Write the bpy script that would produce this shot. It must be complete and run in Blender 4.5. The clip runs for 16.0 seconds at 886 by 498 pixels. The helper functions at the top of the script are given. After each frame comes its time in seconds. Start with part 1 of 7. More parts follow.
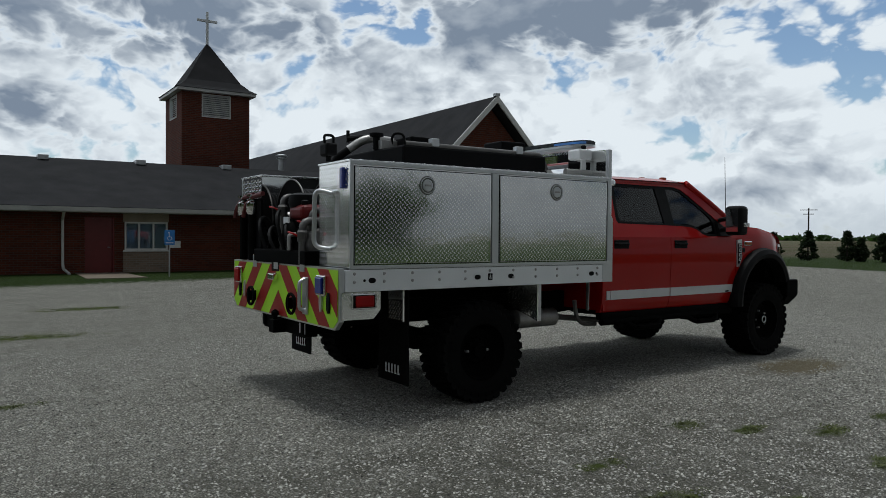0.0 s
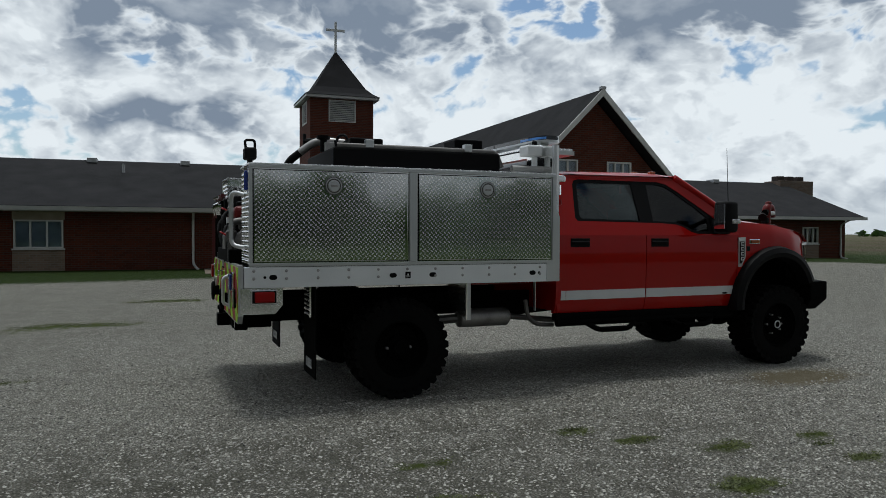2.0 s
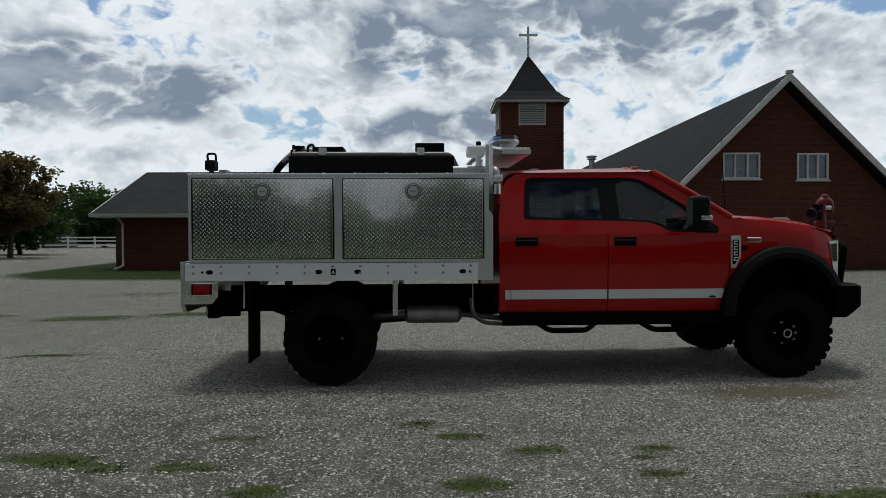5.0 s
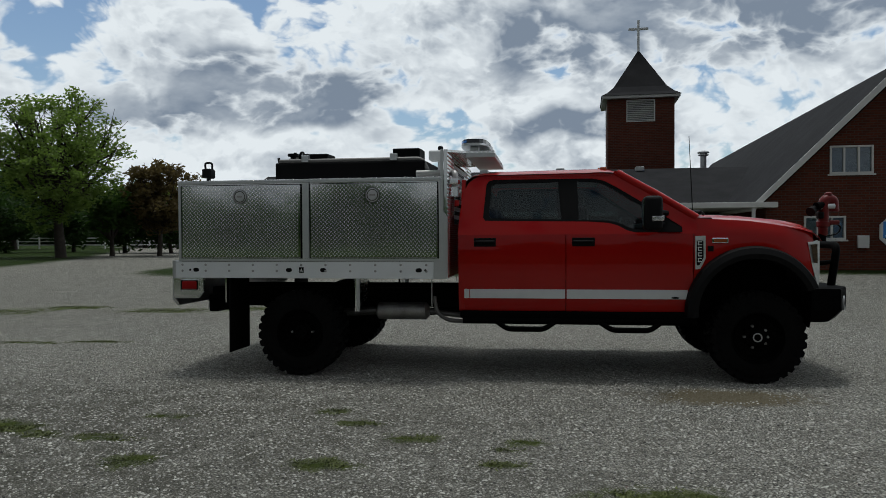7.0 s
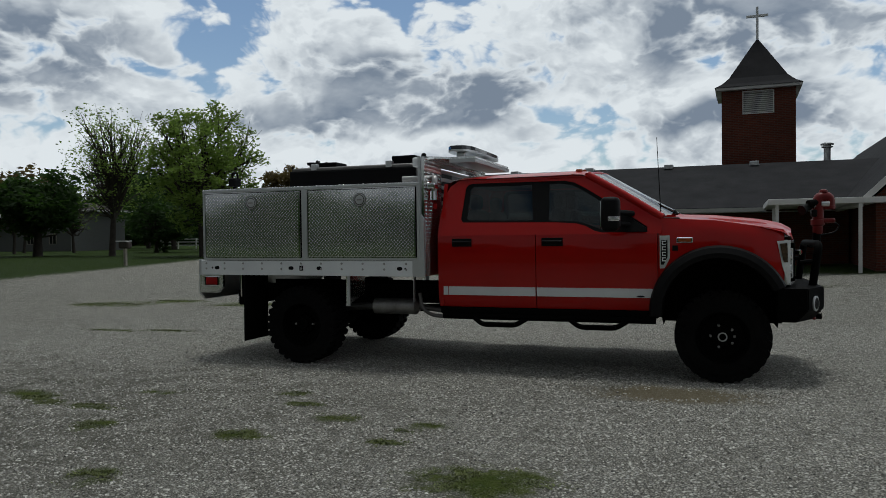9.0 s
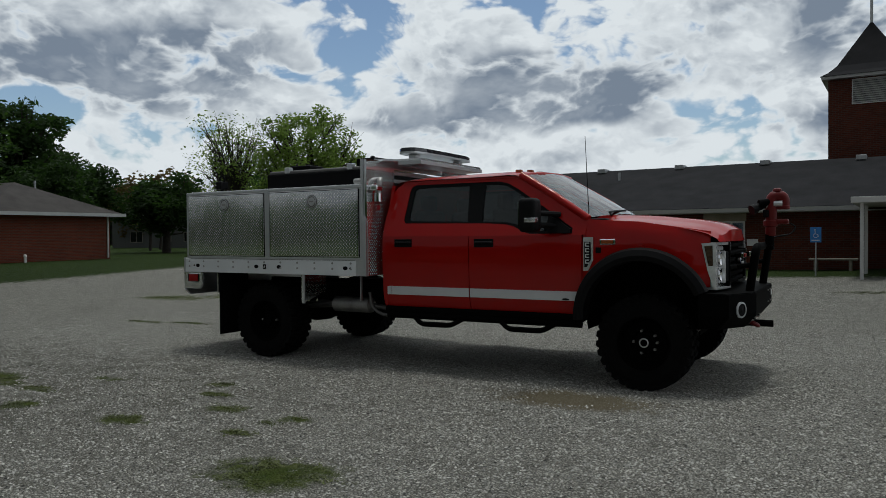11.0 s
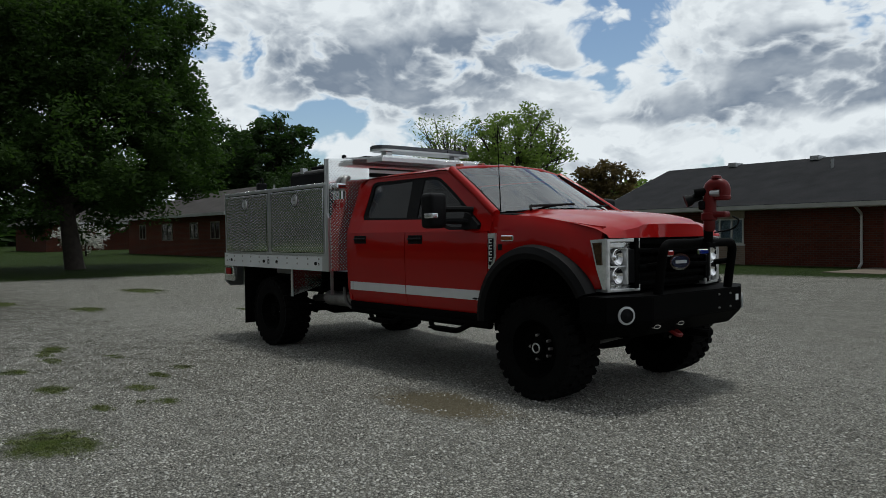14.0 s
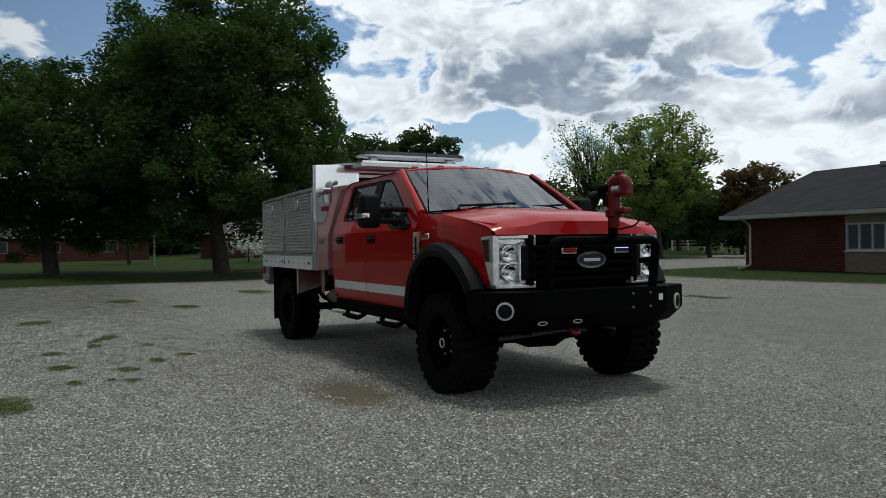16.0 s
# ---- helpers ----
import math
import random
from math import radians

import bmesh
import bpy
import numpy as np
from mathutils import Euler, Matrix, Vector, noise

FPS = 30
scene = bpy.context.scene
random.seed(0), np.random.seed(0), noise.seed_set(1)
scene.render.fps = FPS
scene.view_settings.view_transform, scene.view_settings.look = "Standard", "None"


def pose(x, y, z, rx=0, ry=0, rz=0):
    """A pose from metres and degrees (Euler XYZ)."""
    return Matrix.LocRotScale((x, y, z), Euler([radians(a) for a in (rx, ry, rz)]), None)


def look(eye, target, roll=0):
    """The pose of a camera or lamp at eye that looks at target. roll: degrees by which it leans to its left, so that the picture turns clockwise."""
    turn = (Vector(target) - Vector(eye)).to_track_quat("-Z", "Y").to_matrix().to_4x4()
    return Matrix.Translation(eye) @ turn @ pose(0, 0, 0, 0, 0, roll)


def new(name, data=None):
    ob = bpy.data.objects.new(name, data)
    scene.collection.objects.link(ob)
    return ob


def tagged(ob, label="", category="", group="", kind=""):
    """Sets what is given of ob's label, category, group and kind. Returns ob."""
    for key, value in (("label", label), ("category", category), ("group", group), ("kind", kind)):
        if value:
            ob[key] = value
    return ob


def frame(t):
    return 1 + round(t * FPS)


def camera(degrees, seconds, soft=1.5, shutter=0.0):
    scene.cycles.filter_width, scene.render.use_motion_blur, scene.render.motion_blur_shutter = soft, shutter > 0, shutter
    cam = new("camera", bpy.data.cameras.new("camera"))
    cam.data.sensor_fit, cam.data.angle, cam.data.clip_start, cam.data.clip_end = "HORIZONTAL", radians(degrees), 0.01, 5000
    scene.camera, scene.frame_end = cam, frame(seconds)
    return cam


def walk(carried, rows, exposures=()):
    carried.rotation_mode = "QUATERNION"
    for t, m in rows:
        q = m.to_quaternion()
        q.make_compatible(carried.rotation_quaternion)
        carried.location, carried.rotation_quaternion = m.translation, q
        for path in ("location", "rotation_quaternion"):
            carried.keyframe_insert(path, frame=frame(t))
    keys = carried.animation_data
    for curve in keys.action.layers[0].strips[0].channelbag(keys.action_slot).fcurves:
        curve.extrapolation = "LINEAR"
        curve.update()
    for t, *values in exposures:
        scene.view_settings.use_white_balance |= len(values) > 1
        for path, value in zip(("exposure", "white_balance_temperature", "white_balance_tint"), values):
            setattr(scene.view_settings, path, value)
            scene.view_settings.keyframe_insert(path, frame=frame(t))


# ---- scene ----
cam = camera(61.8, 16.0, 0.8)
PATH = [
    (0, (-4.322, -6.28, 1.496), (-3.151, -4.659, 1.461), 0.4),
    (0.5, (-3.924, -6.653, 1.485), (-2.854, -4.963, 1.453), 0.4),
    (1, (-3.452, -6.991, 1.501), (-2.48, -5.243, 1.464), 0.3),
    (1.5, (-2.934, -7.227, 1.485), (-2.059, -5.429, 1.452), 0.3),
    (2, (-2.424, -7.436, 1.518), (-1.642, -5.596, 1.474), 0.2),
    (2.5, (-1.923, -7.674, 1.525), (-1.237, -5.796, 1.479), 0.2),
    (3, (-1.405, -7.863, 1.511), (-0.818, -5.952, 1.469), 0.1),
    (3.5, (-0.89, -8.063, 1.512), (-0.408, -6.122, 1.469), 0.1),
    (4, (-0.416, -8.225, 1.493), (-0.065, -6.257, 1.455), 0.0),
    (6.5, (2.019, -8.663, 1.494), (1.84, -6.672, 1.456), -0.3),
    (7, (2.471, -8.735, 1.5), (2.196, -6.755, 1.462), -0.3),
    (7.5, (2.909, -8.826, 1.51), (2.539, -6.861, 1.471), -0.4),
    (8, (3.358, -8.856, 1.488), (2.889, -6.912, 1.455), -0.3),
    (8.5, (3.855, -8.905, 1.505), (3.287, -6.987, 1.469), -0.5),
    (11, (6.33, -8.124, 1.515), (5.356, -6.377, 1.476), -0.5),
    (11.5, (6.89, -7.791, 1.533), (5.811, -6.107, 1.488), -0.6),
    (12, (7.351, -7.411, 1.539), (6.167, -5.8, 1.488), -0.7),
    (12.5, (7.791, -7.069, 1.554), (6.517, -5.528, 1.498), -0.8),
    (13, (8.181, -6.691, 1.526), (6.825, -5.222, 1.474), -0.7),
    (13.5, (8.521, -6.32, 1.523), (7.095, -4.919, 1.47), -0.8),
    (14, (8.954, -5.881, 1.481), (7.441, -4.574, 1.439), -0.7),
    (14.5, (9.341, -5.486, 1.391), (7.753, -4.27, 1.372), -0.7),
    (15, (9.799, -5.016, 1.367), (8.135, -3.907, 1.354), -0.8),
    (15.5, (10.105, -4.583, 1.354), (8.389, -3.556, 1.344), -0.8),
    (16, (10.506, -4.105, 1.351), (8.734, -3.178, 1.339), -0.8),
]
walk(cam, [(t, look(eye, target, roll)) for t, eye, target, roll in PATH], [(0, -0.02, 6150, 6), (4, 0.02, 6250, 6), (7, -0.04, 6250, 6), (11, -0.16, 6250, 6), (12.5, -0.14, 6250, 6), (14, -0.02, 6250, 6), (16, 0.18, 6200, 6)])

# ---- world, sun, exposure ----
SUN_ELEV, SUN_AZ = radians(80), radians(2)     # azimuth from +y towards +x
world = bpy.data.worlds.new("world")
scene.world = world
world.use_nodes = True
wn, wl = world.node_tree.nodes, world.node_tree.links
wn.clear()


def wnode(kind, **kw):
    n = wn.new(kind)
    for k, v in kw.items():
        if k in n.inputs:
            n.inputs[k].default_value = v
    return n


def wmath(op, a, b=None, c=None, clamp=False):
    n = wn.new("ShaderNodeMath")
    n.operation, n.use_clamp = op, clamp
    for i, v in enumerate((a, b, c)):
        if v is None:
            continue
        if isinstance(v, (int, float)):
            n.inputs[i].default_value = v
        else:
            wl.new(v, n.inputs[i])
    return n.outputs[0]


def wramp(v, lo, hi):
    n = wn.new("ShaderNodeMapRange")
    n.interpolation_type = "SMOOTHSTEP"
    n.inputs["From Min"].default_value, n.inputs["From Max"].default_value = lo, hi
    wl.new(v, n.inputs["Value"])
    return n.outputs["Result"]


def wmix(f, a, b):
    n = wn.new("ShaderNodeMix")
    n.data_type = "RGBA"
    wl.new(f, n.inputs[0])
    for i, v in ((6, a), (7, b)):
        if isinstance(v, tuple):
            n.inputs[i].default_value = (*v, 1)
        else:
            wl.new(v, n.inputs[i])
    return n.outputs[2]


sky = wn.new("ShaderNodeTexSky")
sky.sky_type, sky.sun_disc = "NISHITA", False
sky.sun_elevation, sky.sun_rotation = SUN_ELEV, SUN_AZ
sky.air_density, sky.dust_density = 1.0, 0.6
geo = wn.new("ShaderNodeTexCoord")
sep = wn.new("ShaderNodeSeparateXYZ")
wl.new(geo.outputs["Generated"], sep.inputs[0])


def cloud_noise(offset, scale, detail, rough, lift=0.0, billow=0.0):
    """Cloud density by direction, flattened, and raised a little for what lies above."""
    m = wn.new("ShaderNodeMapping")
    m.inputs["Location"].default_value = (offset[0], offset[1], offset[2] + lift)
    m.inputs["Scale"].default_value = (1, 1, 1.6)
    wl.new(geo.outputs["Generated"], m.inputs["Vector"])
    n = wnode("ShaderNodeTexNoise", Scale=scale, Detail=detail, Roughness=rough, Distortion=0.15)
    wl.new(m.outputs[0], n.inputs["Vector"])
    if not billow:
        return n.outputs[0]
    b = wnode("ShaderNodeTexVoronoi", Scale=scale * 3.0, Detail=3.0, Roughness=0.5)      # rounded heads
    b.feature = "SMOOTH_F1"
    b.inputs["Smoothness"].default_value = 0.2
    warp = wn.new("ShaderNodeVectorMath")
    warp.operation = "MULTIPLY_ADD"
    wl.new(n.outputs["Color"], warp.inputs[0])
    warp.inputs[1].default_value = (0.12, 0.12, 0.12)
    wl.new(m.outputs[0], warp.inputs[2])
    wl.new(warp.outputs[0], b.inputs["Vector"])
    return wmath("ADD", n.outputs[0], wmath("MULTIPLY", wmath("SUBTRACT", 0.42, b.outputs["Distance"]), billow))


azimuth = wmath("MULTIPLY", wmath("ARCTAN2", sep.outputs[0], sep.outputs[1]), 57.2958)
elevation = wmath("MULTIPLY", wmath("ARCSINE", sep.outputs[2]), 57.2958)
stir = wnode("ShaderNodeTexNoise", Scale=8.0, Detail=4.0, Roughness=0.45)
wl.new(geo.outputs["Generated"], stir.inputs["Vector"])
stirred = wn.new("ShaderNodeSeparateColor")
wl.new(stir.outputs["Color"], stirred.inputs[0])
bearing = wn.new("ShaderNodeCombineXYZ")           # degrees, with ragged edges
wl.new(wmath("ADD", azimuth, wmath("MULTIPLY", wmath("SUBTRACT", stirred.outputs[0], 0.5), 16.0)), bearing.inputs[0])
wl.new(wmath("ADD", elevation, wmath("MULTIPLY", wmath("SUBTRACT", stirred.outputs[1], 0.5), 6.0)), bearing.inputs[1])


def masses(rows):
    """The sum of soft masses in the sky: azimuth, elevation, their half widths, weight."""
    total_ = None
    for a, e, w, h, k in rows:
        off = wn.new("ShaderNodeVectorMath")
        off.operation = "MULTIPLY_ADD"
        wl.new(bearing.outputs[0], off.inputs[0])
        off.inputs[1].default_value, off.inputs[2].default_value = (1 / w, 1 / h, 0), (-a / w, -e / h, 0)
        dot = wn.new("ShaderNodeVectorMath")
        dot.operation = "DOT_PRODUCT"
        wl.new(off.outputs[0], dot.inputs[0])
        wl.new(off.outputs[0], dot.inputs[1])
        bell = wmath("MULTIPLY", wmath("POWER", 0.45, dot.outputs["Value"]), k)
        total_ = bell if total_ is None else wmath("ADD", total_, bell)
    return total_


# grey bases of the clouds, and blue gaps between them
BASES = ((46, 18, 13, 4.2, 1.2), (14, 15.5, 10, 3.0, 1.1), (6, 8, 5, 1.6, 0.6), (0, 13.5, 5, 2.0, 0.6), (-1, 8, 5, 1.1, 0.5), (-18.5, 11, 9, 2.1, 0.9),
         (-51.5, 12.5, 10, 3.0, 1.0), (-25, 11.5, 6, 1.9, 0.6), (-33, 8.5, 5, 1.0, 0.55), (58, 4, 8, 1.2, 0.4), (36, 8, 5, 1.2, 0.3), (-70, 6, 6, 1.2, 0.4))
GAPS = ((31, 15.5, 3, 1.3, 1.0), (63, 13.5, 6, 2.6, 1.0), (24, 13, 2, 0.9, 0.8), (-22.5, 17.8, 3.5, 1.2, 0.9), (-36, 13.5, 2.5, 0.8, 0.8), (-34, 16, 1, 1.6, 0.7), (-11, 9.5, 4.5, 0.7, 0.9),
        (-57, 8.8, 5, 1.1, 1.0), (-63, 6, 3, 1.2, 0.7), (-19, 8, 2.5, 0.6, 0.7), (-88, 15.5, 8, 3.6, 1.3), (-74, 16.5, 4, 2.2, 0.9), (54, 7.5, 2, 0.9, 0.7), (-40, 11.5, 2, 0.6, 0.6))
base, gap = masses(BASES), masses(GAPS)
OFF = (3.1, 1.7, 0.4)
puff = cloud_noise(OFF, 7.0, 7.0, 0.46, 0.0, 0.36)
edge = cloud_noise(OFF, 7.0, 7.0, 0.46, 0.045, 0.36)         # the same clouds a little higher up
above = cloud_noise(OFF, 5.0, 3.0, 0.5, 0.09)                 # and well above
dens = wmath("ADD", wmath("SUBTRACT", puff, wmath("MULTIPLY", gap, 0.36)), wmath("MULTIPLY", base, 0.1))
cover = wramp(dens, 0.06, 0.22)
under = wmath("ADD", wmath("MULTIPLY", wramp(base, 0.02, 0.7), 0.85), wmath("MULTIPLY", wramp(above, 0.4, 0.68), 0.38))
relief = wmath("MULTIPLY", wmath("SUBTRACT", edge, puff), wmath("MULTIPLY_ADD", wramp(base, 0.1, 0.7), -1.35, 1.9))
shade = wmath("MULTIPLY", wmath("ADD", wmath("ADD", under, relief), 0.06, clamp=True), wramp(dens, 0.14, 0.4), clamp=True)
cloud = wmix(shade, (1.2, 1.23, 1.26), (0.31, 0.37, 0.47))
sunward = wmath("ADD", wmath("MULTIPLY", sep.outputs[1], math.cos(SUN_AZ)), wmath("MULTIPLY", sep.outputs[0], math.sin(SUN_AZ)))
glow = wn.new("ShaderNodeMapRange")                # clouds away from the sun are greyer
glow.interpolation_type = "SMOOTHSTEP"
for k, v in (("From Min", -0.65), ("From Max", 0.35), ("To Min", 0.28), ("To Max", 1.0)):
    glow.inputs[k].default_value = v
wl.new(sunward, glow.inputs["Value"])
blue = wn.new("ShaderNodeVectorMath")
blue.operation = "SCALE"
wl.new(sky.outputs[0], blue.inputs[0])
blue.inputs["Scale"].default_value = 0.145
haze = wramp(sep.outputs[2], -0.02, 0.08)
body = wmix(cover, blue.outputs[0], cloud)
total = wmix(haze, (0.85, 0.9, 0.95), body)
bg = wn.new("ShaderNodeBackground")
wl.new(total, bg.inputs["Color"])
wl.new(wmath("MULTIPLY", glow.outputs["Result"], 0.68), bg.inputs["Strength"])
wo = wn.new("ShaderNodeOutputWorld")
wl.new(bg.outputs[0], wo.inputs["Surface"])

sun = new("sun", bpy.data.lights.new("sun", "SUN"))
sun.data.energy, sun.data.angle, sun.data.color = 1.5, radians(12), (1.0, 0.98, 0.93)
sun.matrix_world = look((0, 0, 30), (-30 * math.sin(SUN_AZ) / math.tan(SUN_ELEV), -30 * math.cos(SUN_AZ) / math.tan(SUN_ELEV), 0))

# ---- materials ----
def material(name, color, rough=0.6, metal=0.0, var=0.12, scale=6.0, fine=80.0, bump=0.0, bscale=60.0, coat=0.0, spec=0.5, second=None, emit=0.0):
    """A principled surface with broad and fine variation of its base colour, and fine relief."""
    m = bpy.data.materials.new(name)
    m.use_nodes = True
    n, l = m.node_tree.nodes, m.node_tree.links
    p = n["Principled BSDF"]
    p.inputs["Roughness"].default_value, p.inputs["Metallic"].default_value = rough, metal
    p.inputs["Coat Weight"].default_value, p.inputs["Coat Roughness"].default_value = coat, 0.04
    p.inputs["Specular IOR Level"].default_value = spec
    co = n.new("ShaderNodeTexCoord")
    a = n.new("ShaderNodeTexNoise")
    a.inputs["Scale"].default_value, a.inputs["Detail"].default_value = scale, 5
    b = n.new("ShaderNodeTexNoise")
    b.inputs["Scale"].default_value, b.inputs["Detail"].default_value = fine, 3
    for t in (a, b):
        l.new(co.outputs["Object"], t.inputs["Vector"])
    add = n.new("ShaderNodeMath")
    add.operation = "MULTIPLY_ADD"
    l.new(b.outputs[0], add.inputs[0])
    add.inputs[1].default_value = 0.4
    l.new(a.outputs[0], add.inputs[2])
    rg = n.new("ShaderNodeMapRange")
    rg.inputs["From Min"].default_value, rg.inputs["From Max"].default_value = 0.45, 0.95
    l.new(add.outputs[0], rg.inputs["Value"])
    mx = n.new("ShaderNodeMix")
    mx.data_type = "RGBA"
    l.new(rg.outputs[0], mx.inputs[0])
    lo = tuple(max(0, c * (1 - var)) for c in color)
    hi = second or tuple(min(1, c * (1 + var)) for c in color)
    mx.inputs[6].default_value, mx.inputs[7].default_value = (*lo, 1), (*hi, 1)
    l.new(mx.outputs[2], p.inputs["Base Color"])
    if bump:
        c = n.new("ShaderNodeTexNoise")
        c.inputs["Scale"].default_value, c.inputs["Detail"].default_value = bscale, 4
        l.new(co.outputs["Object"], c.inputs["Vector"])
        bp = n.new("ShaderNodeBump")
        bp.inputs["Strength"].default_value, bp.inputs["Distance"].default_value = bump, 0.01
        l.new(c.outputs[0], bp.inputs["Height"])
        l.new(bp.outputs[0], p.inputs["Normal"])
    if emit:
        l.new(mx.outputs[2], p.inputs["Emission Color"])
        p.inputs["Emission Strength"].default_value = emit
    return m


def glass_pane(name, tint, gloss=0.0):
    m = bpy.data.materials.new(name)
    m.use_nodes = True
    n, l = m.node_tree.nodes, m.node_tree.links
    n.clear()
    o = n.new("ShaderNodeOutputMaterial")
    t = n.new("ShaderNodeBsdfTransparent")
    t.inputs["Color"].default_value = (*tint, 1)
    g = n.new("ShaderNodeBsdfGlossy")
    g.inputs["Roughness"].default_value = 0.01
    f = n.new("ShaderNodeFresnel")
    f.inputs["IOR"].default_value = 1.5
    ad = n.new("ShaderNodeMath")
    ad.operation, ad.use_clamp = "ADD", True
    ad.inputs[1].default_value = gloss
    l.new(f.outputs[0], ad.inputs[0])
    mx = n.new("ShaderNodeMixShader")
    l.new(ad.outputs[0], mx.inputs[0])
    l.new(t.outputs[0], mx.inputs[1])
    l.new(g.outputs[0], mx.inputs[2])
    l.new(mx.outputs[0], o.inputs["Surface"])
    return m


def brick_material(name, c1, c2, mortar, angle=0.0):
    """Running-bond brick at true size on upright faces."""
    m = material(name, c1, rough=0.85, spec=0.15)
    n, l = m.node_tree.nodes, m.node_tree.links
    p = n["Principled BSDF"]
    co = n.new("ShaderNodeTexCoord")
    sp = n.new("ShaderNodeSeparateXYZ")
    l.new(co.outputs["Object"], sp.inputs[0])
    ad = n.new("ShaderNodeMath")
    ad.operation = "ADD"
    l.new(sp.outputs[0], ad.inputs[0])
    l.new(sp.outputs[1], ad.inputs[1])
    cm = n.new("ShaderNodeCombineXYZ")
    l.new(ad.outputs[0], cm.inputs[0])
    l.new(sp.outputs[2], cm.inputs[1])
    br = n.new("ShaderNodeTexBrick")
    br.inputs["Scale"].default_value = 1.0
    br.inputs["Brick Width"].default_value, br.inputs["Row Height"].default_value = 0.21, 0.075
    br.inputs["Mortar Size"].default_value, br.inputs["Bias"].default_value = 0.009, -0.1
    br.inputs["Color1"].default_value, br.inputs["Color2"].default_value, br.inputs["Mortar"].default_value = (*c1, 1), (*c2, 1), (*mortar, 1)
    l.new(cm.outputs[0], br.inputs["Vector"])
    ns = n.new("ShaderNodeTexNoise")
    ns.inputs["Scale"].default_value, ns.inputs["Detail"].default_value = 0.7, 5
    l.new(co.outputs["Object"], ns.inputs["Vector"])
    mr = n.new("ShaderNodeMapRange")
    mr.inputs["To Min"].default_value, mr.inputs["To Max"].default_value = 0.7, 1.3
    l.new(ns.outputs[0], mr.inputs["Value"])
    vm = n.new("ShaderNodeVectorMath")
    vm.operation = "SCALE"
    l.new(br.outputs["Color"], vm.inputs[0])
    l.new(mr.outputs[0], vm.inputs["Scale"])
    l.new(vm.outputs[0], p.inputs["Base Color"])
    bp = n.new("ShaderNodeBump")
    bp.invert = True
    bp.inputs["Strength"].default_value, bp.inputs["Distance"].default_value = 0.6, 0.008
    l.new(br.outputs["Fac"], bp.inputs["Height"])
    l.new(bp.outputs[0], p.inputs["Normal"])
    return m


def diamond_material(name, color, rough, size=0.05):
    """Bright tread plate: raised lozenges set alternately at right angles."""
    m = material(name, color, rough=rough, metal=1.0, var=0.06, scale=3, fine=40)
    n, l = m.node_tree.nodes, m.node_tree.links
    p = n["Principled BSDF"]
    co = n.new("ShaderNodeTexCoord")
    sp = n.new("ShaderNodeSeparateXYZ")
    l.new(co.outputs["Object"], sp.inputs[0])

    def mt(op, a, b=None, c=None):
        q = n.new("ShaderNodeMath")
        q.operation = op
        for i, v in enumerate((a, b, c)):
            if v is None:
                continue
            if isinstance(v, (int, float)):
                q.inputs[i].default_value = v
            else:
                l.new(v, q.inputs[i])
        return q.outputs[0]
    u = mt("DIVIDE", mt("ADD", sp.outputs[0], sp.outputs[1]), size)
    v = mt("DIVIDE", sp.outputs[2], size)

    def lozenge(du, dv, sign):
        a = mt("SUBTRACT", mt("FRACT", mt("ADD", u, du)), 0.5)
        b = mt("SUBTRACT", mt("FRACT", mt("ADD", v, dv)), 0.5)
        s = mt("ABSOLUTE", mt("ADD", a, mt("MULTIPLY", b, sign)))
        t = mt("ABSOLUTE", mt("SUBTRACT", a, mt("MULTIPLY", b, sign)))
        e = mt("ADD", mt("MULTIPLY", mt("MULTIPLY", s, s), 3.2), mt("MULTIPLY", mt("MULTIPLY", t, t), 38.0))
        q = n.new("ShaderNodeMapRange")
        q.interpolation_type = "SMOOTHSTEP"
        q.inputs["From Min"].default_value, q.inputs["From Max"].default_value = 1.0, 0.45
        l.new(e, q.inputs["Value"])
        return q.outputs[0]
    hgt = mt("MAXIMUM", lozenge(0.0, 0.0, 1.0), lozenge(0.5, 0.5, -1.0))
    old = p.inputs["Base Color"].links[0].from_socket
    toned = n.new("ShaderNodeMix")                     # worn dull plate between polished lozenges; the tone also paints in contrasting reflections
    toned.data_type, toned.blend_type = "RGBA", "MULTIPLY"
    toned.inputs[0].default_value = 1.0
    l.new(old, toned.inputs[6])
    tone = n.new("ShaderNodeMix")
    tone.data_type = "RGBA"
    tone.inputs[6].default_value, tone.inputs[7].default_value = (0.9, 0.91, 0.91, 1), (1.08, 1.08, 1.08, 1)
    l.new(hgt, tone.inputs[0])
    l.new(tone.outputs[2], toned.inputs[7])
    l.new(toned.outputs[2], p.inputs["Base Color"])
    l.new(mt("SUBTRACT", rough + 0.06, mt("MULTIPLY", hgt, 0.06)), p.inputs["Roughness"])
    bp = n.new("ShaderNodeBump")
    bp.inputs["Strength"].default_value, bp.inputs["Distance"].default_value = 1.0, 0.004
    l.new(hgt, bp.inputs["Height"])
    wav = n.new("ShaderNodeTexNoise")
    wav.inputs["Scale"].default_value, wav.inputs["Detail"].default_value = 2.2, 2
    l.new(co.outputs["Object"], wav.inputs["Vector"])
    b2 = n.new("ShaderNodeBump")
    b2.inputs["Strength"].default_value, b2.inputs["Distance"].default_value = 0.25, 0.02
    l.new(wav.outputs[0], b2.inputs["Height"])
    l.new(bp.outputs[0], b2.inputs["Normal"])
    l.new(b2.outputs[0], p.inputs["Normal"])
    return m


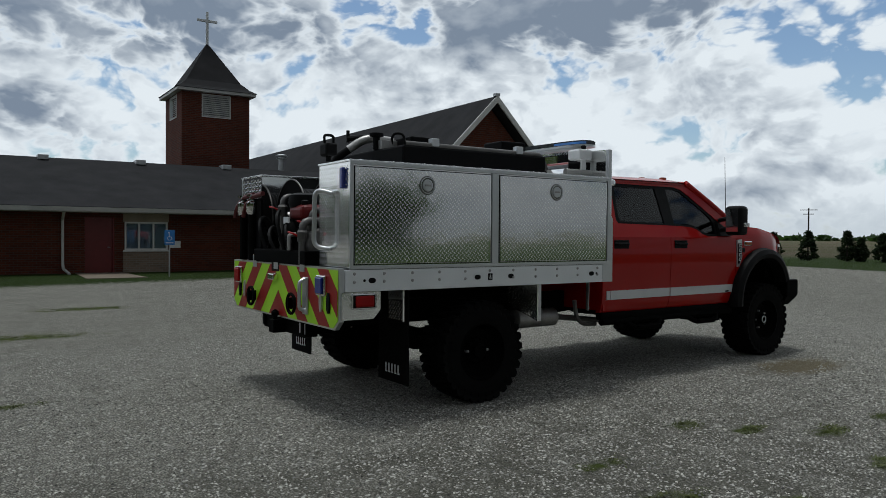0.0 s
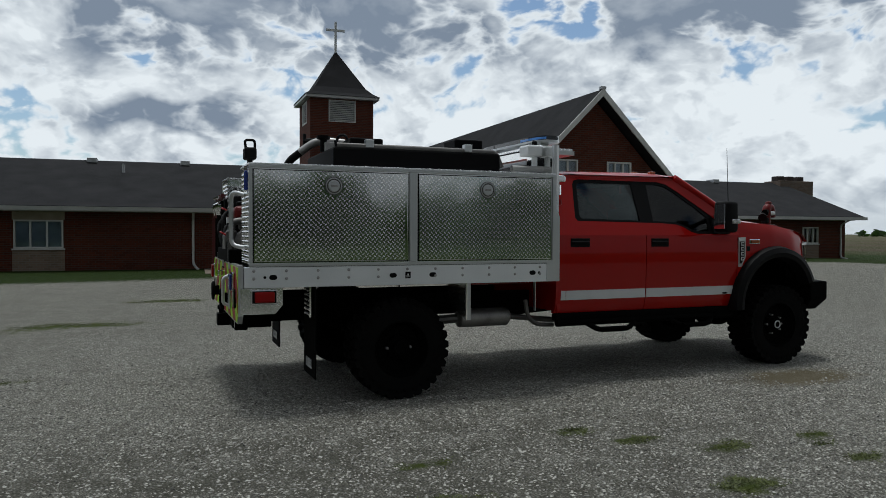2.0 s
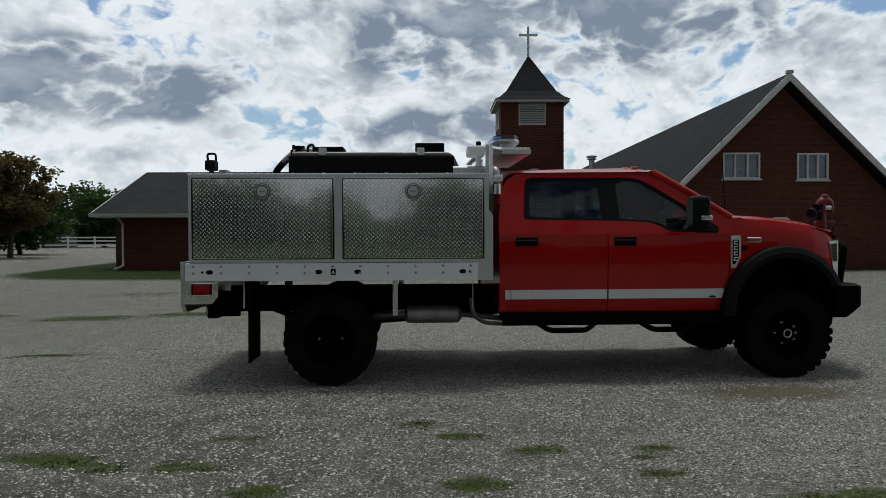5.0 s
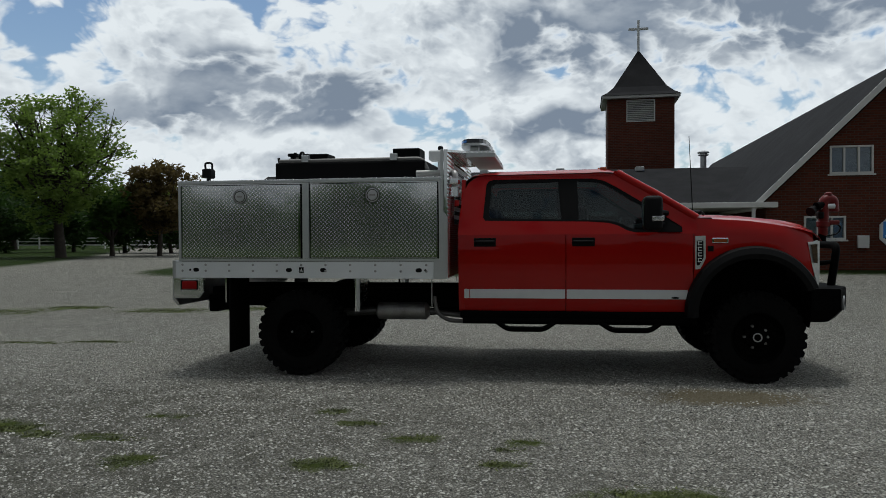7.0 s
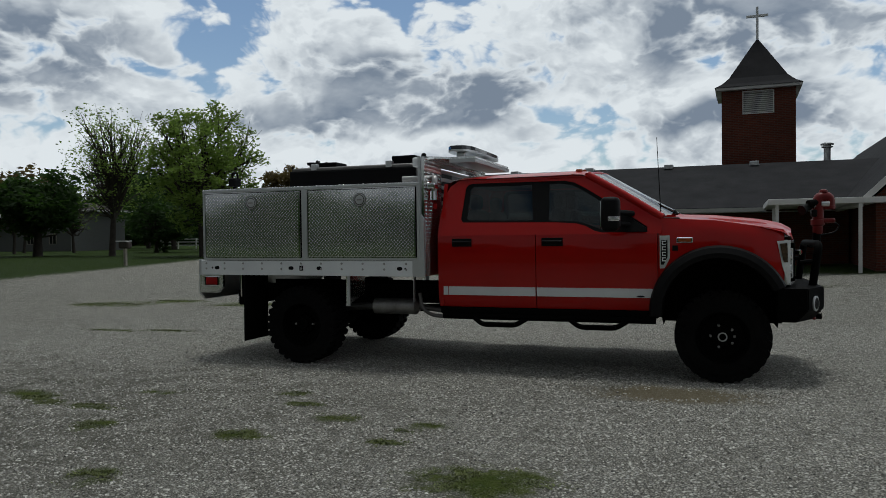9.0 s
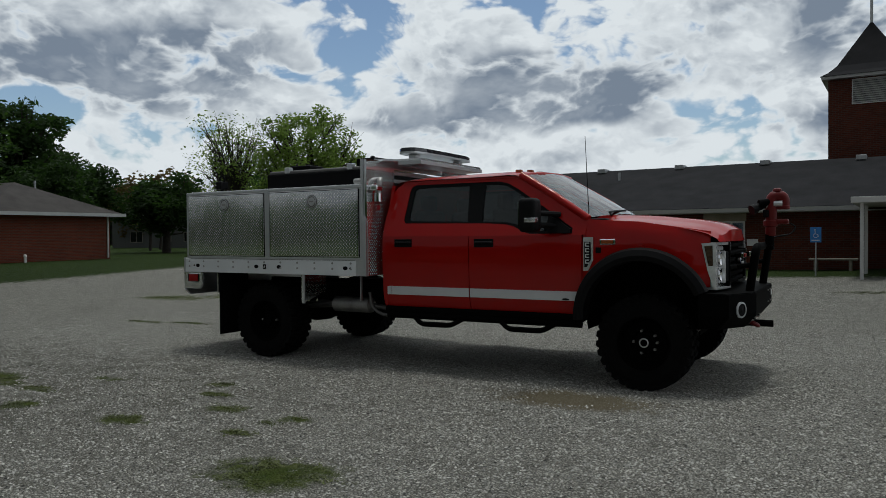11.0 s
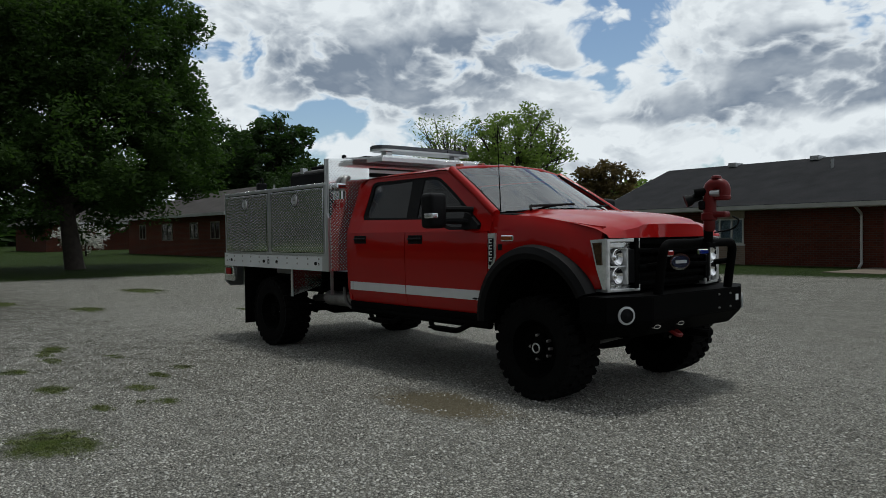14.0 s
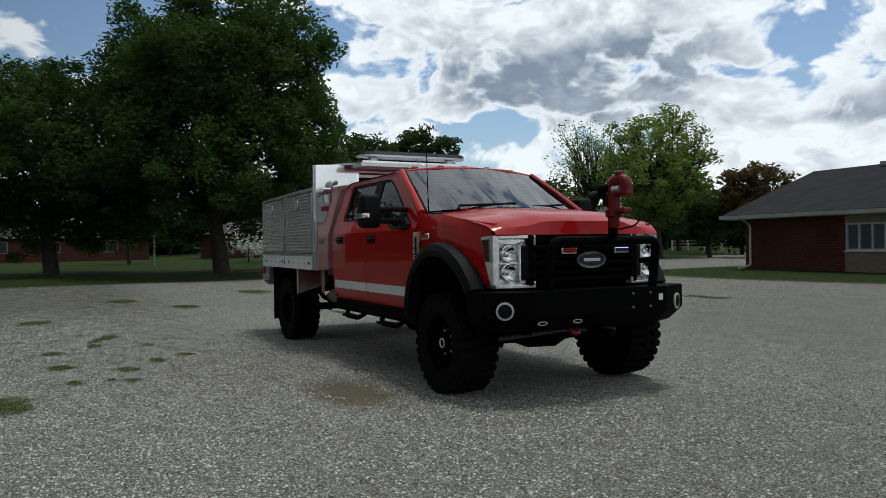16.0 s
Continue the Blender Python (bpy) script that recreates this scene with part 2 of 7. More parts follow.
M = {
    "brick": brick_material("red_brick", (0.115, 0.031, 0.017), (0.075, 0.021, 0.013), (0.085, 0.06, 0.05)),
    "brick_tan": brick_material("tan_brick", (0.26, 0.19, 0.14), (0.2, 0.15, 0.11), (0.25, 0.22, 0.19)),
    "shingle": material("grey_shingle", (0.021, 0.021, 0.023), 0.9, var=0.3, scale=1.3, fine=30, bump=0.4, bscale=25, spec=0.1),
    "shingle_brown": material("brown_shingle", (0.06, 0.055, 0.052), 0.9, var=0.25, scale=1.3, fine=30, bump=0.4, bscale=25, spec=0.1),
    "trim": material("white_trim_paint", (0.6, 0.6, 0.585), 0.5, var=0.08, scale=2),
    "fascia": material("grey_fascia_paint", (0.5, 0.5, 0.49), 0.5, var=0.1, scale=2),
    "church_door": material("red_door_paint", (0.13, 0.01, 0.01), 0.45, var=0.1),
    "panel": material("tan_wall_panel", (0.3, 0.25, 0.19), 0.8, var=0.2, scale=3),
    "dark_glass": glass_pane("church_window_glass", (0.75, 0.8, 0.84), 0.05),
    # near-black backing behind windows and louvres, the unlit inside put into its colour
    "room": material("unlit_room_backing", (0.04, 0.04, 0.042), 0.9),
    "curtain": material("pale_window_blind", (0.6, 0.64, 0.68), 0.9, var=0.2, scale=4),
    "concrete": material("concrete", (0.15, 0.12, 0.09), 0.9, var=0.2, scale=3, bump=0.3),
    "metal_grey": material("galvanised_metal", (0.45, 0.46, 0.47), 0.45, metal=0.7, var=0.15),
    "chalk": material("weathered_cross_metal", (0.62, 0.64, 0.66), 0.5, var=0.1),
    "stone_chimney": brick_material("chimney_brick", (0.2, 0.15, 0.12), (0.15, 0.11, 0.09), (0.2, 0.18, 0.16)),
    "soot": material("dark_clay", (0.05, 0.04, 0.036), 0.9),
    "sign_blue": material("sign_blue", (0.03, 0.2, 0.55), 0.5, var=0.05),
    "white": material("white_paint", (0.75, 0.75, 0.74), 0.5, var=0.05),
    "siding": material("grey_siding", (0.11, 0.115, 0.11), 0.7, var=0.1),
    "bark": material("bark", (0.04, 0.032, 0.026), 0.95, var=0.4, scale=5, fine=30, bump=0.8, bscale=18),
    "wood_post": material("weathered_wood", (0.3, 0.27, 0.23), 0.9, var=0.3, scale=8),
    "blossom": material("white_blossom", (0.6, 0.6, 0.55), 0.9, var=0.2),
}

# ---- helpers for building ----
def part(name, bm, mat, parent=None, label="", smooth=False):
    me = bpy.data.meshes.new(name)
    bmesh.ops.recalc_face_normals(bm, faces=bm.faces)
    if smooth:
        for f in bm.faces:
            f.smooth = True
    bm.to_mesh(me)
    bm.free()
    me.materials.append(mat)
    ob = new(name, me)
    ob.parent = parent
    if label:
        tagged(ob, label)
    if smooth:
        me.set_sharp_from_angle(angle=radians(38))
    return ob


def thing(name, label, category, at=(0, 0, 0), rz=0.0, group="", kind=""):
    ob = new(name)
    ob.matrix_world = pose(*at, 0, 0, rz)
    ob.empty_display_size = 0.1
    return tagged(ob, label, category, group, kind)


def quad(bm, pts):
    return bm.faces.new([bm.verts.new(p) for p in pts])


def box(bm, x0, x1, y0, y1, z0, z1, bevel=0.0, seg=2):
    v = [bm.verts.new((x, y, z)) for x in (x0, x1) for y in (y0, y1) for z in (z0, z1)]
    fs = [bm.faces.new([v[i] for i in f]) for f in ((0, 1, 3, 2), (4, 6, 7, 5), (0, 4, 5, 1), (2, 3, 7, 6), (0, 2, 6, 4), (1, 5, 7, 3))]
    if bevel:
        es = list({e for f in fs for e in f.edges})
        bmesh.ops.bevel(bm, geom=es, offset=bevel, segments=seg, affect="EDGES", profile=0.5)
    return bm


def B(*a, **k):
    return box(bmesh.new(), *a, **k)


def prism(bm, pts, axis, a, b, bevel=0.0):
    """A polygon of pairs, drawn out along an axis: x takes (y, z), y takes (x, z), z takes (x, y)."""
    def at(p, q):
        return {"x": (q, p[0], p[1]), "y": (p[0], q, p[1]), "z": (p[0], p[1], q)}[axis]
    lo, hi = [bm.verts.new(at(p, a)) for p in pts], [bm.verts.new(at(p, b)) for p in pts]
    fs = [bm.faces.new(lo), bm.faces.new(hi[::-1])]
    for i in range(len(pts)):
        j = (i + 1) % len(pts)
        fs.append(bm.faces.new((lo[i], hi[i], hi[j], lo[j])))
    if bevel:
        es = list({e for f in fs for e in f.edges})
        bmesh.ops.bevel(bm, geom=es, offset=bevel, segments=2, affect="EDGES", profile=0.5)
    return bm


def ring(c, d, r, n, twist=0.0):
    d = Vector(d).normalized()
    s = d.orthogonal().normalized()
    t = d.cross(s)
    return [Vector(c) + r * (math.cos(twist + 2 * math.pi * i / n) * s + math.sin(twist + 2 * math.pi * i / n) * t) for i in range(n)]


def tube(bm, pts, r, n=10, caps=True):
    """A round bar along points; r is one radius or one for each point."""
    pts = [Vector(p) for p in pts]
    rs = r if isinstance(r, (list, tuple)) else [r] * len(pts)
    rows, s = [], None
    for i, p in enumerate(pts):
        d = (pts[min(i + 1, len(pts) - 1)] - pts[max(i - 1, 0)]).normalized()
        s = d.orthogonal().normalized() if s is None else (s - d * s.dot(d)).normalized()
        t = d.cross(s)
        rows.append([bm.verts.new(p + rs[i] * (math.cos(2 * math.pi * k / n) * s + math.sin(2 * math.pi * k / n) * t)) for k in range(n)])
    for a, b in zip(rows, rows[1:]):
        for k in range(n):
            bm.faces.new((a[k], a[(k + 1) % n], b[(k + 1) % n], b[k]))
    if caps:
        bm.faces.new(rows[0][::-1])
        bm.faces.new(rows[-1])
    return bm


def T(pts, r, n=10):
    return tube(bmesh.new(), pts, r, n)


def bent(pts, radius, steps=5):
    """The same way with its corners rounded."""
    pts = [Vector(p) for p in pts]
    out = [pts[0]]
    for a, b, c in zip(pts, pts[1:], pts[2:]):
        u, w = (a - b), (c - b)
        k = min(radius, u.length * 0.49, w.length * 0.49)
        p, q = b + u.normalized() * k, b + w.normalized() * k
        out += [(1 - s) ** 2 * p + 2 * s * (1 - s) * b + s * s * q for s in (i / steps for i in range(steps + 1))]
    return out + [pts[-1]]


def lathe(bm, prof, n=24, axis="y", at=(0, 0, 0), caps=True):
    """Rings of (distance along the axis, radius) turned about it."""
    rows = []
    for h, r in prof:
        row = []
        for i in range(n):
            c, s = math.cos(2 * math.pi * i / n) * r, math.sin(2 * math.pi * i / n) * r
            p = {"x": (h, c, s), "y": (c, h, s), "z": (c, s, h)}[axis]
            row.append(bm.verts.new(Vector(p) + Vector(at)))
        rows.append(row)
    for a, b in zip(rows, rows[1:]):
        for i in range(n):
            bm.faces.new((a[i], a[(i + 1) % n], b[(i + 1) % n], b[i]))
    if caps and prof[0][1] > 1e-4:
        bm.faces.new(rows[0][::-1])
    if caps and prof[-1][1] > 1e-4:
        bm.faces.new(rows[-1])
    return bm


def step(a, b, v):
    t = min(1.0, max(0.0, (v - a) / (b - a)))
    return t * t * (3 - 2 * t)


def ground_z(x, y):
    """The lie of the land: level round the truck, rising gently to the church and the lawns."""
    h = 0.17 * step(4, 15, y) + 0.2 * step(4, 11, x) * step(3, 12.5, y) * (1 - step(22, 40, x))
    h += 0.15 * step(-14, -26, x) * step(-30, 0, y)
    return h


# ---- ground ----
GE = [(-19.0, -60), (-19.2, -10), (-18.8, -2), (-18.6, 3), (-17.6, 6), (-17.8, 10), (-18.6, 15), (-20.5, 22), (-23, 30), (-30, 44), (-38, 60)]   # lawn to the west of the lot
CE = [(-15.0, 60), (-14.2, 40), (-13.6, 24), (-13.0, 17.0), (-10.8, 14.6), (-7.0, 13.9), (-2.8, 14.2), (2.0, 15.0), (6.0, 15.6), (8.5, 13.6), (11, 12.6), (16, 12.9), (18.5, 14.4), (24, 14.6), (27, 10.5), (31, 4), (38, -8), (50, -25), (90, -60)]  # lawn round the church


def side_of(line, x, y):
    """The distance to an open line, positive on its left."""
    best, sgn = 1e9, 1
    for (ax, ay), (bx, by) in zip(line, line[1:]):
        dx, dy = bx - ax, by - ay
        t = min(1, max(0, ((x - ax) * dx + (y - ay) * dy) / (dx * dx + dy * dy)))
        px, py = x - ax - t * dx, y - ay - t * dy
        d = math.hypot(px, py)
        if d < best:
            best, sgn = d, 1 if dx * (y - ay) - dy * (x - ax) > 0 else -1
    return best * sgn


PATCHES = [(1.5, -3.38, 0.17, 0.09), (1.0, -3.03, 0.16, 0.08), (0.68, -2.66, 0.15, 0.07), (1.02, -4.08, 0.2, 0.11), (3.1, -4.58, 0.36, 0.25), (-0.65, -2.98, 0.16, 0.07),
           (-0.3, -4.17, 0.16, 0.12), (-0.85, -3.66, 0.26, 0.08), (-1.65, -3.5, 0.24, 0.13), (-1.36, -3.63, 0.15, 0.08), (0.68, -5.17, 0.14, 0.16), (2.21, -3.61, 0.1, 0.05), (-4.97, -4.48, 0.45, 0.25),
           (-3.2, 5.7, 0.9, 0.3), (-5.0, 5.2, 0.8, 0.35), (-8.5, 4.6, 0.9, 0.4), (-6.0, 9.5, 1.2, 0.4), (-10.2, -2.6, 0.6, 0.3), (-7.4, -1.5, 0.5, 0.25), (7.0, 10.5, 1.0, 0.3), (-12.0, 1.2, 0.9, 0.4),
           (2.17, -3.96, 0.16, 0.06), (2.33, -3.41, 0.12, 0.05), (-4.8, 0.8, 0.5, 0.1), (-3.8, 1.0, 0.4, 0.08), (-7.3, 5.6, 0.7, 0.25), (-1.65, 8.9, 0.7, 0.25), (-1.85, -3.4, 0.3, 0.12)]


def axis_steps(lo, hi, fine, far):
    mid = list(np.arange(lo, hi, fine))
    s, out, p = fine, [], hi
    while p < far:
        out.append(p)
        s = min(s * 1.13, 160)
        p += s
    s, neg, p = fine, [], lo - fine
    while p > -far:
        neg.append(p)
        s = min(s * 1.13, 160)
        p -= s
    return neg[::-1] + mid + out


gx, gy = axis_steps(-6, 8, 0.14, 2600), axis_steps(-6.5, 1.5, 0.14, 2600)
gv, ga, gfield, gdirt, gweed, gtone = [], [], [], [], [], []
for y in gy:
    for x in gx:
        near = abs(x) < 120 and abs(y) < 120
        z = ground_z(x, y)
        lawn = -4.0
        if near:
            w, c = side_of(GE, x, y), side_of(CE, x, y)
            lawn = max(w, c, -13.5 - y + 0.8 * noise.noise((x * 0.2, 0, 5)))
            pad = min(x - 0.1, 1.4 - x, y - 15.6)
        else:
            c = 0
            lawn = 4.0
        dirt, weed = 0.0, 0.0
        if -7 < y < 12 and -14 < x < 9:
            for px, py, rx, ry in PATCHES:
                q = math.hypot((x - px) / rx, (y - py) / ry) + 0.55 * noise.noise((x * 2.2 / (0.3 + rx), y * 2.2 / (0.3 + ry), px)) + 0.25 * noise.noise((x * 9, y * 9, py))
                if 0.9 * (1.2 - q) > lawn:
                    lawn, weed = 0.9 * (1.2 - q), 1.0
            q = math.hypot((x - 4.1) / 0.85, (y + 1.72) / 0.42)
            dirt = max(0.0, 1.3 - q)
        if near and abs(x) < 60 and abs(y) < 60 and lawn < 0:
            z += 0.012 * noise.noise((x * 0.7, y * 0.7, 3)) + 0.03 * noise.noise((x * 0.15, y * 0.15, 8))
        gv.append((x, y, z - 0.0 if lawn < 0 else z + 0.03 * step(0, 1.5, lawn)))
        ga.append(max(-4.0, min(4.0, lawn)))
        far_field = step(19, 21, c) if near else 1.0
        if not near:
            far_field = 1.0 if (x > -60 or abs(y) > 200) else 0.0
        elif x < 22:
            far_field = 0.0
        gfield.append(far_field)
        gdirt.append(dirt)
        # gravel tone, rising to 1 towards -x and -y
        gtone.append(step(4.5, -2.0, x) * step(-0.5, -3.0, y) if near else 0.0)
        gweed.append(weed)
nx = len(gx)
gf = [(j * nx + i, j * nx + i + 1, (j + 1) * nx + i + 1, (j + 1) * nx + i) for j in range(len(gy) - 1) for i in range(nx - 1)]
me = bpy.data.meshes.new("ground")
me.from_pydata(gv, [], gf)
for nm, vals in (("lawn", ga), ("field", gfield), ("dirt", gdirt), ("weed", gweed), ("toned", gtone)):
    at = me.attributes.new(nm, "FLOAT", "POINT")
    at.data.foreach_set("value", vals)
for f in me.polygons:
    f.use_smooth = True


def ground_material():
    m = bpy.data.materials.new("gravel_and_lawn")
    m.use_nodes = True
    n, l = m.node_tree.nodes, m.node_tree.links
    p = n["Principled BSDF"]
    p.inputs["Roughness"].default_value = 0.95
    p.inputs["Specular IOR Level"].default_value = 0.1
    co = n.new("ShaderNodeTexCoord").outputs["Object"]

    def tex(kind, scale, detail=4.0):
        t = n.new(kind)
        t.inputs["Scale"].default_value = scale
        if "Detail" in t.inputs:
            t.inputs["Detail"].default_value = detail
        l.new(co, t.inputs["Vector"])
        return t

    def mixc(f, a, b):
        q = n.new("ShaderNodeMix")
        q.data_type = "RGBA"
        if isinstance(f, float):
            q.inputs[0].default_value = f
        else:
            l.new(f, q.inputs[0])
        for i, v in ((6, a), (7, b)):
            if isinstance(v, tuple):
                q.inputs[i].default_value = (*v, 1)
            else:
                l.new(v, q.inputs[i])
        return q.outputs[2]

    def rng(v, a, b, c=0.0, d=1.0):
        q = n.new("ShaderNodeMapRange")
        for k, w in (("From Min", a), ("From Max", b), ("To Min", c), ("To Max", d)):
            q.inputs[k].default_value = w
        l.new(v, q.inputs["Value"])
        return q.outputs[0]

    def mt(op, a, b):
        q = n.new("ShaderNodeMath")
        q.operation = op
        for i, v in enumerate((a, b)):
            if isinstance(v, (int, float)):
                q.inputs[i].default_value = v
            else:
                l.new(v, q.inputs[i])
        return q.outputs[0]
    stones = tex("ShaderNodeTexVoronoi", 46.0)
    sand = tex("ShaderNodeTexVoronoi", 80.0)
    blot = tex("ShaderNodeTexNoise", 0.55, 6)
    blot2 = tex("ShaderNodeTexNoise", 3.0, 6)
    pick = n.new("ShaderNodeSeparateColor")
    l.new(stones.outputs["Color"], pick.inputs[0])
    pick2 = n.new("ShaderNodeSeparateColor")
    l.new(sand.outputs["Color"], pick2.inputs[0])
    # shade in the gaps between stones, put into the colour along cell edges
    gap_shade = tex("ShaderNodeTexVoronoi", 46.0)
    gap_shade.feature = "DISTANCE_TO_EDGE"
    stone = mixc(rng(pick.outputs[0], 0.05, 0.95), (0.055, 0.054, 0.048), (0.8, 0.78, 0.69))
    stone = mixc(0.3, stone, mixc(pick2.outputs[1], (0.02, 0.02, 0.018), (0.5, 0.475, 0.41)))
    stone = mixc(rng(gap_shade.outputs["Distance"], 0.02, 0.14, 0.25, 1.0), (0.015, 0.015, 0.013), stone)
    dust = mixc(rng(blot.outputs[0], 0.38, 0.62), (0.16, 0.15, 0.124), (0.088, 0.082, 0.064))
    gravel = mixc(rng(blot2.outputs[0], 0.4, 0.8, 0.0, 0.35), stone, dust)
    at_d = n.new("ShaderNodeAttribute")
    at_d.attribute_name = "dirt"
    gravel = mixc(rng(mt("ADD", at_d.outputs["Fac"], mt("MULTIPLY", mt("SUBTRACT", blot2.outputs[0], 0.5), 0.9)), 0.2, 0.7, 0, 0.8), gravel, (0.21, 0.175, 0.105))
    # darker olive gravel towards -x and -y, broken up by noise
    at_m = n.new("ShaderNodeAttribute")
    at_m.attribute_name = "toned"
    tone_mix = mt("MULTIPLY", at_m.outputs["Fac"], rng(blot2.outputs[0], 0.3, 0.65, 0.25, 0.8))
    gravel = mixc(tone_mix, gravel, (0.105, 0.102, 0.08))
    gn, gn2 = tex("ShaderNodeTexNoise", 7.0, 6), tex("ShaderNodeTexNoise", 90.0, 3)
    turf = mixc(rng(gn.outputs[0], 0.35, 0.65), (0.018, 0.04, 0.007), (0.04, 0.068, 0.014))
    turf = mixc(rng(gn2.outputs[0], 0.4, 0.7, 0, 0.6), turf, (0.05, 0.068, 0.018))
    fl = tex("ShaderNodeTexNoise", 0.05, 4)
    at_f = n.new("ShaderNodeAttribute")
    at_f.attribute_name = "field"
    turf = mixc(at_f.outputs["Fac"], turf, mixc(rng(fl.outputs[0], 0.4, 0.6), (0.11, 0.09, 0.06), (0.08, 0.085, 0.042)))
    at_w = n.new("ShaderNodeAttribute")
    at_w.attribute_name = "weed"
    turf = mixc(at_w.outputs["Fac"], turf, mixc(rng(gn.outputs[0], 0.35, 0.65), (0.055, 0.085, 0.013), (0.1, 0.125, 0.03)))
    at = n.new("ShaderNodeAttribute")
    at.attribute_name = "lawn"
    rag = mt("ADD", mt("MULTIPLY", mt("SUBTRACT", gn.outputs[0], 0.5), 2.2), mt("MULTIPLY", mt("SUBTRACT", gn2.outputs[0], 0.5), 1.4))
    mask = rng(mt("ADD", at.outputs["Fac"], rag), -0.2, 0.55)
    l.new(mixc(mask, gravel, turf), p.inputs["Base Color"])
    hgt = mt("ADD", mt("MULTIPLY", stones.outputs["Distance"], -0.6), mt("MULTIPLY", sand.outputs["Distance"], -0.3))
    bp = n.new("ShaderNodeBump")
    bp.inputs["Strength"].default_value, bp.inputs["Distance"].default_value = 1.0, 0.06
    l.new(hgt, bp.inputs["Height"])
    l.new(bp.outputs[0], p.inputs["Normal"])
    return m


me.materials.append(ground_material())
ground = tagged(new("ground", me), "pale gravel lot with lawns and fields around it", "ground", kind="structure")

# ---- church ----
CH = pose(0, 20.1, 0, 0, 0, -2.86)


def sheet(bm, a, b, c, d, t):
    """A flat slab on four corners, thickened downwards."""
    n = (Vector(b) - Vector(a)).cross(Vector(d) - Vector(a)).normalized()
    if n.z < 0:
        n = -n
    lo = [bm.verts.new(Vector(p) - n * t) for p in (a, b, c, d)]
    hi = [bm.verts.new(p) for p in (a, b, c, d)]
    bm.faces.new(hi)
    bm.faces.new(lo[::-1])
    for i in range(4):
        j = (i + 1) % 4
        bm.faces.new((lo[i], lo[j], hi[j], hi[i]))
    return bm


def wall_with_holes(outer, holes, v0, v1):
    """An upright wall in the plane of u and z between two depths, with openings right through it."""
    from mathutils.geometry import tessellate_polygon
    loops = [[Vector((p[0], p[1], 0)) for p in q] for q in [outer] + holes]
    pts = [p for q in loops for p in q]
    tris = tessellate_polygon(loops)
    bm = bmesh.new()
    rows = [[bm.verts.new((p.x, v, p.y)) for p in pts] for v in (v0, v1)]
    for row in rows:
        for t in tris:
            try:
                bm.faces.new([row[i] for i in t])
            except ValueError:
                pass
    k = 0
    for q in loops:
        for i in range(len(q)):
            a, b = k + i, k + (i + 1) % len(q)
            bm.faces.new((rows[0][a], rows[0][b], rows[1][b], rows[1][a]))
        k += len(q)
    return bm


def rect(u0, u1, z0, z1):
    return [(u0, z0), (u1, z0), (u1, z1), (u0, z1)]


def church_window(name, parent, u0, u1, z0, z1, v, lights=3, top_rail=False):
    """A white-framed window of several lights set in its opening."""
    w = new(name)
    w.parent = parent
    f = 0.055
    fr = bmesh.new()
    for a in ((u0, u1, z0, z0 + f), (u0, u1, z1 - f, z1), (u0, u0 + f, z0 + f, z1 - f), (u1 - f, u1, z0 + f, z1 - f)):
        box(fr, a[0], a[1], v - 0.03, v + 0.09, a[2], a[3])
    for i in range(1, lights):
        c = u0 + (u1 - u0) * i / lights
        box(fr, c - f / 2, c + f / 2, v - 0.025, v + 0.085, z0 + f, z1 - f)
    part("window_frame", fr, M["trim"], w)
    part("blind", B(u0 + 0.02, u1 - 0.02, v + 0.07, v + 0.084, z0 + 0.02, z1 - 0.02), M["curtain"], w, "pale blind behind the glass")
    part("window_sill", B(u0 - 0.05, u1 + 0.05, v - 0.07, v + 0.09, z0 - 0.05, z0 - 0.002), M["trim"], w)
    for i in range(lights):
        a, b = u0 + (u1 - u0) * i / lights, u0 + (u1 - u0) * (i + 1) / lights
        part("pane", B(a + f / 2, b - f / 2, v + 0.04, v + 0.05, z0 + f, z1 - f), M["dark_glass"], w)
    return w


church = thing("church", "brown-red brick church with grey shingle roofs and a bell tower", "church")
church.matrix_world = CH

# west wing
EV, EZ, RV, RZ = -0.6, 2.36, 4.8, 4.34
winA, winB, doorW = (-5.9, -4.43), (1.54, 2.92), (0.33, 1.22)
outer = rect(-10.35, 9.2, -0.4, 2.3)
holes = [rect(*winA, 0.95, 1.9), rect(*winB, 0.95, 1.9), rect(*doorW, 0.17, 2.03)]
wing_wall = part("wall", wall_with_holes(outer, holes, 0.0, 0.25), M["brick"], church)
part("end_wall", prism(bmesh.new(), [(0.25, -0.4), (9.4, -0.4), (9.4, 2.3), (RV, 4.1), (0.25, 2.35)], "x", -10.35, -10.1), M["brick"], church)
part("back_wall", B(-10.1, 9.2, 9.4, 9.65, -0.4, 2.3), M["brick"], church)
# added dark sheet standing in for the unlit inside
part("dark_backing", B(-10.1, 9.2, 1.2, 1.3, -0.4, 2.3), M["room"], church)
for u0, u1 in (winA, winB):
    part("wall_panel", B(u0 - 0.04, u1 + 0.04, -0.02, 0.0, 0.1, 0.9), M["brick_tan"], church, "tan brick panel under a window")
    part("wall_panel", B(u0 - 0.04, u1 + 0.04, -0.02, 0.0, 1.9, 2.2), M["panel"], church, "tan board above a window")
    church_window("window", church, u0, u1, 0.95, 1.9, 0.0)
rf = bmesh.new()
sheet(rf, (-11.0, EV, EZ), (11.4, EV, EZ), (11.4, RV, RZ), (-11.0, RV, RZ), 0.1)
sheet(rf, (-11.0, 2 * RV - EV, EZ), (11.4, 2 * RV - EV, EZ), (11.4, RV, RZ - 0.004), (-11.0, RV, RZ - 0.004), 0.1)
part("roof", rf, M["shingle"], church, "dark grey shingle roof")
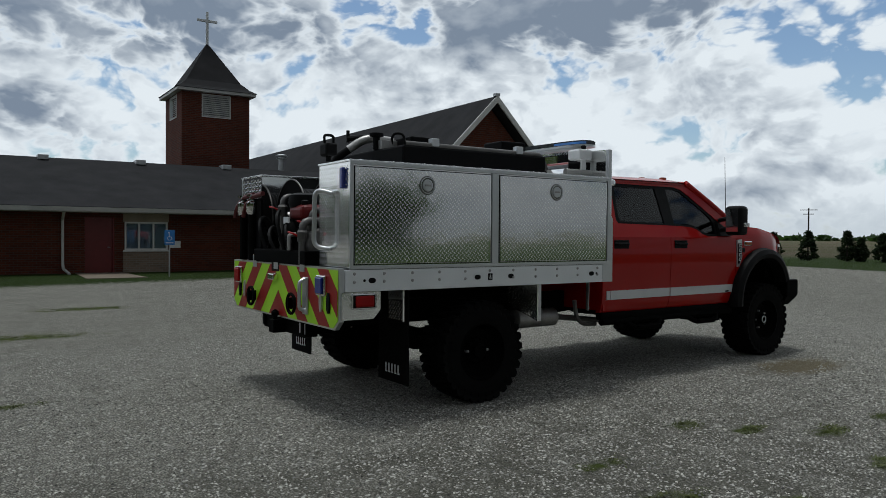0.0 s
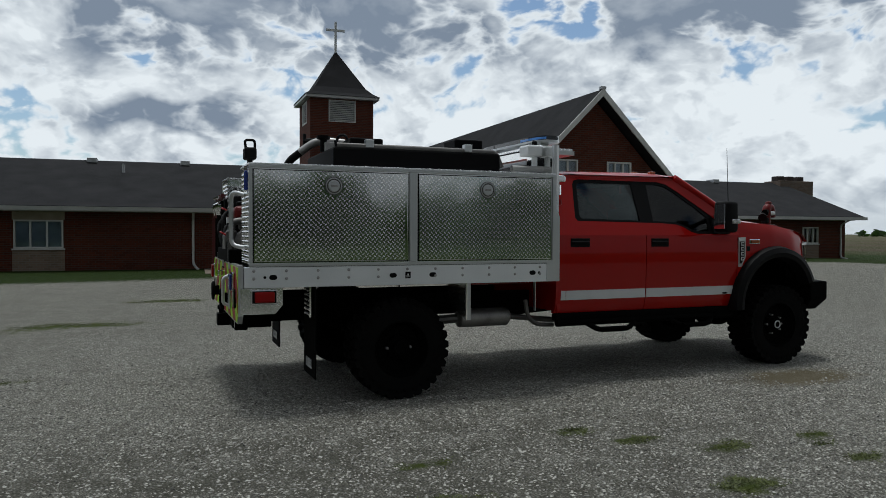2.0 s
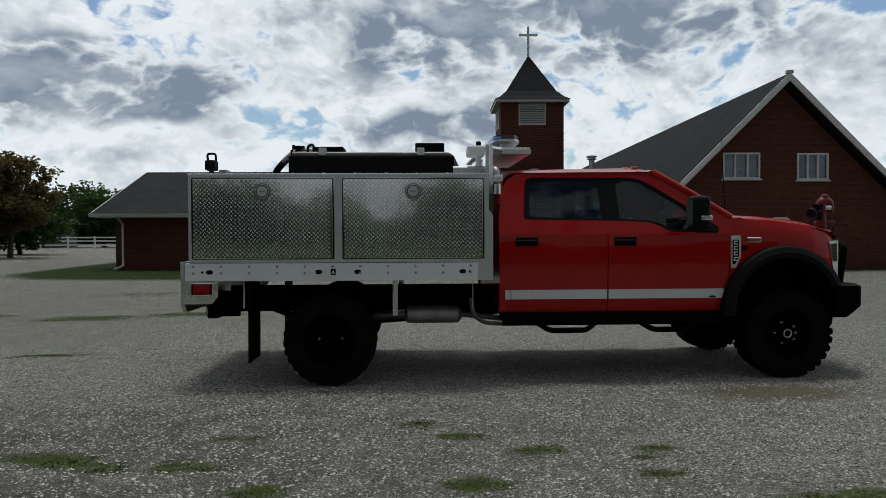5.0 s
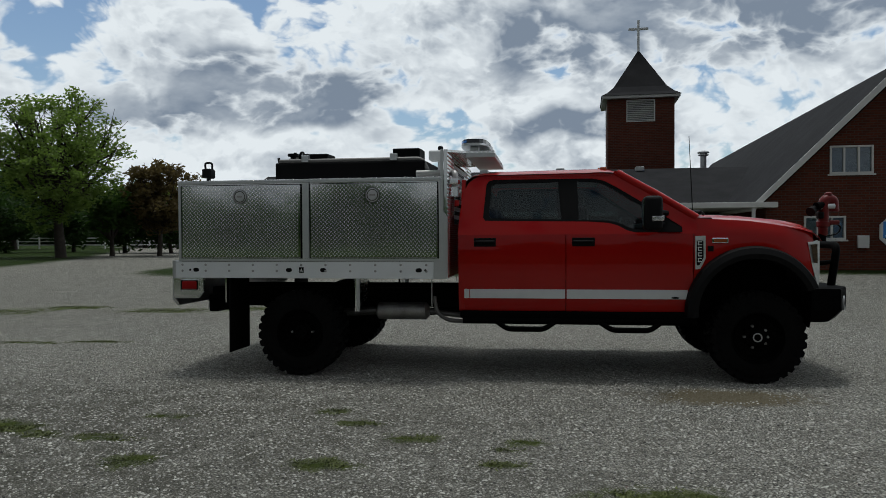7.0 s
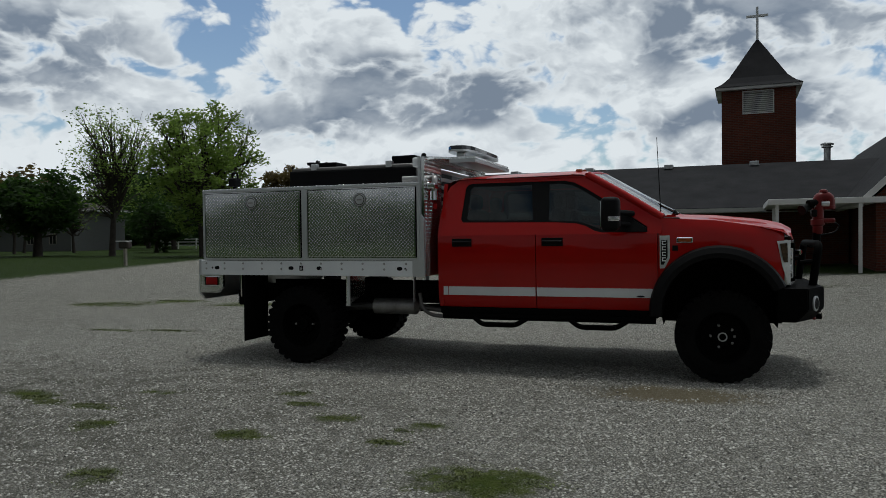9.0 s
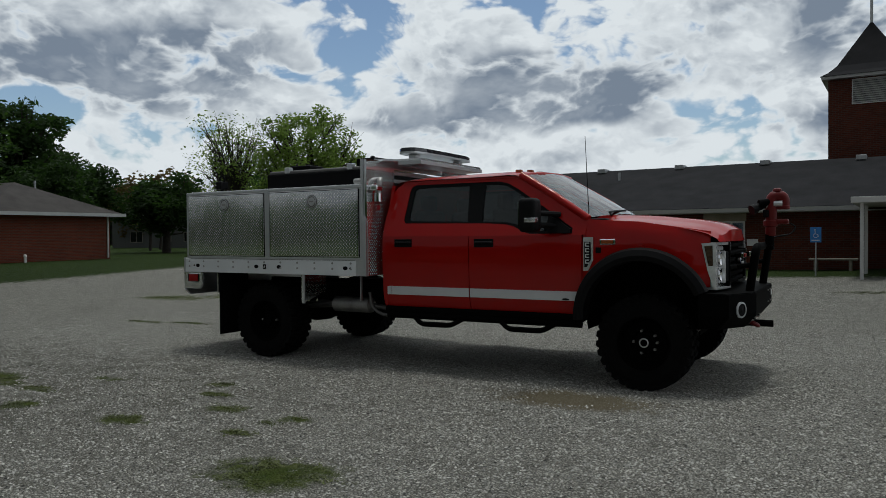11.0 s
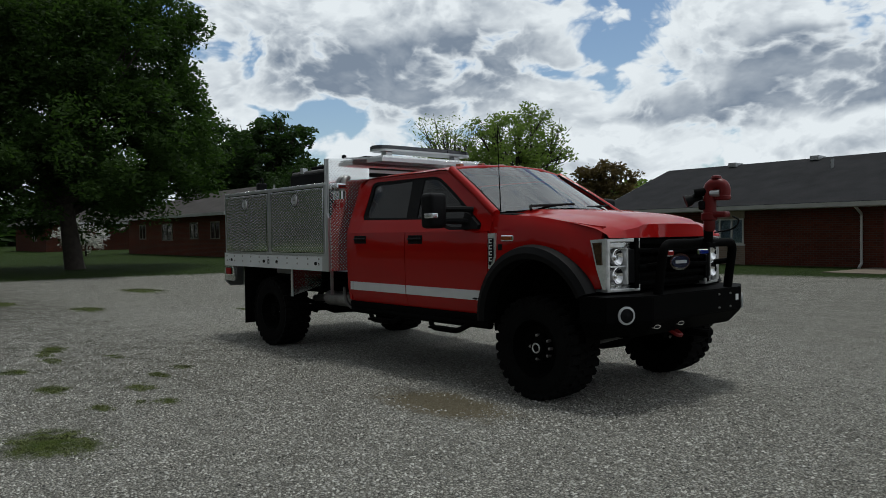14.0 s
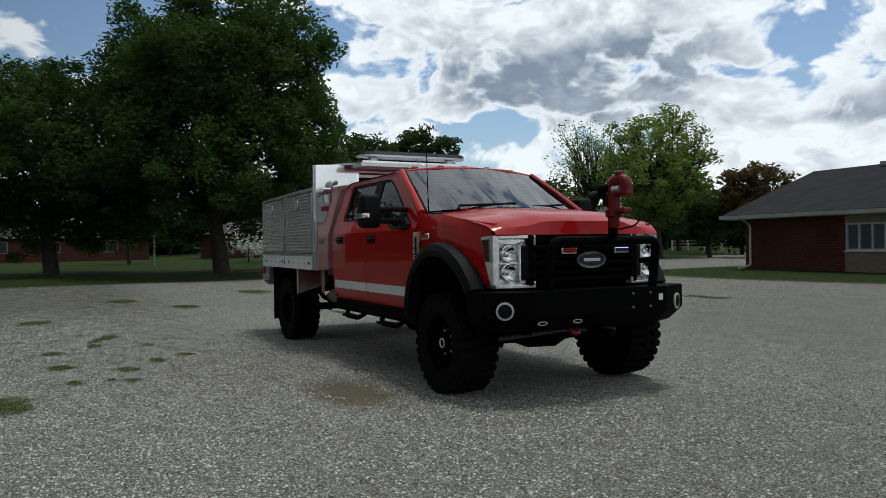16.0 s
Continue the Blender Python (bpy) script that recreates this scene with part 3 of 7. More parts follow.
part("soffit", B(-10.9, 9.0, EV + 0.02, -0.002, 2.18, 2.21), M["fascia"], church)
gt = bmesh.new()
prism(gt, [(EV - 0.13, 2.34), (EV - 0.1, 2.2), (EV + 0.01, 2.2), (EV + 0.01, 2.34)], "x", -11.05, 6.6)
part("gutter", gt, M["fascia"], church, "pale grey eaves gutter")
part("verge_board", prism(bmesh.new(), [(EV, 2.2), (EV, 2.34), (RV, RZ - 0.02), (RV, RZ - 0.16)], "x", -11.06, -11.0), M["fascia"], church)
d = new("door")
d.parent = church
part("door_leaf", B(doorW[0] + 0.05, doorW[1] - 0.05, 0.06, 0.11, 0.18, 1.98, bevel=0.004), M["church_door"], d, "plain red door leaf")
fr = bmesh.new()
box(fr, doorW[0], doorW[0] + 0.05, -0.01, 0.12, 0.17, 1.98)
box(fr, doorW[1] - 0.05, doorW[1], -0.01, 0.12, 0.17, 1.98)
box(fr, doorW[0], doorW[1], -0.01, 0.12, 1.98, 2.03)
part("door_frame", fr, M["church_door"], d)
part("door_handle", T([(1.1, 0.05, 1.05), (1.1, 0.0, 1.05), (1.02, 0.0, 1.05)], 0.012, 8), M["metal_grey"], d)
for u in (-0.32, -10.05):
    k = 1 if u > -5 else -1
    part("downspout", T(bent([(u, EV - 0.05, 2.24), (u, -0.35, 2.1), (u, -0.07, 1.95), (u, -0.07, 0.5), (u + 0.02, -0.1, 0.36), (u + 0.14 * k, -0.6, 0.22)], 0.08), 0.045, 8), M["trim"], church, "white downspout")
for u in (-7.5, -3.95, -0.5, 2.9, 6.3):
    v = bmesh.new()
    box(v, u - 0.18, u + 0.18, RV - 0.42, RV + 0.2, RZ - 0.12, RZ + 0.07, bevel=0.02)
    part("roof_vent", v, M["metal_grey"], church, "small square roof vent")
part("vent_pipe", T([(-2.75, 3.3, 3.6), (-2.75, 3.3, 4.12)], 0.055, 10), M["metal_grey"], church)
stack = new("roof_stack")
stack.parent = church
part("stack_pipe", T([(9.08, 5.5, 4.2), (9.08, 5.5, 4.95)], 0.13, 16), M["metal_grey"], stack)
part("stack_cap", lathe(bmesh.new(), [(4.9, 0.15), (4.93, 0.22), (4.97, 0.22), (4.98, 0.15), (5.02, 0.15), (5.03, 0.25), (5.08, 0.25), (5.14, 0.1)], 16, "z", (9.08, 5.5, 0)), M["metal_grey"], stack)

# tower
TC, TH = (6.5, 8.2), 1.5
tower = new("tower")
tower.parent = church
for k in range(4):
    inset = 0.0 if k % 2 == 0 else 0.2
    piece = wall_with_holes(rect(-TH + inset, TH - inset, 2.0, 7.75), [rect(-0.64, 0.64, 6.68, 7.7)], -TH, -TH + 0.2)
    piece.transform(pose(TC[0], TC[1], 0, 0, 0, 90 * k))
    part("tower_wall", piece, M["brick"], tower)
part("tower_core", B(TC[0] - 1.2, TC[0] + 1.2, TC[1] - 1.2, TC[1] + 1.2, 2.0, 7.7), M["room"], tower)
for k in range(4):
    q = bmesh.new()
    for u in (-0.64, 0.6):
        box(q, u, u + 0.04, -TH - 0.02, -TH + 0.1, 6.68, 7.7)
    for z in (6.68, 7.66):
        box(q, -0.6, 0.6, -TH - 0.02, -TH + 0.1, z, z + 0.04)
    for i in range(11):
        z = 6.74 + i * 0.086
        prism(q, [(-TH - 0.01, z), (-TH - 0.01, z + 0.02), (-TH + 0.1, z + 0.085), (-TH + 0.1, z + 0.065)], "x", -0.6, 0.6)
    q.transform(pose(TC[0], TC[1], 0, 0, 0, 90 * k))
    part("louvre", q, M["trim"], tower, "white slatted louvre")
ev = bmesh.new()
box(ev, TC[0] - 1.74, TC[0] + 1.74, TC[1] - 1.74, TC[1] + 1.74, 7.75, 7.88, bevel=0.015)
part("tower_eave", ev, M["fascia"], tower, "pale eaves board")
sp = bmesh.new()
rows = []
for hw, z in ((1.78, 7.885), (1.5, 8.06), (1.2, 8.36), (0.02, 10.3)):
    rows.append([sp.verts.new((TC[0] + sx * hw, TC[1] + sy * hw, z)) for sx, sy in ((-1, -1), (1, -1), (1, 1), (-1, 1))])
for a, b in zip(rows, rows[1:]):
    for i in range(4):
        sp.faces.new((a[i], a[(i + 1) % 4], b[(i + 1) % 4], b[i]))
sp.faces.new(rows[0][::-1])
sp.faces.new(rows[-1])
part("spire", sp, M["shingle"], tower, "flared grey shingle spire")
cr = bmesh.new()
box(cr, TC[0] - 0.055, TC[0] + 0.055, TC[1] - 0.05, TC[1] + 0.05, 10.2, 11.75, bevel=0.01)
box(cr, TC[0] - 0.46, TC[0] + 0.46, TC[1] - 0.045, TC[1] + 0.045, 11.28, 11.39, bevel=0.01)
part("cross", cr, M["chalk"], tower, "pale metal cross")

# nave
NU, NH, NV, NZ, NE = 12.98, 4.12, -5.0, 6.5, 2.36
gw = [rect(11.05, 12.24, 3.24, 4.07), rect(13.42, 14.42, 3.2, 4.05), rect(10.35, 11.5, 1.3, 2.0)]
octo = [(12.9 + 0.5 * math.cos(math.pi / 8 + i * math.pi / 4), 1.52 + 0.5 * math.sin(math.pi / 8 + i * math.pi / 4)) for i in range(8)]
front = [(NU - 3.7, -0.4), (NU + 3.7, -0.4), (NU + 3.7, NE + 0.1), (NU, NZ - 0.38), (NU - 3.7, NE + 0.1)]
nave = new("nave")
nave.parent = church
part("gable_wall", wall_with_holes(front, gw + [octo], NV, NV + 0.25), M["brick"], nave)
part("side_wall", B(NU - 3.7, NU - 3.45, NV + 0.25, 27, -0.4, 2.42), M["brick"], nave)
part("side_wall", B(NU + 3.45, NU + 3.7, NV + 0.25, 27, -0.4, 2.42), M["brick"], nave)
part("dark_backing", prism(bmesh.new(), [(NU - 3.4, -0.4), (NU + 3.4, -0.4), (NU + 3.4, 2.5), (NU, 5.8), (NU - 3.4, 2.5)], "y", NV + 1.4, NV + 1.5), M["room"], nave)
rf = bmesh.new()
sheet(rf, (NU, NV - 0.4, NZ), (NU, 27.4, NZ), (NU - NH, 27.4, NE), (NU - NH, NV - 0.4, NE), 0.14)
sheet(rf, (NU, NV - 0.4, NZ - 0.004), (NU, 27.4, NZ - 0.004), (NU + NH, 27.4, NE), (NU + NH, NV - 0.4, NE), 0.14)
part("nave_roof", rf, M["shingle"], nave, "steep grey shingle roof")
for s in (-1, 1):
    vb = bmesh.new()
    prism(vb, [(NU, NZ + 0.015), (NU + s * (NH + 0.03), NE + 0.0), (NU + s * (NH + 0.03), NE - 0.22), (NU, NZ - 0.24)], "y", NV - 0.46, NV - 0.41)
    part("verge_board", vb, M["trim"], nave, "white verge board")
    part("eaves_gutter", B(NU + s * NH - 0.06, NU + s * NH + 0.06, NV - 0.4, 20, NE - 0.2, NE - 0.06), M["trim"], nave)
part("ridge_cap", B(NU - 0.1, NU + 0.1, NV - 0.47, NV - 0.3, NZ - 0.02, NZ + 0.09, bevel=0.01), M["metal_grey"], nave)
for q in gw:
    church_window("window", nave, q[0][0], q[1][0], q[0][1], q[2][1], NV)
oc = new("octagon_window")
oc.parent = nave
rg = bmesh.new()
for i in range(8):
    a, b = math.pi / 8 + i * math.pi / 4, math.pi / 8 + (i + 1) * math.pi / 4
    prism(rg, [(12.9 + r * math.cos(t), 1.52 + r * math.sin(t)) for r, t in ((0.42, a), (0.54, a), (0.54, b), (0.42, b))], "y", NV - 0.05, NV + 0.08)
part("window_frame", rg, M["trim"], oc, "white octagonal frame")
part("pane", prism(bmesh.new(), [(12.9 + 0.43 * math.cos(math.pi / 8 + i * math.pi / 4), 1.52 + 0.43 * math.sin(math.pi / 8 + i * math.pi / 4)) for i in range(8)], "y", NV + 0.02, NV + 0.03), M["dark_glass"], oc)
part("meter_box", B(11.8, 12.1, NV - 0.14, NV - 0.001, 1.05, 1.42, bevel=0.01), M["trim"], church, "white meter box on the brick wall")
part("downspout", T(bent([(NU + 3.9, NV - 0.3, 2.3), (NU + 3.75, NV - 0.08, 2.1), (NU + 3.75, NV - 0.08, 0.5), (NU + 3.9, NV - 0.5, 0.38)], 0.08), 0.045, 8), M["trim"], church, "white downspout")

# porch
porch = new("porch")
porch.parent = church
part("porch_roof", B(6.5, 9.5, -5.55, -0.5, 2.26, 2.42, bevel=0.01), M["trim"], porch, "flat white porch roof")
for u, v in ((6.75, -5.3), (8.84, -5.45), (6.75, -2.8)):
    part("porch_post", B(u - 0.045, u + 0.045, v - 0.045, v + 0.045, 0.0, 2.27), M["trim"], porch, "slim white post")

# east wing
E0, E1 = 16.8, 30.35
eh = [rect(20.9, 22.0, 1.1, 1.93), rect(27.6, 28.6, 1.05, 1.85)]
part("east_wall", wall_with_holes(rect(E0, E1, -0.4, 2.3), eh, 0.0, 0.25), M["brick"], church)
part("end_wall", prism(bmesh.new(), [(0.25, -0.4), (9.4, -0.4), (9.4, 2.3), (RV, 4.1), (0.25, 2.35)], "x", E1 - 0.25, E1), M["brick"], church)
part("dark_backing", B(E0, E1 - 0.3, 1.2, 1.3, -0.4, 2.3), M["room"], church)
for q in eh:
    part("wall_panel", B(q[0][0] - 0.04, q[1][0] + 0.04, -0.02, 0.0, 0.1, q[0][1] - 0.05), M["brick_tan"], church, "tan brick panel under a window")
    church_window("window", church, q[0][0], q[1][0], q[0][1], q[2][1], 0.0)
rf = bmesh.new()
sheet(rf, (14.8, EV, EZ), (E1 + 0.6, EV, EZ), (E1 + 0.6, RV, RZ), (14.8, RV, RZ), 0.1)
sheet(rf, (14.8, 2 * RV - EV, EZ), (E1 + 0.6, 2 * RV - EV, EZ), (E1 + 0.6, RV, RZ - 0.004), (14.8, RV, RZ - 0.004), 0.1)
part("east_roof", rf, M["shingle"], church, "dark grey shingle roof")
part("gutter", B(16.9, E1 + 0.65, EV - 0.12, EV - 0.002, 2.2, 2.34), M["fascia"], church)
part("verge_board", prism(bmesh.new(), [(EV, 2.2), (EV, 2.34), (RV, RZ - 0.02), (RV, RZ - 0.16)], "x", E1 + 0.602, E1 + 0.65), M["fascia"], church)
part("soffit", B(E0, E1, EV + 0.02, -0.002, 2.18, 2.21), M["fascia"], church)
part("downspout", T(bent([(E1 - 0.35, EV - 0.05, 2.24), (E1 - 0.35, -0.35, 2.1), (E1 - 0.35, -0.07, 1.95), (E1 - 0.35, -0.07, 0.5), (E1 - 0.33, -0.1, 0.36), (E1 - 0.2, -0.6, 0.22)], 0.08), 0.045, 8), M["trim"], church, "white downspout")
for u in (21.5, 26.2):
    part("roof_vent", B(u - 0.18, u + 0.18, RV - 0.42, RV + 0.2, RZ - 0.12, RZ + 0.07, bevel=0.02), M["metal_grey"], church, "small square roof vent")
ch = new("chimney")
ch.parent = church
part("chimney_stack", B(30.36, 32.7, 4.2, 5.4, -0.4, 4.45, bevel=0.02), M["stone_chimney"], ch, "broad brick chimney")
for u in (30.75, 31.45, 32.15):
    part("chimney_pot", B(u - 0.22, u + 0.22, 4.55, 5.05, 4.45, 4.72, bevel=0.03), M["soot"], ch)

# ---- fire truck ----
P = {
    "red": material("red_truck_paint", (0.33, 0.004, 0.003), 0.45, var=0.05, scale=1.5, coat=0.55, spec=0.05),
    "black": material("black_textured_plastic", (0.005, 0.005, 0.0055), 0.6, var=0.2, fine=200, bump=0.1, bscale=300, spec=0.12),
    "steel": material("black_powder_coat", (0.0025, 0.0025, 0.0025), 0.65, var=0.2, spec=0.03),
    "under": material("grimy_chassis", (0.004, 0.004, 0.0038), 0.9, var=0.4, scale=5, spec=0.05),
    "rubber": material("tyre_rubber", (0.005, 0.005, 0.005), 0.9, var=0.3, scale=9, spec=0.06),
    "chrome": material("chrome", (0.8, 0.8, 0.81), 0.08, metal=1.0, var=0.03),
    "bright": material("bright_lamp_trim", (0.85, 0.86, 0.87), 0.22, metal=0.65, var=0.2, scale=14, fine=60, bump=0.25, bscale=22),
    "alu": material("brushed_aluminium", (0.62, 0.63, 0.64), 0.35, metal=0.9, var=0.06, scale=3, fine=120),
    "rail": material("satin_aluminium_rail", (0.8, 0.82, 0.83), 0.4, metal=0.15, var=0.06, scale=2),
    "pipe": material("dull_steel_pipe", (0.4, 0.39, 0.38), 0.45, metal=0.8, var=0.2, scale=6),
    "muffler": material("heat_stained_muffler", (0.32, 0.31, 0.3), 0.5, metal=0.8, var=0.3, scale=6),
    "exhaust": material("stained_dark_steel", (0.14, 0.135, 0.13), 0.5, metal=0.8, var=0.3, scale=6),
    "diamond": diamond_material("tread_plate", (0.88, 0.885, 0.88), 0.1),
    "plate": material("polished_plate", (0.8, 0.805, 0.8), 0.08, metal=1.0, var=0.06, scale=3, fine=60, bump=0.25, bscale=2.4),
    "tread": material("polished_tread", (0.84, 0.845, 0.84), 0.12, metal=1.0, var=0.04, scale=3, fine=60),
    "poly": material("black_poly_tank", (0.004, 0.004, 0.0045), 0.6, var=0.2, scale=4, spec=0.08),
    "stripe": material("white_reflective_stripe", (0.62, 0.63, 0.63), 0.35, var=0.05, fine=200),
    "halo": material("grey_halo_ring", (0.4, 0.41, 0.42), 0.3, var=0.1),
    "smoke": material("smoked_amber_lens", (0.05, 0.028, 0.016), 0.15, var=0.6, scale=30, coat=0.4),
    "white": material("white_housing", (0.75, 0.76, 0.77), 0.4, var=0.05),
    "lens_red": material("red_lens", (0.3, 0.006, 0.007), 0.35, var=0.2, fine=120, spec=0.2),
    "lens_blue": material("blue_lens", (0.01, 0.03, 0.25), 0.15, var=0.2, fine=120, coat=0.5),
    "lens_blue_lit": material("lit_blue_lens", (0.06, 0.16, 0.4), 0.15, var=0.4, fine=60, emit=0.25),
    "lens_smoke": material("smoked_bar_lens", (0.03, 0.033, 0.04), 0.12, var=0.6, scale=12, fine=60, coat=0.3),
    "lens_amber": material("amber_lens", (0.3, 0.065, 0.015), 0.2, var=0.25, fine=120, coat=0.5),
    # strong mottling puts bright and dark reflections into the lens colour
    "lens_clear": material("clear_lens", (0.55, 0.57, 0.58), 0.06, metal=0.85, var=0.8, scale=16, fine=60, bump=1.0, bscale=24),
    "lime": material("fluorescent_lime_sheet", (0.42, 0.8, 0.02), 0.45, var=0.06, fine=200),
    "chev_red": material("red_reflective_sheet", (0.3, 0.01, 0.008), 0.4, var=0.08, fine=200),
    "seat": material("dark_seat_cloth", (0.014, 0.015, 0.018), 0.9, var=0.2),
    "glass": glass_pane("tinted_cab_glass", (0.5, 0.57, 0.58), 0.02),
    "screen": glass_pane("windscreen_glass", (0.62, 0.7, 0.72), 0.13),
    "hose_red": material("red_rubber_hose", (0.1, 0.01, 0.01), 0.6, var=0.15),
    "engine_red": material("red_engine_cowl", (0.12, 0.004, 0.004), 0.45, var=0.15, spec=0.3),
    "navy": material("dark_blue_oval", (0.01, 0.018, 0.05), 0.2, coat=0.6),
}
truck = thing("fire_truck", "red crew-cab brush fire truck with tread-plate side boxes, parked on gravel", "truck", (0, 0.06, 0))


def tp(name, bm, mat, label="", parent=None, smooth=False):
    return part(name, bm, P[mat], parent or truck, label, smooth)


def grp(name, parent=None, label=""):
    e = new(name)
    e.parent = parent or truck
    e.empty_display_size = 0.1
    if label:
        tagged(e, label)
    return e


def shell(rows, thick, side):
    """A closed panel from a grid of points, thickened inwards across y."""
    bm = bmesh.new()
    n, m = len(rows), len(rows[0])
    out = [[bm.verts.new(p) for p in r] for r in rows]
    inn = [[bm.verts.new((p[0], p[1] - side * thick, p[2])) for p in r] for r in rows]
    for i in range(n - 1):
        for j in range(m - 1):
            bm.faces.new((out[i][j], out[i + 1][j], out[i + 1][j + 1], out[i][j + 1]))
            bm.faces.new((inn[i][j], inn[i][j + 1], inn[i + 1][j + 1], inn[i + 1][j]))
    for i in range(n - 1):
        bm.faces.new((out[i][0], inn[i][0], inn[i + 1][0], out[i + 1][0]))
        bm.faces.new((out[i][-1], out[i + 1][-1], inn[i + 1][-1], inn[i][-1]))
    for j in range(m - 1):
        bm.faces.new((out[0][j], out[0][j + 1], inn[0][j + 1], inn[0][j]))
        bm.faces.new((out[-1][j], inn[-1][j], inn[-1][j + 1], out[-1][j + 1]))
    return bm


ZW = ([0.66, 0.76, 0.86, 0.95, 1.1, 1.25, 1.4, 1.5], [0.985, 1.035, 1.05, 1.052, 1.06, 1.065, 1.063, 1.055])


def half_width(z):
    return float(np.interp(z, *ZW)) if z <= 1.5 else 1.055 - (z - 1.5) * 0.31


def leaning(outer, holes, o0, o1, side):
    """A flat panel with openings on the leaning upper side of the cab, between two offsets outwards."""
    from mathutils.geometry import tessellate_polygon
    loops = [[Vector((p[0], p[1], 0)) for p in q] for q in [outer] + holes]
    pts = [p for q in loops for p in q]
    bm = bmesh.new()
    rows = [[bm.verts.new((p.x, side * (half_width(max(p.y, 1.5)) + o), p.y)) for p in pts] for o in (o0, o1)]
    for row in rows:
        for t in tessellate_polygon(loops):
            try:
                bm.faces.new([row[i] for i in t])
            except ValueError:
                pass
    k = 0
    for q in loops:
        for i in range(len(q)):
            a, b = k + i, k + (i + 1) % len(q)
            bm.faces.new((rows[0][a], rows[0][b], rows[1][b], rows[1][a]))
        k += len(q)
    return bm


AX, AZ, AR = 4.53, 0.70, 0.57        # wheel arch


def arch_z(x):
    d = AR * AR - (x - AX) ** 2
    return AZ + math.sqrt(d) if d > 0 else 0.0


def fender_half(x):
    return float(np.interp(x, [3.95, 4.5, 4.85, 5.05, 5.14], [1.062, 1.06, 1.03, 0.97, 0.92]))


# cab: doors, fenders, upper sides
zs = [0.70, 0.74, 0.80, 0.88, 0.95, 1.05, 1.15, 1.25, 1.35, 1.45, 1.5]
OUT = [(1.555, 1.5), (1.565, 1.7), (1.6, 1.95), (1.66, 2.06), (1.76, 2.125), (3.04, 2.14), (3.22, 2.125), (3.35, 2.065), (3.65, 1.895), (3.995, 1.675), (3.975, 1.5)]
HOLE = [(1.84, 1.645), (1.815, 1.68), (1.845, 2.03), (1.87, 2.07), (1.92, 2.085), (2.96, 2.085), (3.07, 2.06), (3.2, 1.99), (3.5, 1.8), (3.84, 1.57), (3.84, 1.515), (3.38, 1.515), (3.3, 1.535), (3.2, 1.59), (3.11, 1.615), (2.9, 1.63)]
PR = [(1.9, 1.672), (1.878, 1.7), (1.9, 2.02), (1.94, 2.05), (2.6, 2.055), (2.635, 1.655)]
PF = [(2.81, 1.652), (2.8, 2.055), (2.95, 2.055), (3.05, 2.035), (3.16, 1.975), (3.44, 1.795), (3.56, 1.7), (3.56, 1.545), (3.4, 1.545), (3.32, 1.565), (3.22, 1.612), (3.12, 1.64)]
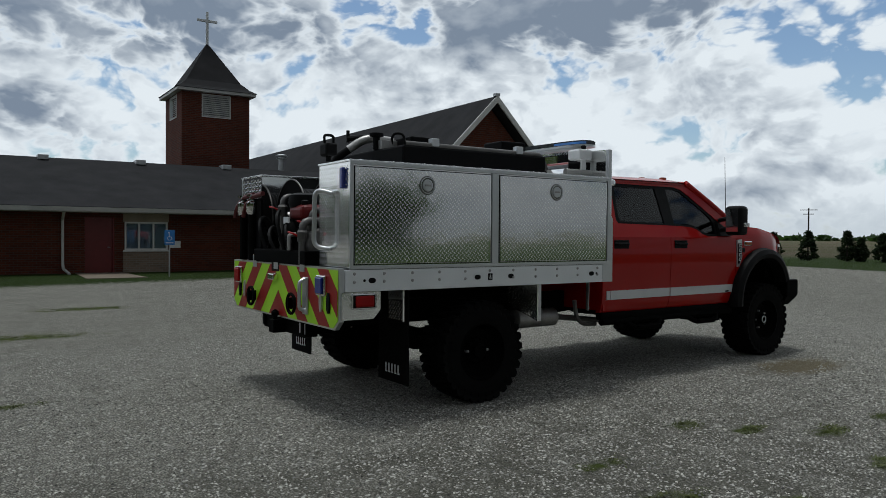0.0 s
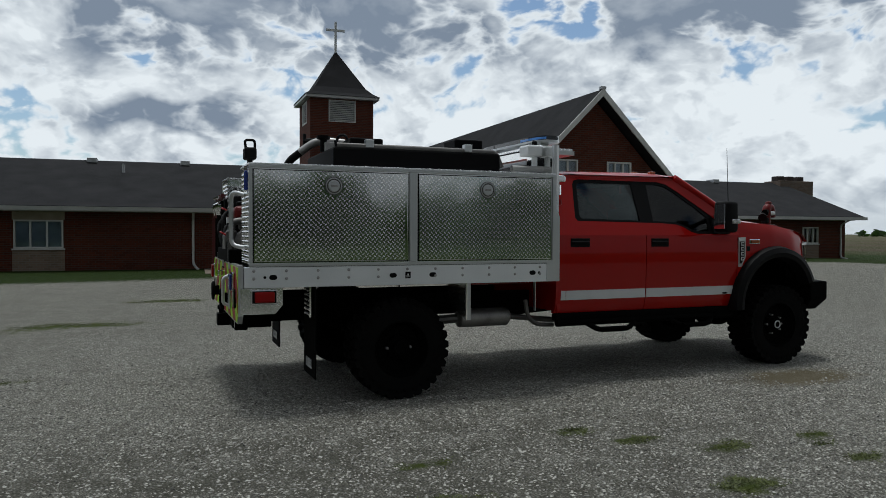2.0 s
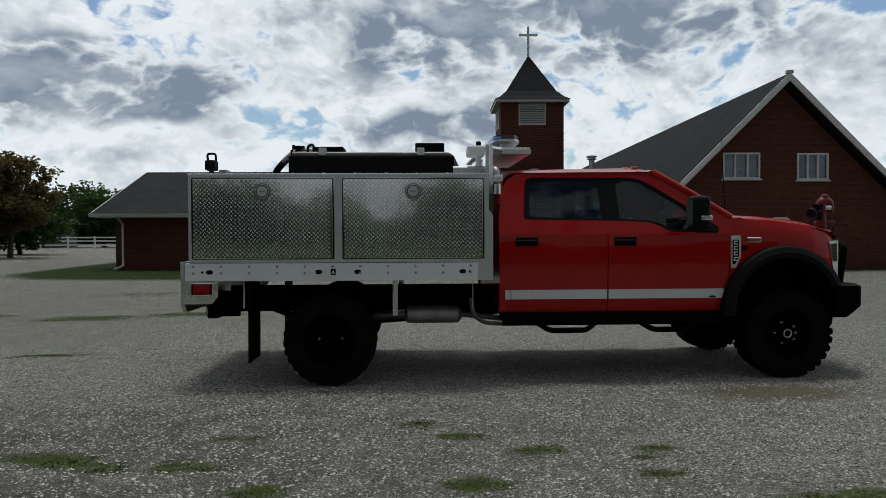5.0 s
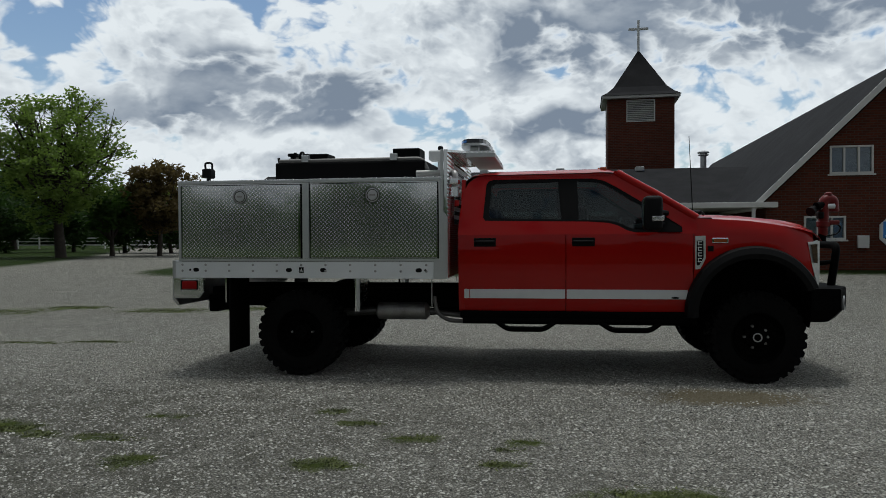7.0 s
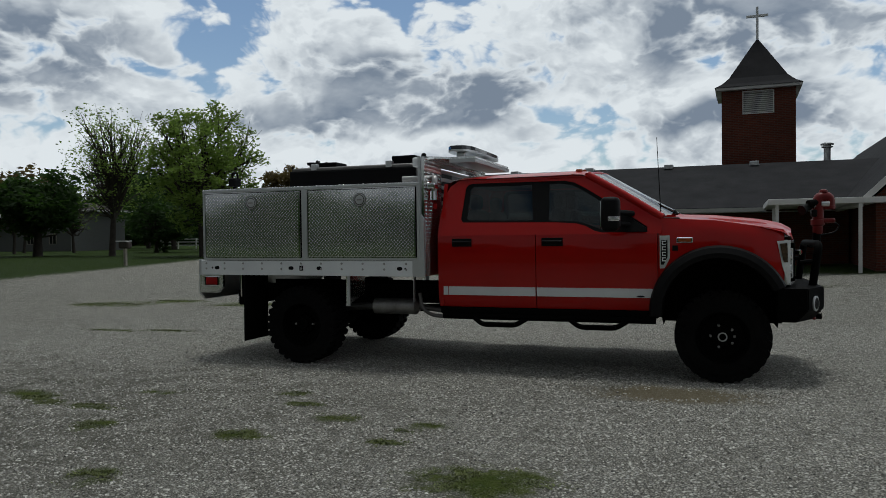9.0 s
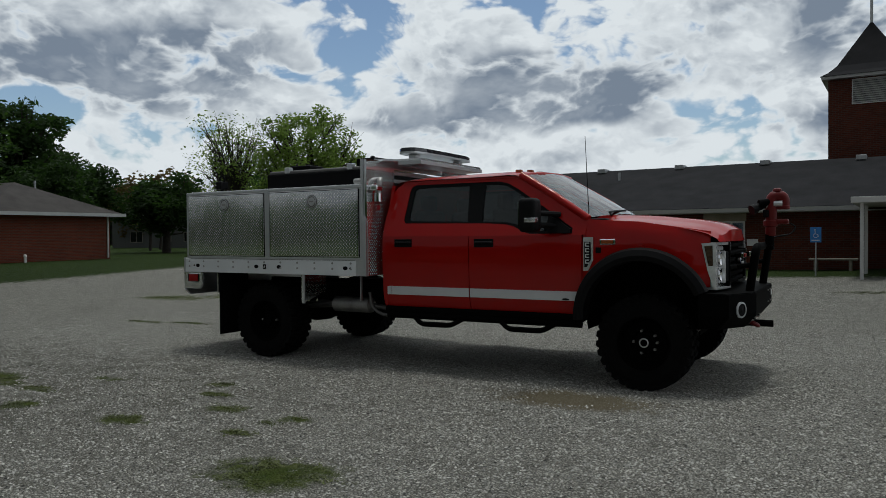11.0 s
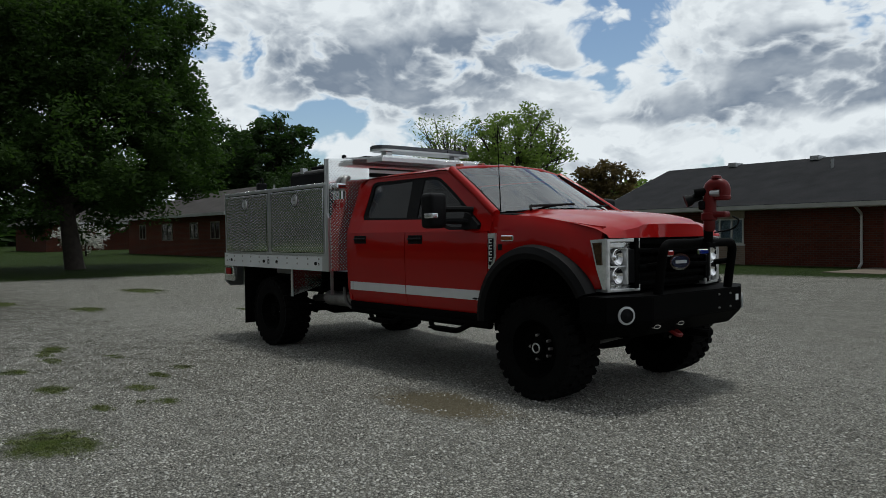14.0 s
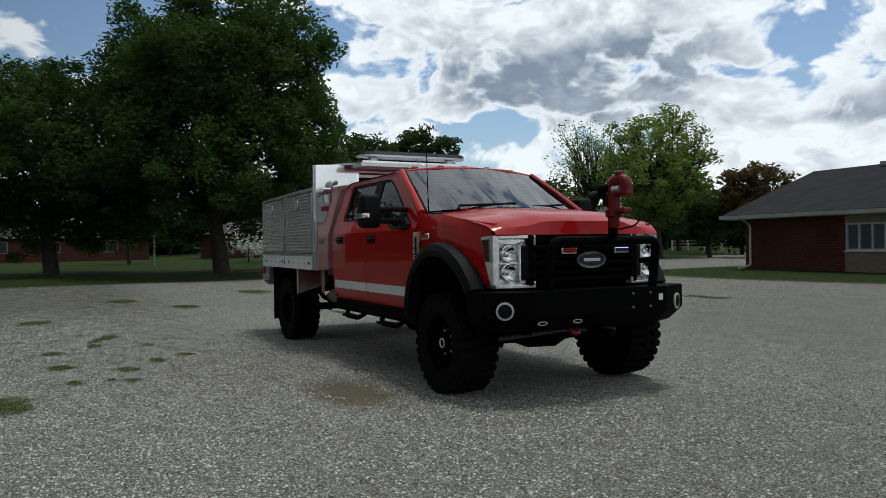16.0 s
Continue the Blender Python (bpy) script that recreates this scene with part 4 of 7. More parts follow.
for s in (-1, 1):
    for nm, x0, x1 in (("rear_door", 1.56, 2.672), ("front_door", 2.68, 3.94)):
        xs = np.linspace(x0, x1, 9)
        d = tp(nm, shell([[(x, s * half_width(z), z) for z in zs] for x in xs], 0.05, s), "red", smooth=True)
        hx = x0 + 0.165 if nm == "rear_door" else x0 + 0.06
        tp("handle_recess", B(hx, hx + 0.23, s * 1.062 - 0.004, s * 1.062 + 0.004, 1.375, 1.465, bevel=0.002), "black", parent=d)
        tp("door_handle", T(bent([(hx + 0.015, s * 1.063, 1.425), (hx + 0.03, s * 1.088, 1.425), (hx + 0.2, s * 1.088, 1.425), (hx + 0.215, s * 1.063, 1.425)], 0.02), 0.014, 8), "black", "black door handle", d)
        a, b = (x0 + 0.06, x0 + 0.113) if nm == "rear_door" else (x0 + 0.004, x1 - 0.05)
        tp("stripe", B(a, b, s * 1.052 - 0.004, s * 1.052 + 0.006, 0.835, 0.93), "stripe", "white reflective stripe", d)
        if nm == "rear_door":
            tp("stripe", B(x0 + 0.121, x1 - 0.004, s * 1.052 - 0.004, s * 1.052 + 0.006, 0.835, 0.93), "stripe", "white reflective stripe", d)
        else:
            tp("stripe_mark", prism(bmesh.new(), [(x1 - 0.17 + 0.04 * math.cos(t * math.pi / 6), 0.85 + 0.01 * math.sin(t * math.pi / 6)) for t in range(12)], "y", s * 1.058 - 0.003, s * 1.058 + 0.003), "black", parent=d)
    up_side = tp("cab_side", leaning(OUT, [HOLE], -0.05, 0.0, s), "red", "red upper cab side with pillars")
    tp("window_trim", leaning(HOLE, [PR, PF], -0.03, -0.008, s), "black", "black window surround")
    tp("side_window", leaning(PR, [], -0.022, -0.018, s), "glass", "tinted rear side window")
    tp("side_window", leaning(PF, [], -0.022, -0.018, s), "glass", "tinted front side window")
    xs = list(np.linspace(3.948, AX - AR, 3)) + list(np.linspace(AX - AR + 0.004, AX + AR - 0.03, 22)) + [5.08, 5.14]
    rows = []
    for x in xs:
        lo = max(0.70 if x < AX else 1.0, arch_z(x))
        hi = float(np.interp(x, [3.95, 4.5, 5.14], [1.658, 1.625, 1.525]))
        rows.append([(x, s * (fender_half(x) - 0.05 * ((k / 8) ** 4) - (0.012 if k == 0 else 0)), lo + (hi - lo) * k / 8) for k in range(9)])
    fender = tp("fender", shell(rows, 0.04, s), "red", smooth=True)
    fl = bmesh.new()
    prof = [(AR - 0.03, 1.0), (AR - 0.02, 1.15), (AR + 0.03, 1.165), (AR + 0.085, 1.14), (AR + 0.105, 1.075), (AR + 0.09, 1.0)]
    rows = []
    for i in range(33):
        a = radians(184 - i * 5.0)
        rows.append([fl.verts.new((AX + r * math.cos(a), s * y * (1 - 0.05 * max(0, math.cos(a)) ** 2), AZ + r * math.sin(a))) for r, y in prof])
    for a, b in zip(rows, rows[1:]):
        for k in range(len(prof)):
            fl.faces.new((a[k], a[(k + 1) % len(prof)], b[(k + 1) % len(prof)], b[k]))
    fl.faces.new(rows[0])
    fl.faces.new(rows[-1][::-1])
    tp("wheel_flare", fl, "black", "wide black wheel arch flare", smooth=True)
    ln = bmesh.new()
    rows = [[ln.verts.new((AX + (AR - 0.015) * math.cos(a), s * y, AZ + (AR - 0.015) * math.sin(a))) for y in (0.55, 1.02)] for a in [radians(-15 + i * 10) for i in range(22)]]
    for a, b in zip(rows, rows[1:]):
        ln.faces.new((a[0], a[1], b[1], b[0]))
    box(ln, AX - AR, AX + AR + 0.05, min(s * 0.5, s * 0.55), max(s * 0.5, s * 0.55), 0.55, 1.35)
    tp("wheel_liner", ln, "under")
    # fender badge, marker lamp and small square mark
    bd = grp("badge")
    tp("badge_plate", prism(bmesh.new(), [(3.962, 1.475), (4.06, 1.478), (4.062, 1.25), (4.01, 1.145), (3.962, 1.14)], "y", s * 1.064 - 0.006, s * 1.064 + 0.012), "bright", "chrome fender badge", bd)
    tp("badge_inset", prism(bmesh.new(), [(3.975, 1.43), (4.038, 1.43), (4.04, 1.26), (4.0, 1.18), (3.975, 1.18)], "y", s * 1.077 - 0.001, s * 1.077 + 0.004), "black", parent=bd)
    for i in range(4):
        z = 1.405 - i * 0.056
        q = bmesh.new()
        box(q, 3.985, 4.025, s * 1.082 - 0.001, s * 1.082 + 0.003, z - 0.022, z - 0.012)
        box(q, 3.985, 3.995, s * 1.082 - 0.001, s * 1.082 + 0.003, z - 0.012, z + 0.018)
        box(q, 3.995, 4.025, s * 1.082 - 0.001, s * 1.082 + 0.003, z + 0.008, z + 0.018)
        tp("badge_bar", q, "stripe", parent=bd)
    mk = grp("marker_lamp")
    tp("lamp_bezel", B(4.125, 4.285, s * 1.058 - 0.012, s * 1.058 + 0.012, 1.4, 1.458, bevel=0.011, seg=3), "chrome", parent=mk)
    tp("lamp_lens", B(4.145, 4.265, s * 1.072 - 0.006, s * 1.072 + 0.004, 1.412, 1.446, bevel=0.004), "lens_amber", "amber marker lens", mk)
    tp("square_mark", B(4.085, 4.14, s * 1.06 - 0.002, s * 1.06 + 0.003, 1.32, 1.375), "black", "small black square decal")
    # mirror
    mr = grp("mirror")
    mr.location.x = -0.065
    q = bmesh.new()
    box(q, 3.48, 3.66, min(s * 1.24, s * 1.45), max(s * 1.24, s * 1.45), 1.53, 1.87, bevel=0.045, seg=3)
    tp("mirror_housing", q, "black", "black towing mirror housing", mr, smooth=True)
    tp("mirror_glass", B(3.475, 3.481, min(s * 1.27, s * 1.42), max(s * 1.27, s * 1.42), 1.57, 1.83), "chrome", parent=mr)
    tp("mirror_lamp", B(3.55, 3.668, min(s * 1.37, s * 1.455), max(s * 1.37, s * 1.455), 1.625, 1.675, bevel=0.01), "lens_clear", "clear mirror lamp", mr)
    for z in (1.6, 1.72):
        tp("mirror_arm", T(bent([(3.58, s * 1.26, z), (3.64, s * 1.12, z), (3.76, s * 1.0, z - 0.01)], 0.06), 0.028, 8), "black", parent=mr)
    q = leaning([(3.66, 1.52), (3.66, 1.69), (3.74, 1.66), (3.89, 1.56), (3.89, 1.52)], [], -0.02, 0.03, s)
    tp("mirror_base", q, "black", parent=mr)
    # sill, side steps
    tp("sill", B(1.57, 3.95, s * 0.97 - 0.06, s * 0.97 + 0.03, 0.62, 0.7, bevel=0.02), "steel")
    st = grp("side_step", label="black tubular side step")
    tp("step_bar", T([(1.6, s * 1.0, 0.6), (3.92, s * 1.0, 0.6)], 0.04, 10), "steel", parent=st)
    for x0 in (1.95, 3.02):
        tp("step_hoop", T(bent([(x0, s * 1.0, 0.59), (x0 + 0.12, s * 1.07, 0.515), (x0 + 0.5, s * 1.07, 0.515), (x0 + 0.62, s * 1.0, 0.59)], 0.06), 0.028, 8), "steel", parent=st)
        tp("step_tread", B(x0 + 0.12, x0 + 0.5, s * 1.06 - 0.07, s * 1.06 + 0.03, 0.518, 0.54), "steel", parent=st)

# roof, screen, back of the cab
rows = []
for x in (1.6, 1.64, 1.7, 1.8, 2.0, 2.3, 2.6, 2.9, 3.05, 3.15, 3.25):
    e = float(np.interp(x, [1.6, 1.64, 1.7, 1.8, 2.9, 3.05, 3.15, 3.25], [2.02, 2.09, 2.125, 2.135, 2.145, 2.15, 2.145, 2.11]))
    c = float(np.interp(x, [1.6, 1.64, 1.7, 1.8, 2.2, 2.9, 3.05, 3.15, 3.25], [2.05, 2.13, 2.175, 2.2, 2.215, 2.225, 2.225, 2.215, 2.18]))
    rows.append([(x, y, e + (c - e) * (1 - abs(y / 0.872) ** 3.5)) for y in np.linspace(-0.872, 0.872, 17)])
bm = bmesh.new()
for off in (0, -0.03):
    vs = [[bm.verts.new((p[0], p[1], p[2] + off)) for p in r] for r in rows]
    for a, b in zip(vs, vs[1:]):
        for k in range(16):
            bm.faces.new((a[k], a[k + 1], b[k + 1], b[k]))
tp("roof", bm, "red", "red cab roof", smooth=True)
for y in (-0.62, -0.3, 0.0, 0.3, 0.62):
    q = bmesh.new()
    top = 2.147 + 0.075 * (1 - abs(y / 0.872) ** 3.5)
    box(q, 3.05, 3.12, y - 0.03, y + 0.03, top - 0.012, top + 0.024, bevel=0.01)
    tp("clearance_lamp", q, "lens_amber", "amber roof clearance lamp")
rows = []
for k in range(25):
    t = k / 24
    row = []
    for y in np.linspace(-0.965, 0.965, 41):
        hw = 0.955 - 0.12 * t
        row.append((3.97 - 0.76 * t + 0.19 * (1 - y * y) * (1 - 0.35 * t), y * hw, 1.675 + 0.475 * t + 0.045 * (1 - y * y)))
    rows.append(row)
bm = bmesh.new()
vs = [[bm.verts.new(p) for p in r] for r in rows]
for a, b in zip(vs, vs[1:]):
    for k in range(40):
        bm.faces.new((a[k], a[k + 1], b[k + 1], b[k]))
tp("windscreen", bm, "screen", "raked windscreen glass", smooth=True)
for s in (-1, 1):
    tp("pillar", T([(3.99, s * 0.985, 1.66), (3.6, s * 0.915, 1.91), (3.21, s * 0.845, 2.14)], 0.042, 10), "red", smooth=True)
    tp("screen_seal", T([(3.985, s * 0.935, 1.69), (3.62, s * 0.875, 1.93), (3.24, s * 0.808, 2.15)], 0.01, 8), "black", "black windscreen seal")
tp("header", T([(3.2, -0.84, 2.135), (3.29, -0.45, 2.175), (3.315, 0, 2.185), (3.29, 0.45, 2.175), (3.2, 0.84, 2.135)], 0.028, 8), "red")
tp("cowl", B(3.86, 4.16, -0.93, 0.93, 1.56, 1.665, bevel=0.02), "black")
for y0, y1 in ((-0.75, 0.05), (0.12, 0.78)):
    tp("wiper", T([(4.13, y0 + 0.1, 1.7), (4.1, y0 + 0.12, 1.735), (3.905 + 0.18 * (1 - y1 * y1), y1, 1.768)], [0.016, 0.013, 0.01], 6), "black", "black windscreen wiper")
tp("back_wall", prism(bmesh.new(), [(-1.04, 0.72), (1.04, 0.72), (1.04, 1.5), (0.87, 2.09), (-0.87, 2.09), (-1.04, 1.5)], "x", 1.58, 1.62), "red")
tp("antenna", T([(3.97, -0.9, 1.64), (3.965, -0.9, 1.75), (3.93, -0.9, 2.5)], [0.01, 0.005, 0.003], 6), "steel", "thin whip antenna")

# hood, nose
rows = []
for x in np.linspace(3.98, 5.2, 15):
    c = float(np.interp(x, [3.98, 4.5, 4.9, 5.1, 5.2], [1.705, 1.685, 1.64, 1.595, 1.535]))
    e = float(np.interp(x, [3.98, 4.5, 4.9, 5.1, 5.2], [1.65, 1.615, 1.57, 1.525, 1.465]))
    hw = float(np.interp(x, [3.98, 4.85, 5.05, 5.2], [1.0, 0.985, 0.955, 0.9]))
    row = []
    for y in np.linspace(-1, 1, 25):
        bulge = 0.022 * step(0.62, 0.5, abs(y))
        row.append((x + 0.06 * (1 - y * y) * step(4.6, 5.2, x), y * hw, e + (c - e) * (1 - abs(y) ** 3) + bulge - 0.012))
    rows.append(row)
bm = bmesh.new()
vs = [[bm.verts.new(p) for p in r] for r in rows]
lip = [bm.verts.new((p[0] + 0.02, p[1], 1.425)) for p in rows[-1]]
vs.append(lip)
for a, b in zip(vs, vs[1:]):
    for k in range(24):
        bm.faces.new((a[k], a[k + 1], b[k + 1], b[k]))
tp("hood", bm, "red", "red hood with a raised middle", smooth=True)
tp("nose_panel", B(4.9, 5.12, -0.88, 0.88, 0.98, 1.43), "under")
gr = grp("grille", label="black grille")
tp("grille_back", B(5.12, 5.2, -0.6, 0.6, 0.98, 1.43), "under", parent=gr)
for z in (1.03, 1.1, 1.17, 1.24, 1.31, 1.385):
    tp("grille_bar", B(5.2, 5.25 + (0.025 if z in (1.17, 1.31) else 0), -0.56, 0.56, z - 0.022, z + 0.022, bevel=0.012), "steel", parent=gr)
for y in (-0.57, 0.57):
    tp("grille_side", B(5.18, 5.27, y - 0.03, y + 0.03, 0.99, 1.425, bevel=0.012), "steel", parent=gr)
ov = grp("nose_badge")


def oval(bm, cy, cz, ry, rz, x0, x1, n=28):
    return prism(bm, [(cy + ry * math.cos(2 * math.pi * i / n), cz + rz * math.sin(2 * math.pi * i / n)) for i in range(n)], "x", x0, x1)


tp("badge_rim", oval(bmesh.new(), 0.045, 1.2, 0.165, 0.075, 5.26, 5.3), "chrome", "chrome oval rim", ov)
tp("badge_face", oval(bmesh.new(), 0.045, 1.2, 0.14, 0.055, 5.295, 5.306), "navy", "dark blue oval face", ov)
tp("badge_mark", B(5.306, 5.309, -0.045, 0.135, 1.186, 1.214), "stripe", parent=ov)


def sweep_x(bm):
    """Sets the front faces back towards the sides of the nose."""
    for v in bm.verts:
        v.co.x -= 0.22 * max(0, abs(v.co.y) - 0.55)
    return bm


for s in (-1, 1):
    hl = grp("headlight", label="chrome-framed headlight")
    q = bmesh.new()
    cells = [(0.862, 0.89, 0.97, 1.42), (0.53, 0.862, 1.392, 1.42), (0.53, 0.862, 0.97, 0.996), (0.53, 0.556, 1.337, 1.391), (0.53, 0.556, 0.997, 1.03), (0.664, 0.682, 1.03, 1.336)]
    for y0, y1, z0, z1 in cells:
        box(q, 5.1, 5.27, min(s * y0, s * y1), max(s * y0, s * y1), z0, z1, bevel=0.005)
    tp("headlight_frame", sweep_x(q), "bright", "C-shaped chrome frame", hl)
    q = bmesh.new()
    box(q, 5.1, 5.225, min(s * 0.556, s * 0.862), max(s * 0.556, s * 0.862), 0.997, 1.391)
    tp("headlight_bowl", sweep_x(q), "lens_clear", parent=hl)
    for z in (1.105, 1.262):
        tp("reflector", lathe(bmesh.new(), [(5.18, 0.076), (5.212, 0.074), (5.215, 0.068), (5.19, 0.05), (5.175, 0.02), (5.19, 0.012), (5.195, 0.0001)], 20, "x", (0, s * 0.768, z)), "chrome", "round chrome reflector", hl, smooth=True)
    for x1, z0, z1 in ((5.262, 1.176, 1.19), (5.255, 1.345, 1.38)):
        tp("reflector_bar", sweep_x(B(5.2, x1, min(s * 0.69, s * 0.85), max(s * 0.69, s * 0.85), z0, z1, bevel=0.003)), "bright", parent=hl)
    q = bmesh.new()
    box(q, 5.2, 5.27, min(s * 0.54, s * 0.66), max(s * 0.54, s * 0.66), 1.04, 1.33, bevel=0.01)
    tp("headlight_notch", sweep_x(q), "black", parent=hl)
    q = bmesh.new()
    prism(q, [(5.07, 1.41), (5.195, 1.42), (5.195, 1.0), (5.17, 0.99), (5.12, 1.16)], "y", s * 0.885 - 0.03, s * 0.885 + 0.03)
    for v in q.verts:
        v.co.y += s * 0.35 * (5.19 - v.co.x)
    tp("headlight_wing", q, "bright", parent=hl)
    q = bmesh.new()
    prism(q, [(5.095, 1.385), (5.165, 1.39), (5.17, 1.2), (5.13, 1.2)], "y", s * 0.922 - 0.008, s * 0.922 + 0.006)
    for v in q.verts:
        v.co.y += s * 0.35 * (5.19 - v.co.x)
    tp("side_marker", q, "smoke", "smoked side marker", hl)

# front bumper, guard, monitor
bp = grp("front_bumper", label="black steel front bumper")
plan = [(5.06, -1.1), (5.33, -1.1), (5.52, -0.72), (5.52, 0.72), (5.33, 1.1), (5.06, 1.1)]
q = bmesh.new()
lo = [q.verts.new((x - (0.1 if x > 5.1 else 0), y * 0.93, 0.615)) for x, y in plan]
md = [q.verts.new((x, y, 0.74)) for x, y in plan]
hi = [q.verts.new((x, y, 0.95)) for x, y in plan]
for a, b in ((lo, md), (md, hi)):
    for i in range(6):
        q.faces.new((a[i], a[(i + 1) % 6], b[(i + 1) % 6], b[i]))
q.faces.new(lo[::-1])
q.faces.new(hi)
bmesh.ops.bevel(q, geom=list(q.edges), offset=0.008, segments=2, affect="EDGES")
tp("bumper_shell", q, "steel", parent=bp)
for s in (-1, 1):
    n = Vector((0.38, s * 0.19, 0)).normalized()
    c = Vector((5.41, s * 0.94, 0.8))
    fg = bmesh.new()
    rows = []
    for r, h in ((0.056, -0.01), (0.073, -0.005), (0.075, 0.012), (0.058, 0.016), (0.05, 0.004), (0.02, 0.008), (0.001, 0.008)):
        rows.append([fg.verts.new(p + n * h) for p in ring(c, n, r, 24)])
    for a, b in zip(rows[:4], rows[1:4]):
        for i in range(24):
            fg.faces.new((a[i], a[(i + 1) % 24], b[(i + 1) % 24], b[i]))
    fog_lamp = tp("fog_ring", fg, "halo", "white halo ring", bp, smooth=True)
    fg = bmesh.new()
    rows = [[fg.verts.new(p + n * h) for p in ring(c, n, r, 20)] for r, h in ((0.06, 0.0), (0.058, 0.008), (0.022, 0.012), (0.001, 0.02))]
    for a, b in zip(rows, rows[1:]):
        for i in range(20):
            fg.faces.new((a[i], a[(i + 1) % 20], b[(i + 1) % 20], b[i]))
    tp("fog_lens", fg, "black", parent=bp, smooth=True)
for y in (-0.63, -0.27):
    ol = grp("oval_lamp", bp)
    tp("lamp_rim", oval(bmesh.new(), y, 0.69, 0.05, 0.018, 5.45, 5.497, 18), "chrome", "chrome rim", ol)
    tp("lamp_face", oval(bmesh.new(), y, 0.69, 0.036, 0.01, 5.49, 5.5, 18), "black", parent=ol)
tp("shackle", T(bent([(5.4, -0.31, 0.63), (5.49, -0.31, 0.585), (5.49, -0.24, 0.585), (5.4, -0.24, 0.63)], 0.04), 0.018, 8), "engine_red", "red tow shackle", bp)
tp("hitch_tube", T([(5.3, 0.02, 0.58), (5.6, 0.02, 0.58)], 0.035, 10), "steel", parent=bp)
tp("white_tag", B(5.5, 5.526, 0.62, 0.665, 0.83, 0.885), "white", parent=bp)
for y in (0.32, 0.52):
    for z in (0.78, 0.9):
        tp("bolt", lathe(bmesh.new(), [(5.515, 0.011), (5.53, 0.009)], 6, "x", (0, y, z)), "pipe", parent=bp)
bg_ = grp("brush_guard", label="black tubular brush guard")
tp("guard_hoop", T(bent([(5.44, -0.53, 0.94), (5.5, -0.53, 1.37), (5.5, 0.62, 1.37), (5.44, 0.62, 0.94)], 0.1), 0.04, 12), "steel", parent=bg_, smooth=True)
tp("guard_bar", T([(5.47, -0.53, 1.2), (5.33, -0.5, 1.18)], 0.025, 8), "steel", parent=bg_)
tp("guard_bar", T([(5.47, 0.62, 1.2), (5.33, 0.58, 1.18)], 0.025, 8), "steel", parent=bg_)
for y, m in ((-0.24, "lens_red"), (0.34, "lens_blue")):
    wl_ = grp("warning_lamp")
    tp("lamp_bezel", B(5.33, 5.36, y - 0.085, y + 0.085, 1.255, 1.31, bevel=0.012), "chrome", parent=wl_)
    tp("lamp_lens", B(5.358, 5.372, y - 0.06, y + 0.07, 1.266, 1.3, bevel=0.005), m, parent=wl_)
    tp("lamp_bracket", B(5.22, 5.335, y - 0.02, y + 0.02, 1.26, 1.3), "steel", parent=wl_)
mo = grp("monitor_nozzle", label="red bumper water monitor with a black nozzle")
NY = 0.07
tp("riser", T([(5.56, NY, 1.36), (5.56, NY, 1.49)], 0.042, 12), "steel", parent=mo)
tp("riser_clamp", B(5.46, 5.6, NY - 0.06, NY + 0.06, 1.33, 1.375, bevel=0.01), "steel", parent=mo)
tp("base_body", lathe(bmesh.new(), [(1.47, 0.04), (1.49, 0.05), (1.56, 0.05), (1.575, 0.07), (1.625, 0.07), (1.64, 0.052), (1.74, 0.048), (1.76, 0.035)], 18, "z", (5.57, NY, 0)), "engine_red", parent=mo, smooth=True)
tp("gear_case", B(5.55, 5.74, NY - 0.04, NY + 0.06, 1.59, 1.645, bevel=0.02), "engine_red", parent=mo)
tp("elbow", T(bent([(5.575, NY, 1.62), (5.575, NY, 1.88), (5.69, NY + 0.03, 1.88), (5.69, NY + 0.03, 1.77)], 0.058, 7), 0.056, 14), "engine_red", parent=mo, smooth=True)
tp("elbow_flange", lathe(bmesh.new(), [(1.74, 0.05), (1.75, 0.06), (1.775, 0.06), (1.785, 0.05)], 16, "z", (5.69, NY + 0.03, 0)), "engine_red", parent=mo, smooth=True)
tp("crank_cap", lathe(bmesh.new(), [(1.93, 0.045), (1.95, 0.04), (1.96, 0.02)], 12, "z", (5.63, NY + 0.015, 0)), "engine_red", parent=mo)
tp("crank_box", B(5.6, 5.67, NY - 0.02, NY + 0.05, 1.74, 1.81, bevel=0.015), "engine_red", parent=mo)
tp("silver_collar", T([(5.6, NY - 0.03, 1.8), (5.68, NY - 0.02, 1.8)], 0.03, 12), "alu", parent=mo)
tp("barrel", T([(5.56, NY - 0.02, 1.82), (5.47, NY - 0.07, 1.8)], [0.036, 0.044], 12), "steel", parent=mo, smooth=True)
tp("collar", T([(5.58, NY + 0.015, 1.79), (5.52, NY - 0.005, 1.785)], 0.05, 12), "pipe", parent=mo)
tp("nozzle", T([(5.53, NY, 1.8), (5.49, NY - 0.03, 1.785), (5.45, NY - 0.06, 1.76), (5.43, NY - 0.075, 1.75), (5.4, NY - 0.1, 1.735)], [0.04, 0.042, 0.036, 0.05, 0.054], 14), "black", "black fog nozzle", mo, smooth=True)
tp("valve_body", B(5.5, 5.56, NY - 0.07, NY + 0.02, 1.66, 1.74, bevel=0.015), "black", parent=mo)
tp("cable", T(bent([(5.74, NY + 0.08, 1.6), (5.8, NY + 0.1, 1.57), (5.76, NY + 0.08, 1.49), (5.6, NY + 0.03, 1.46)], 0.05), 0.008, 6), "black", parent=mo)

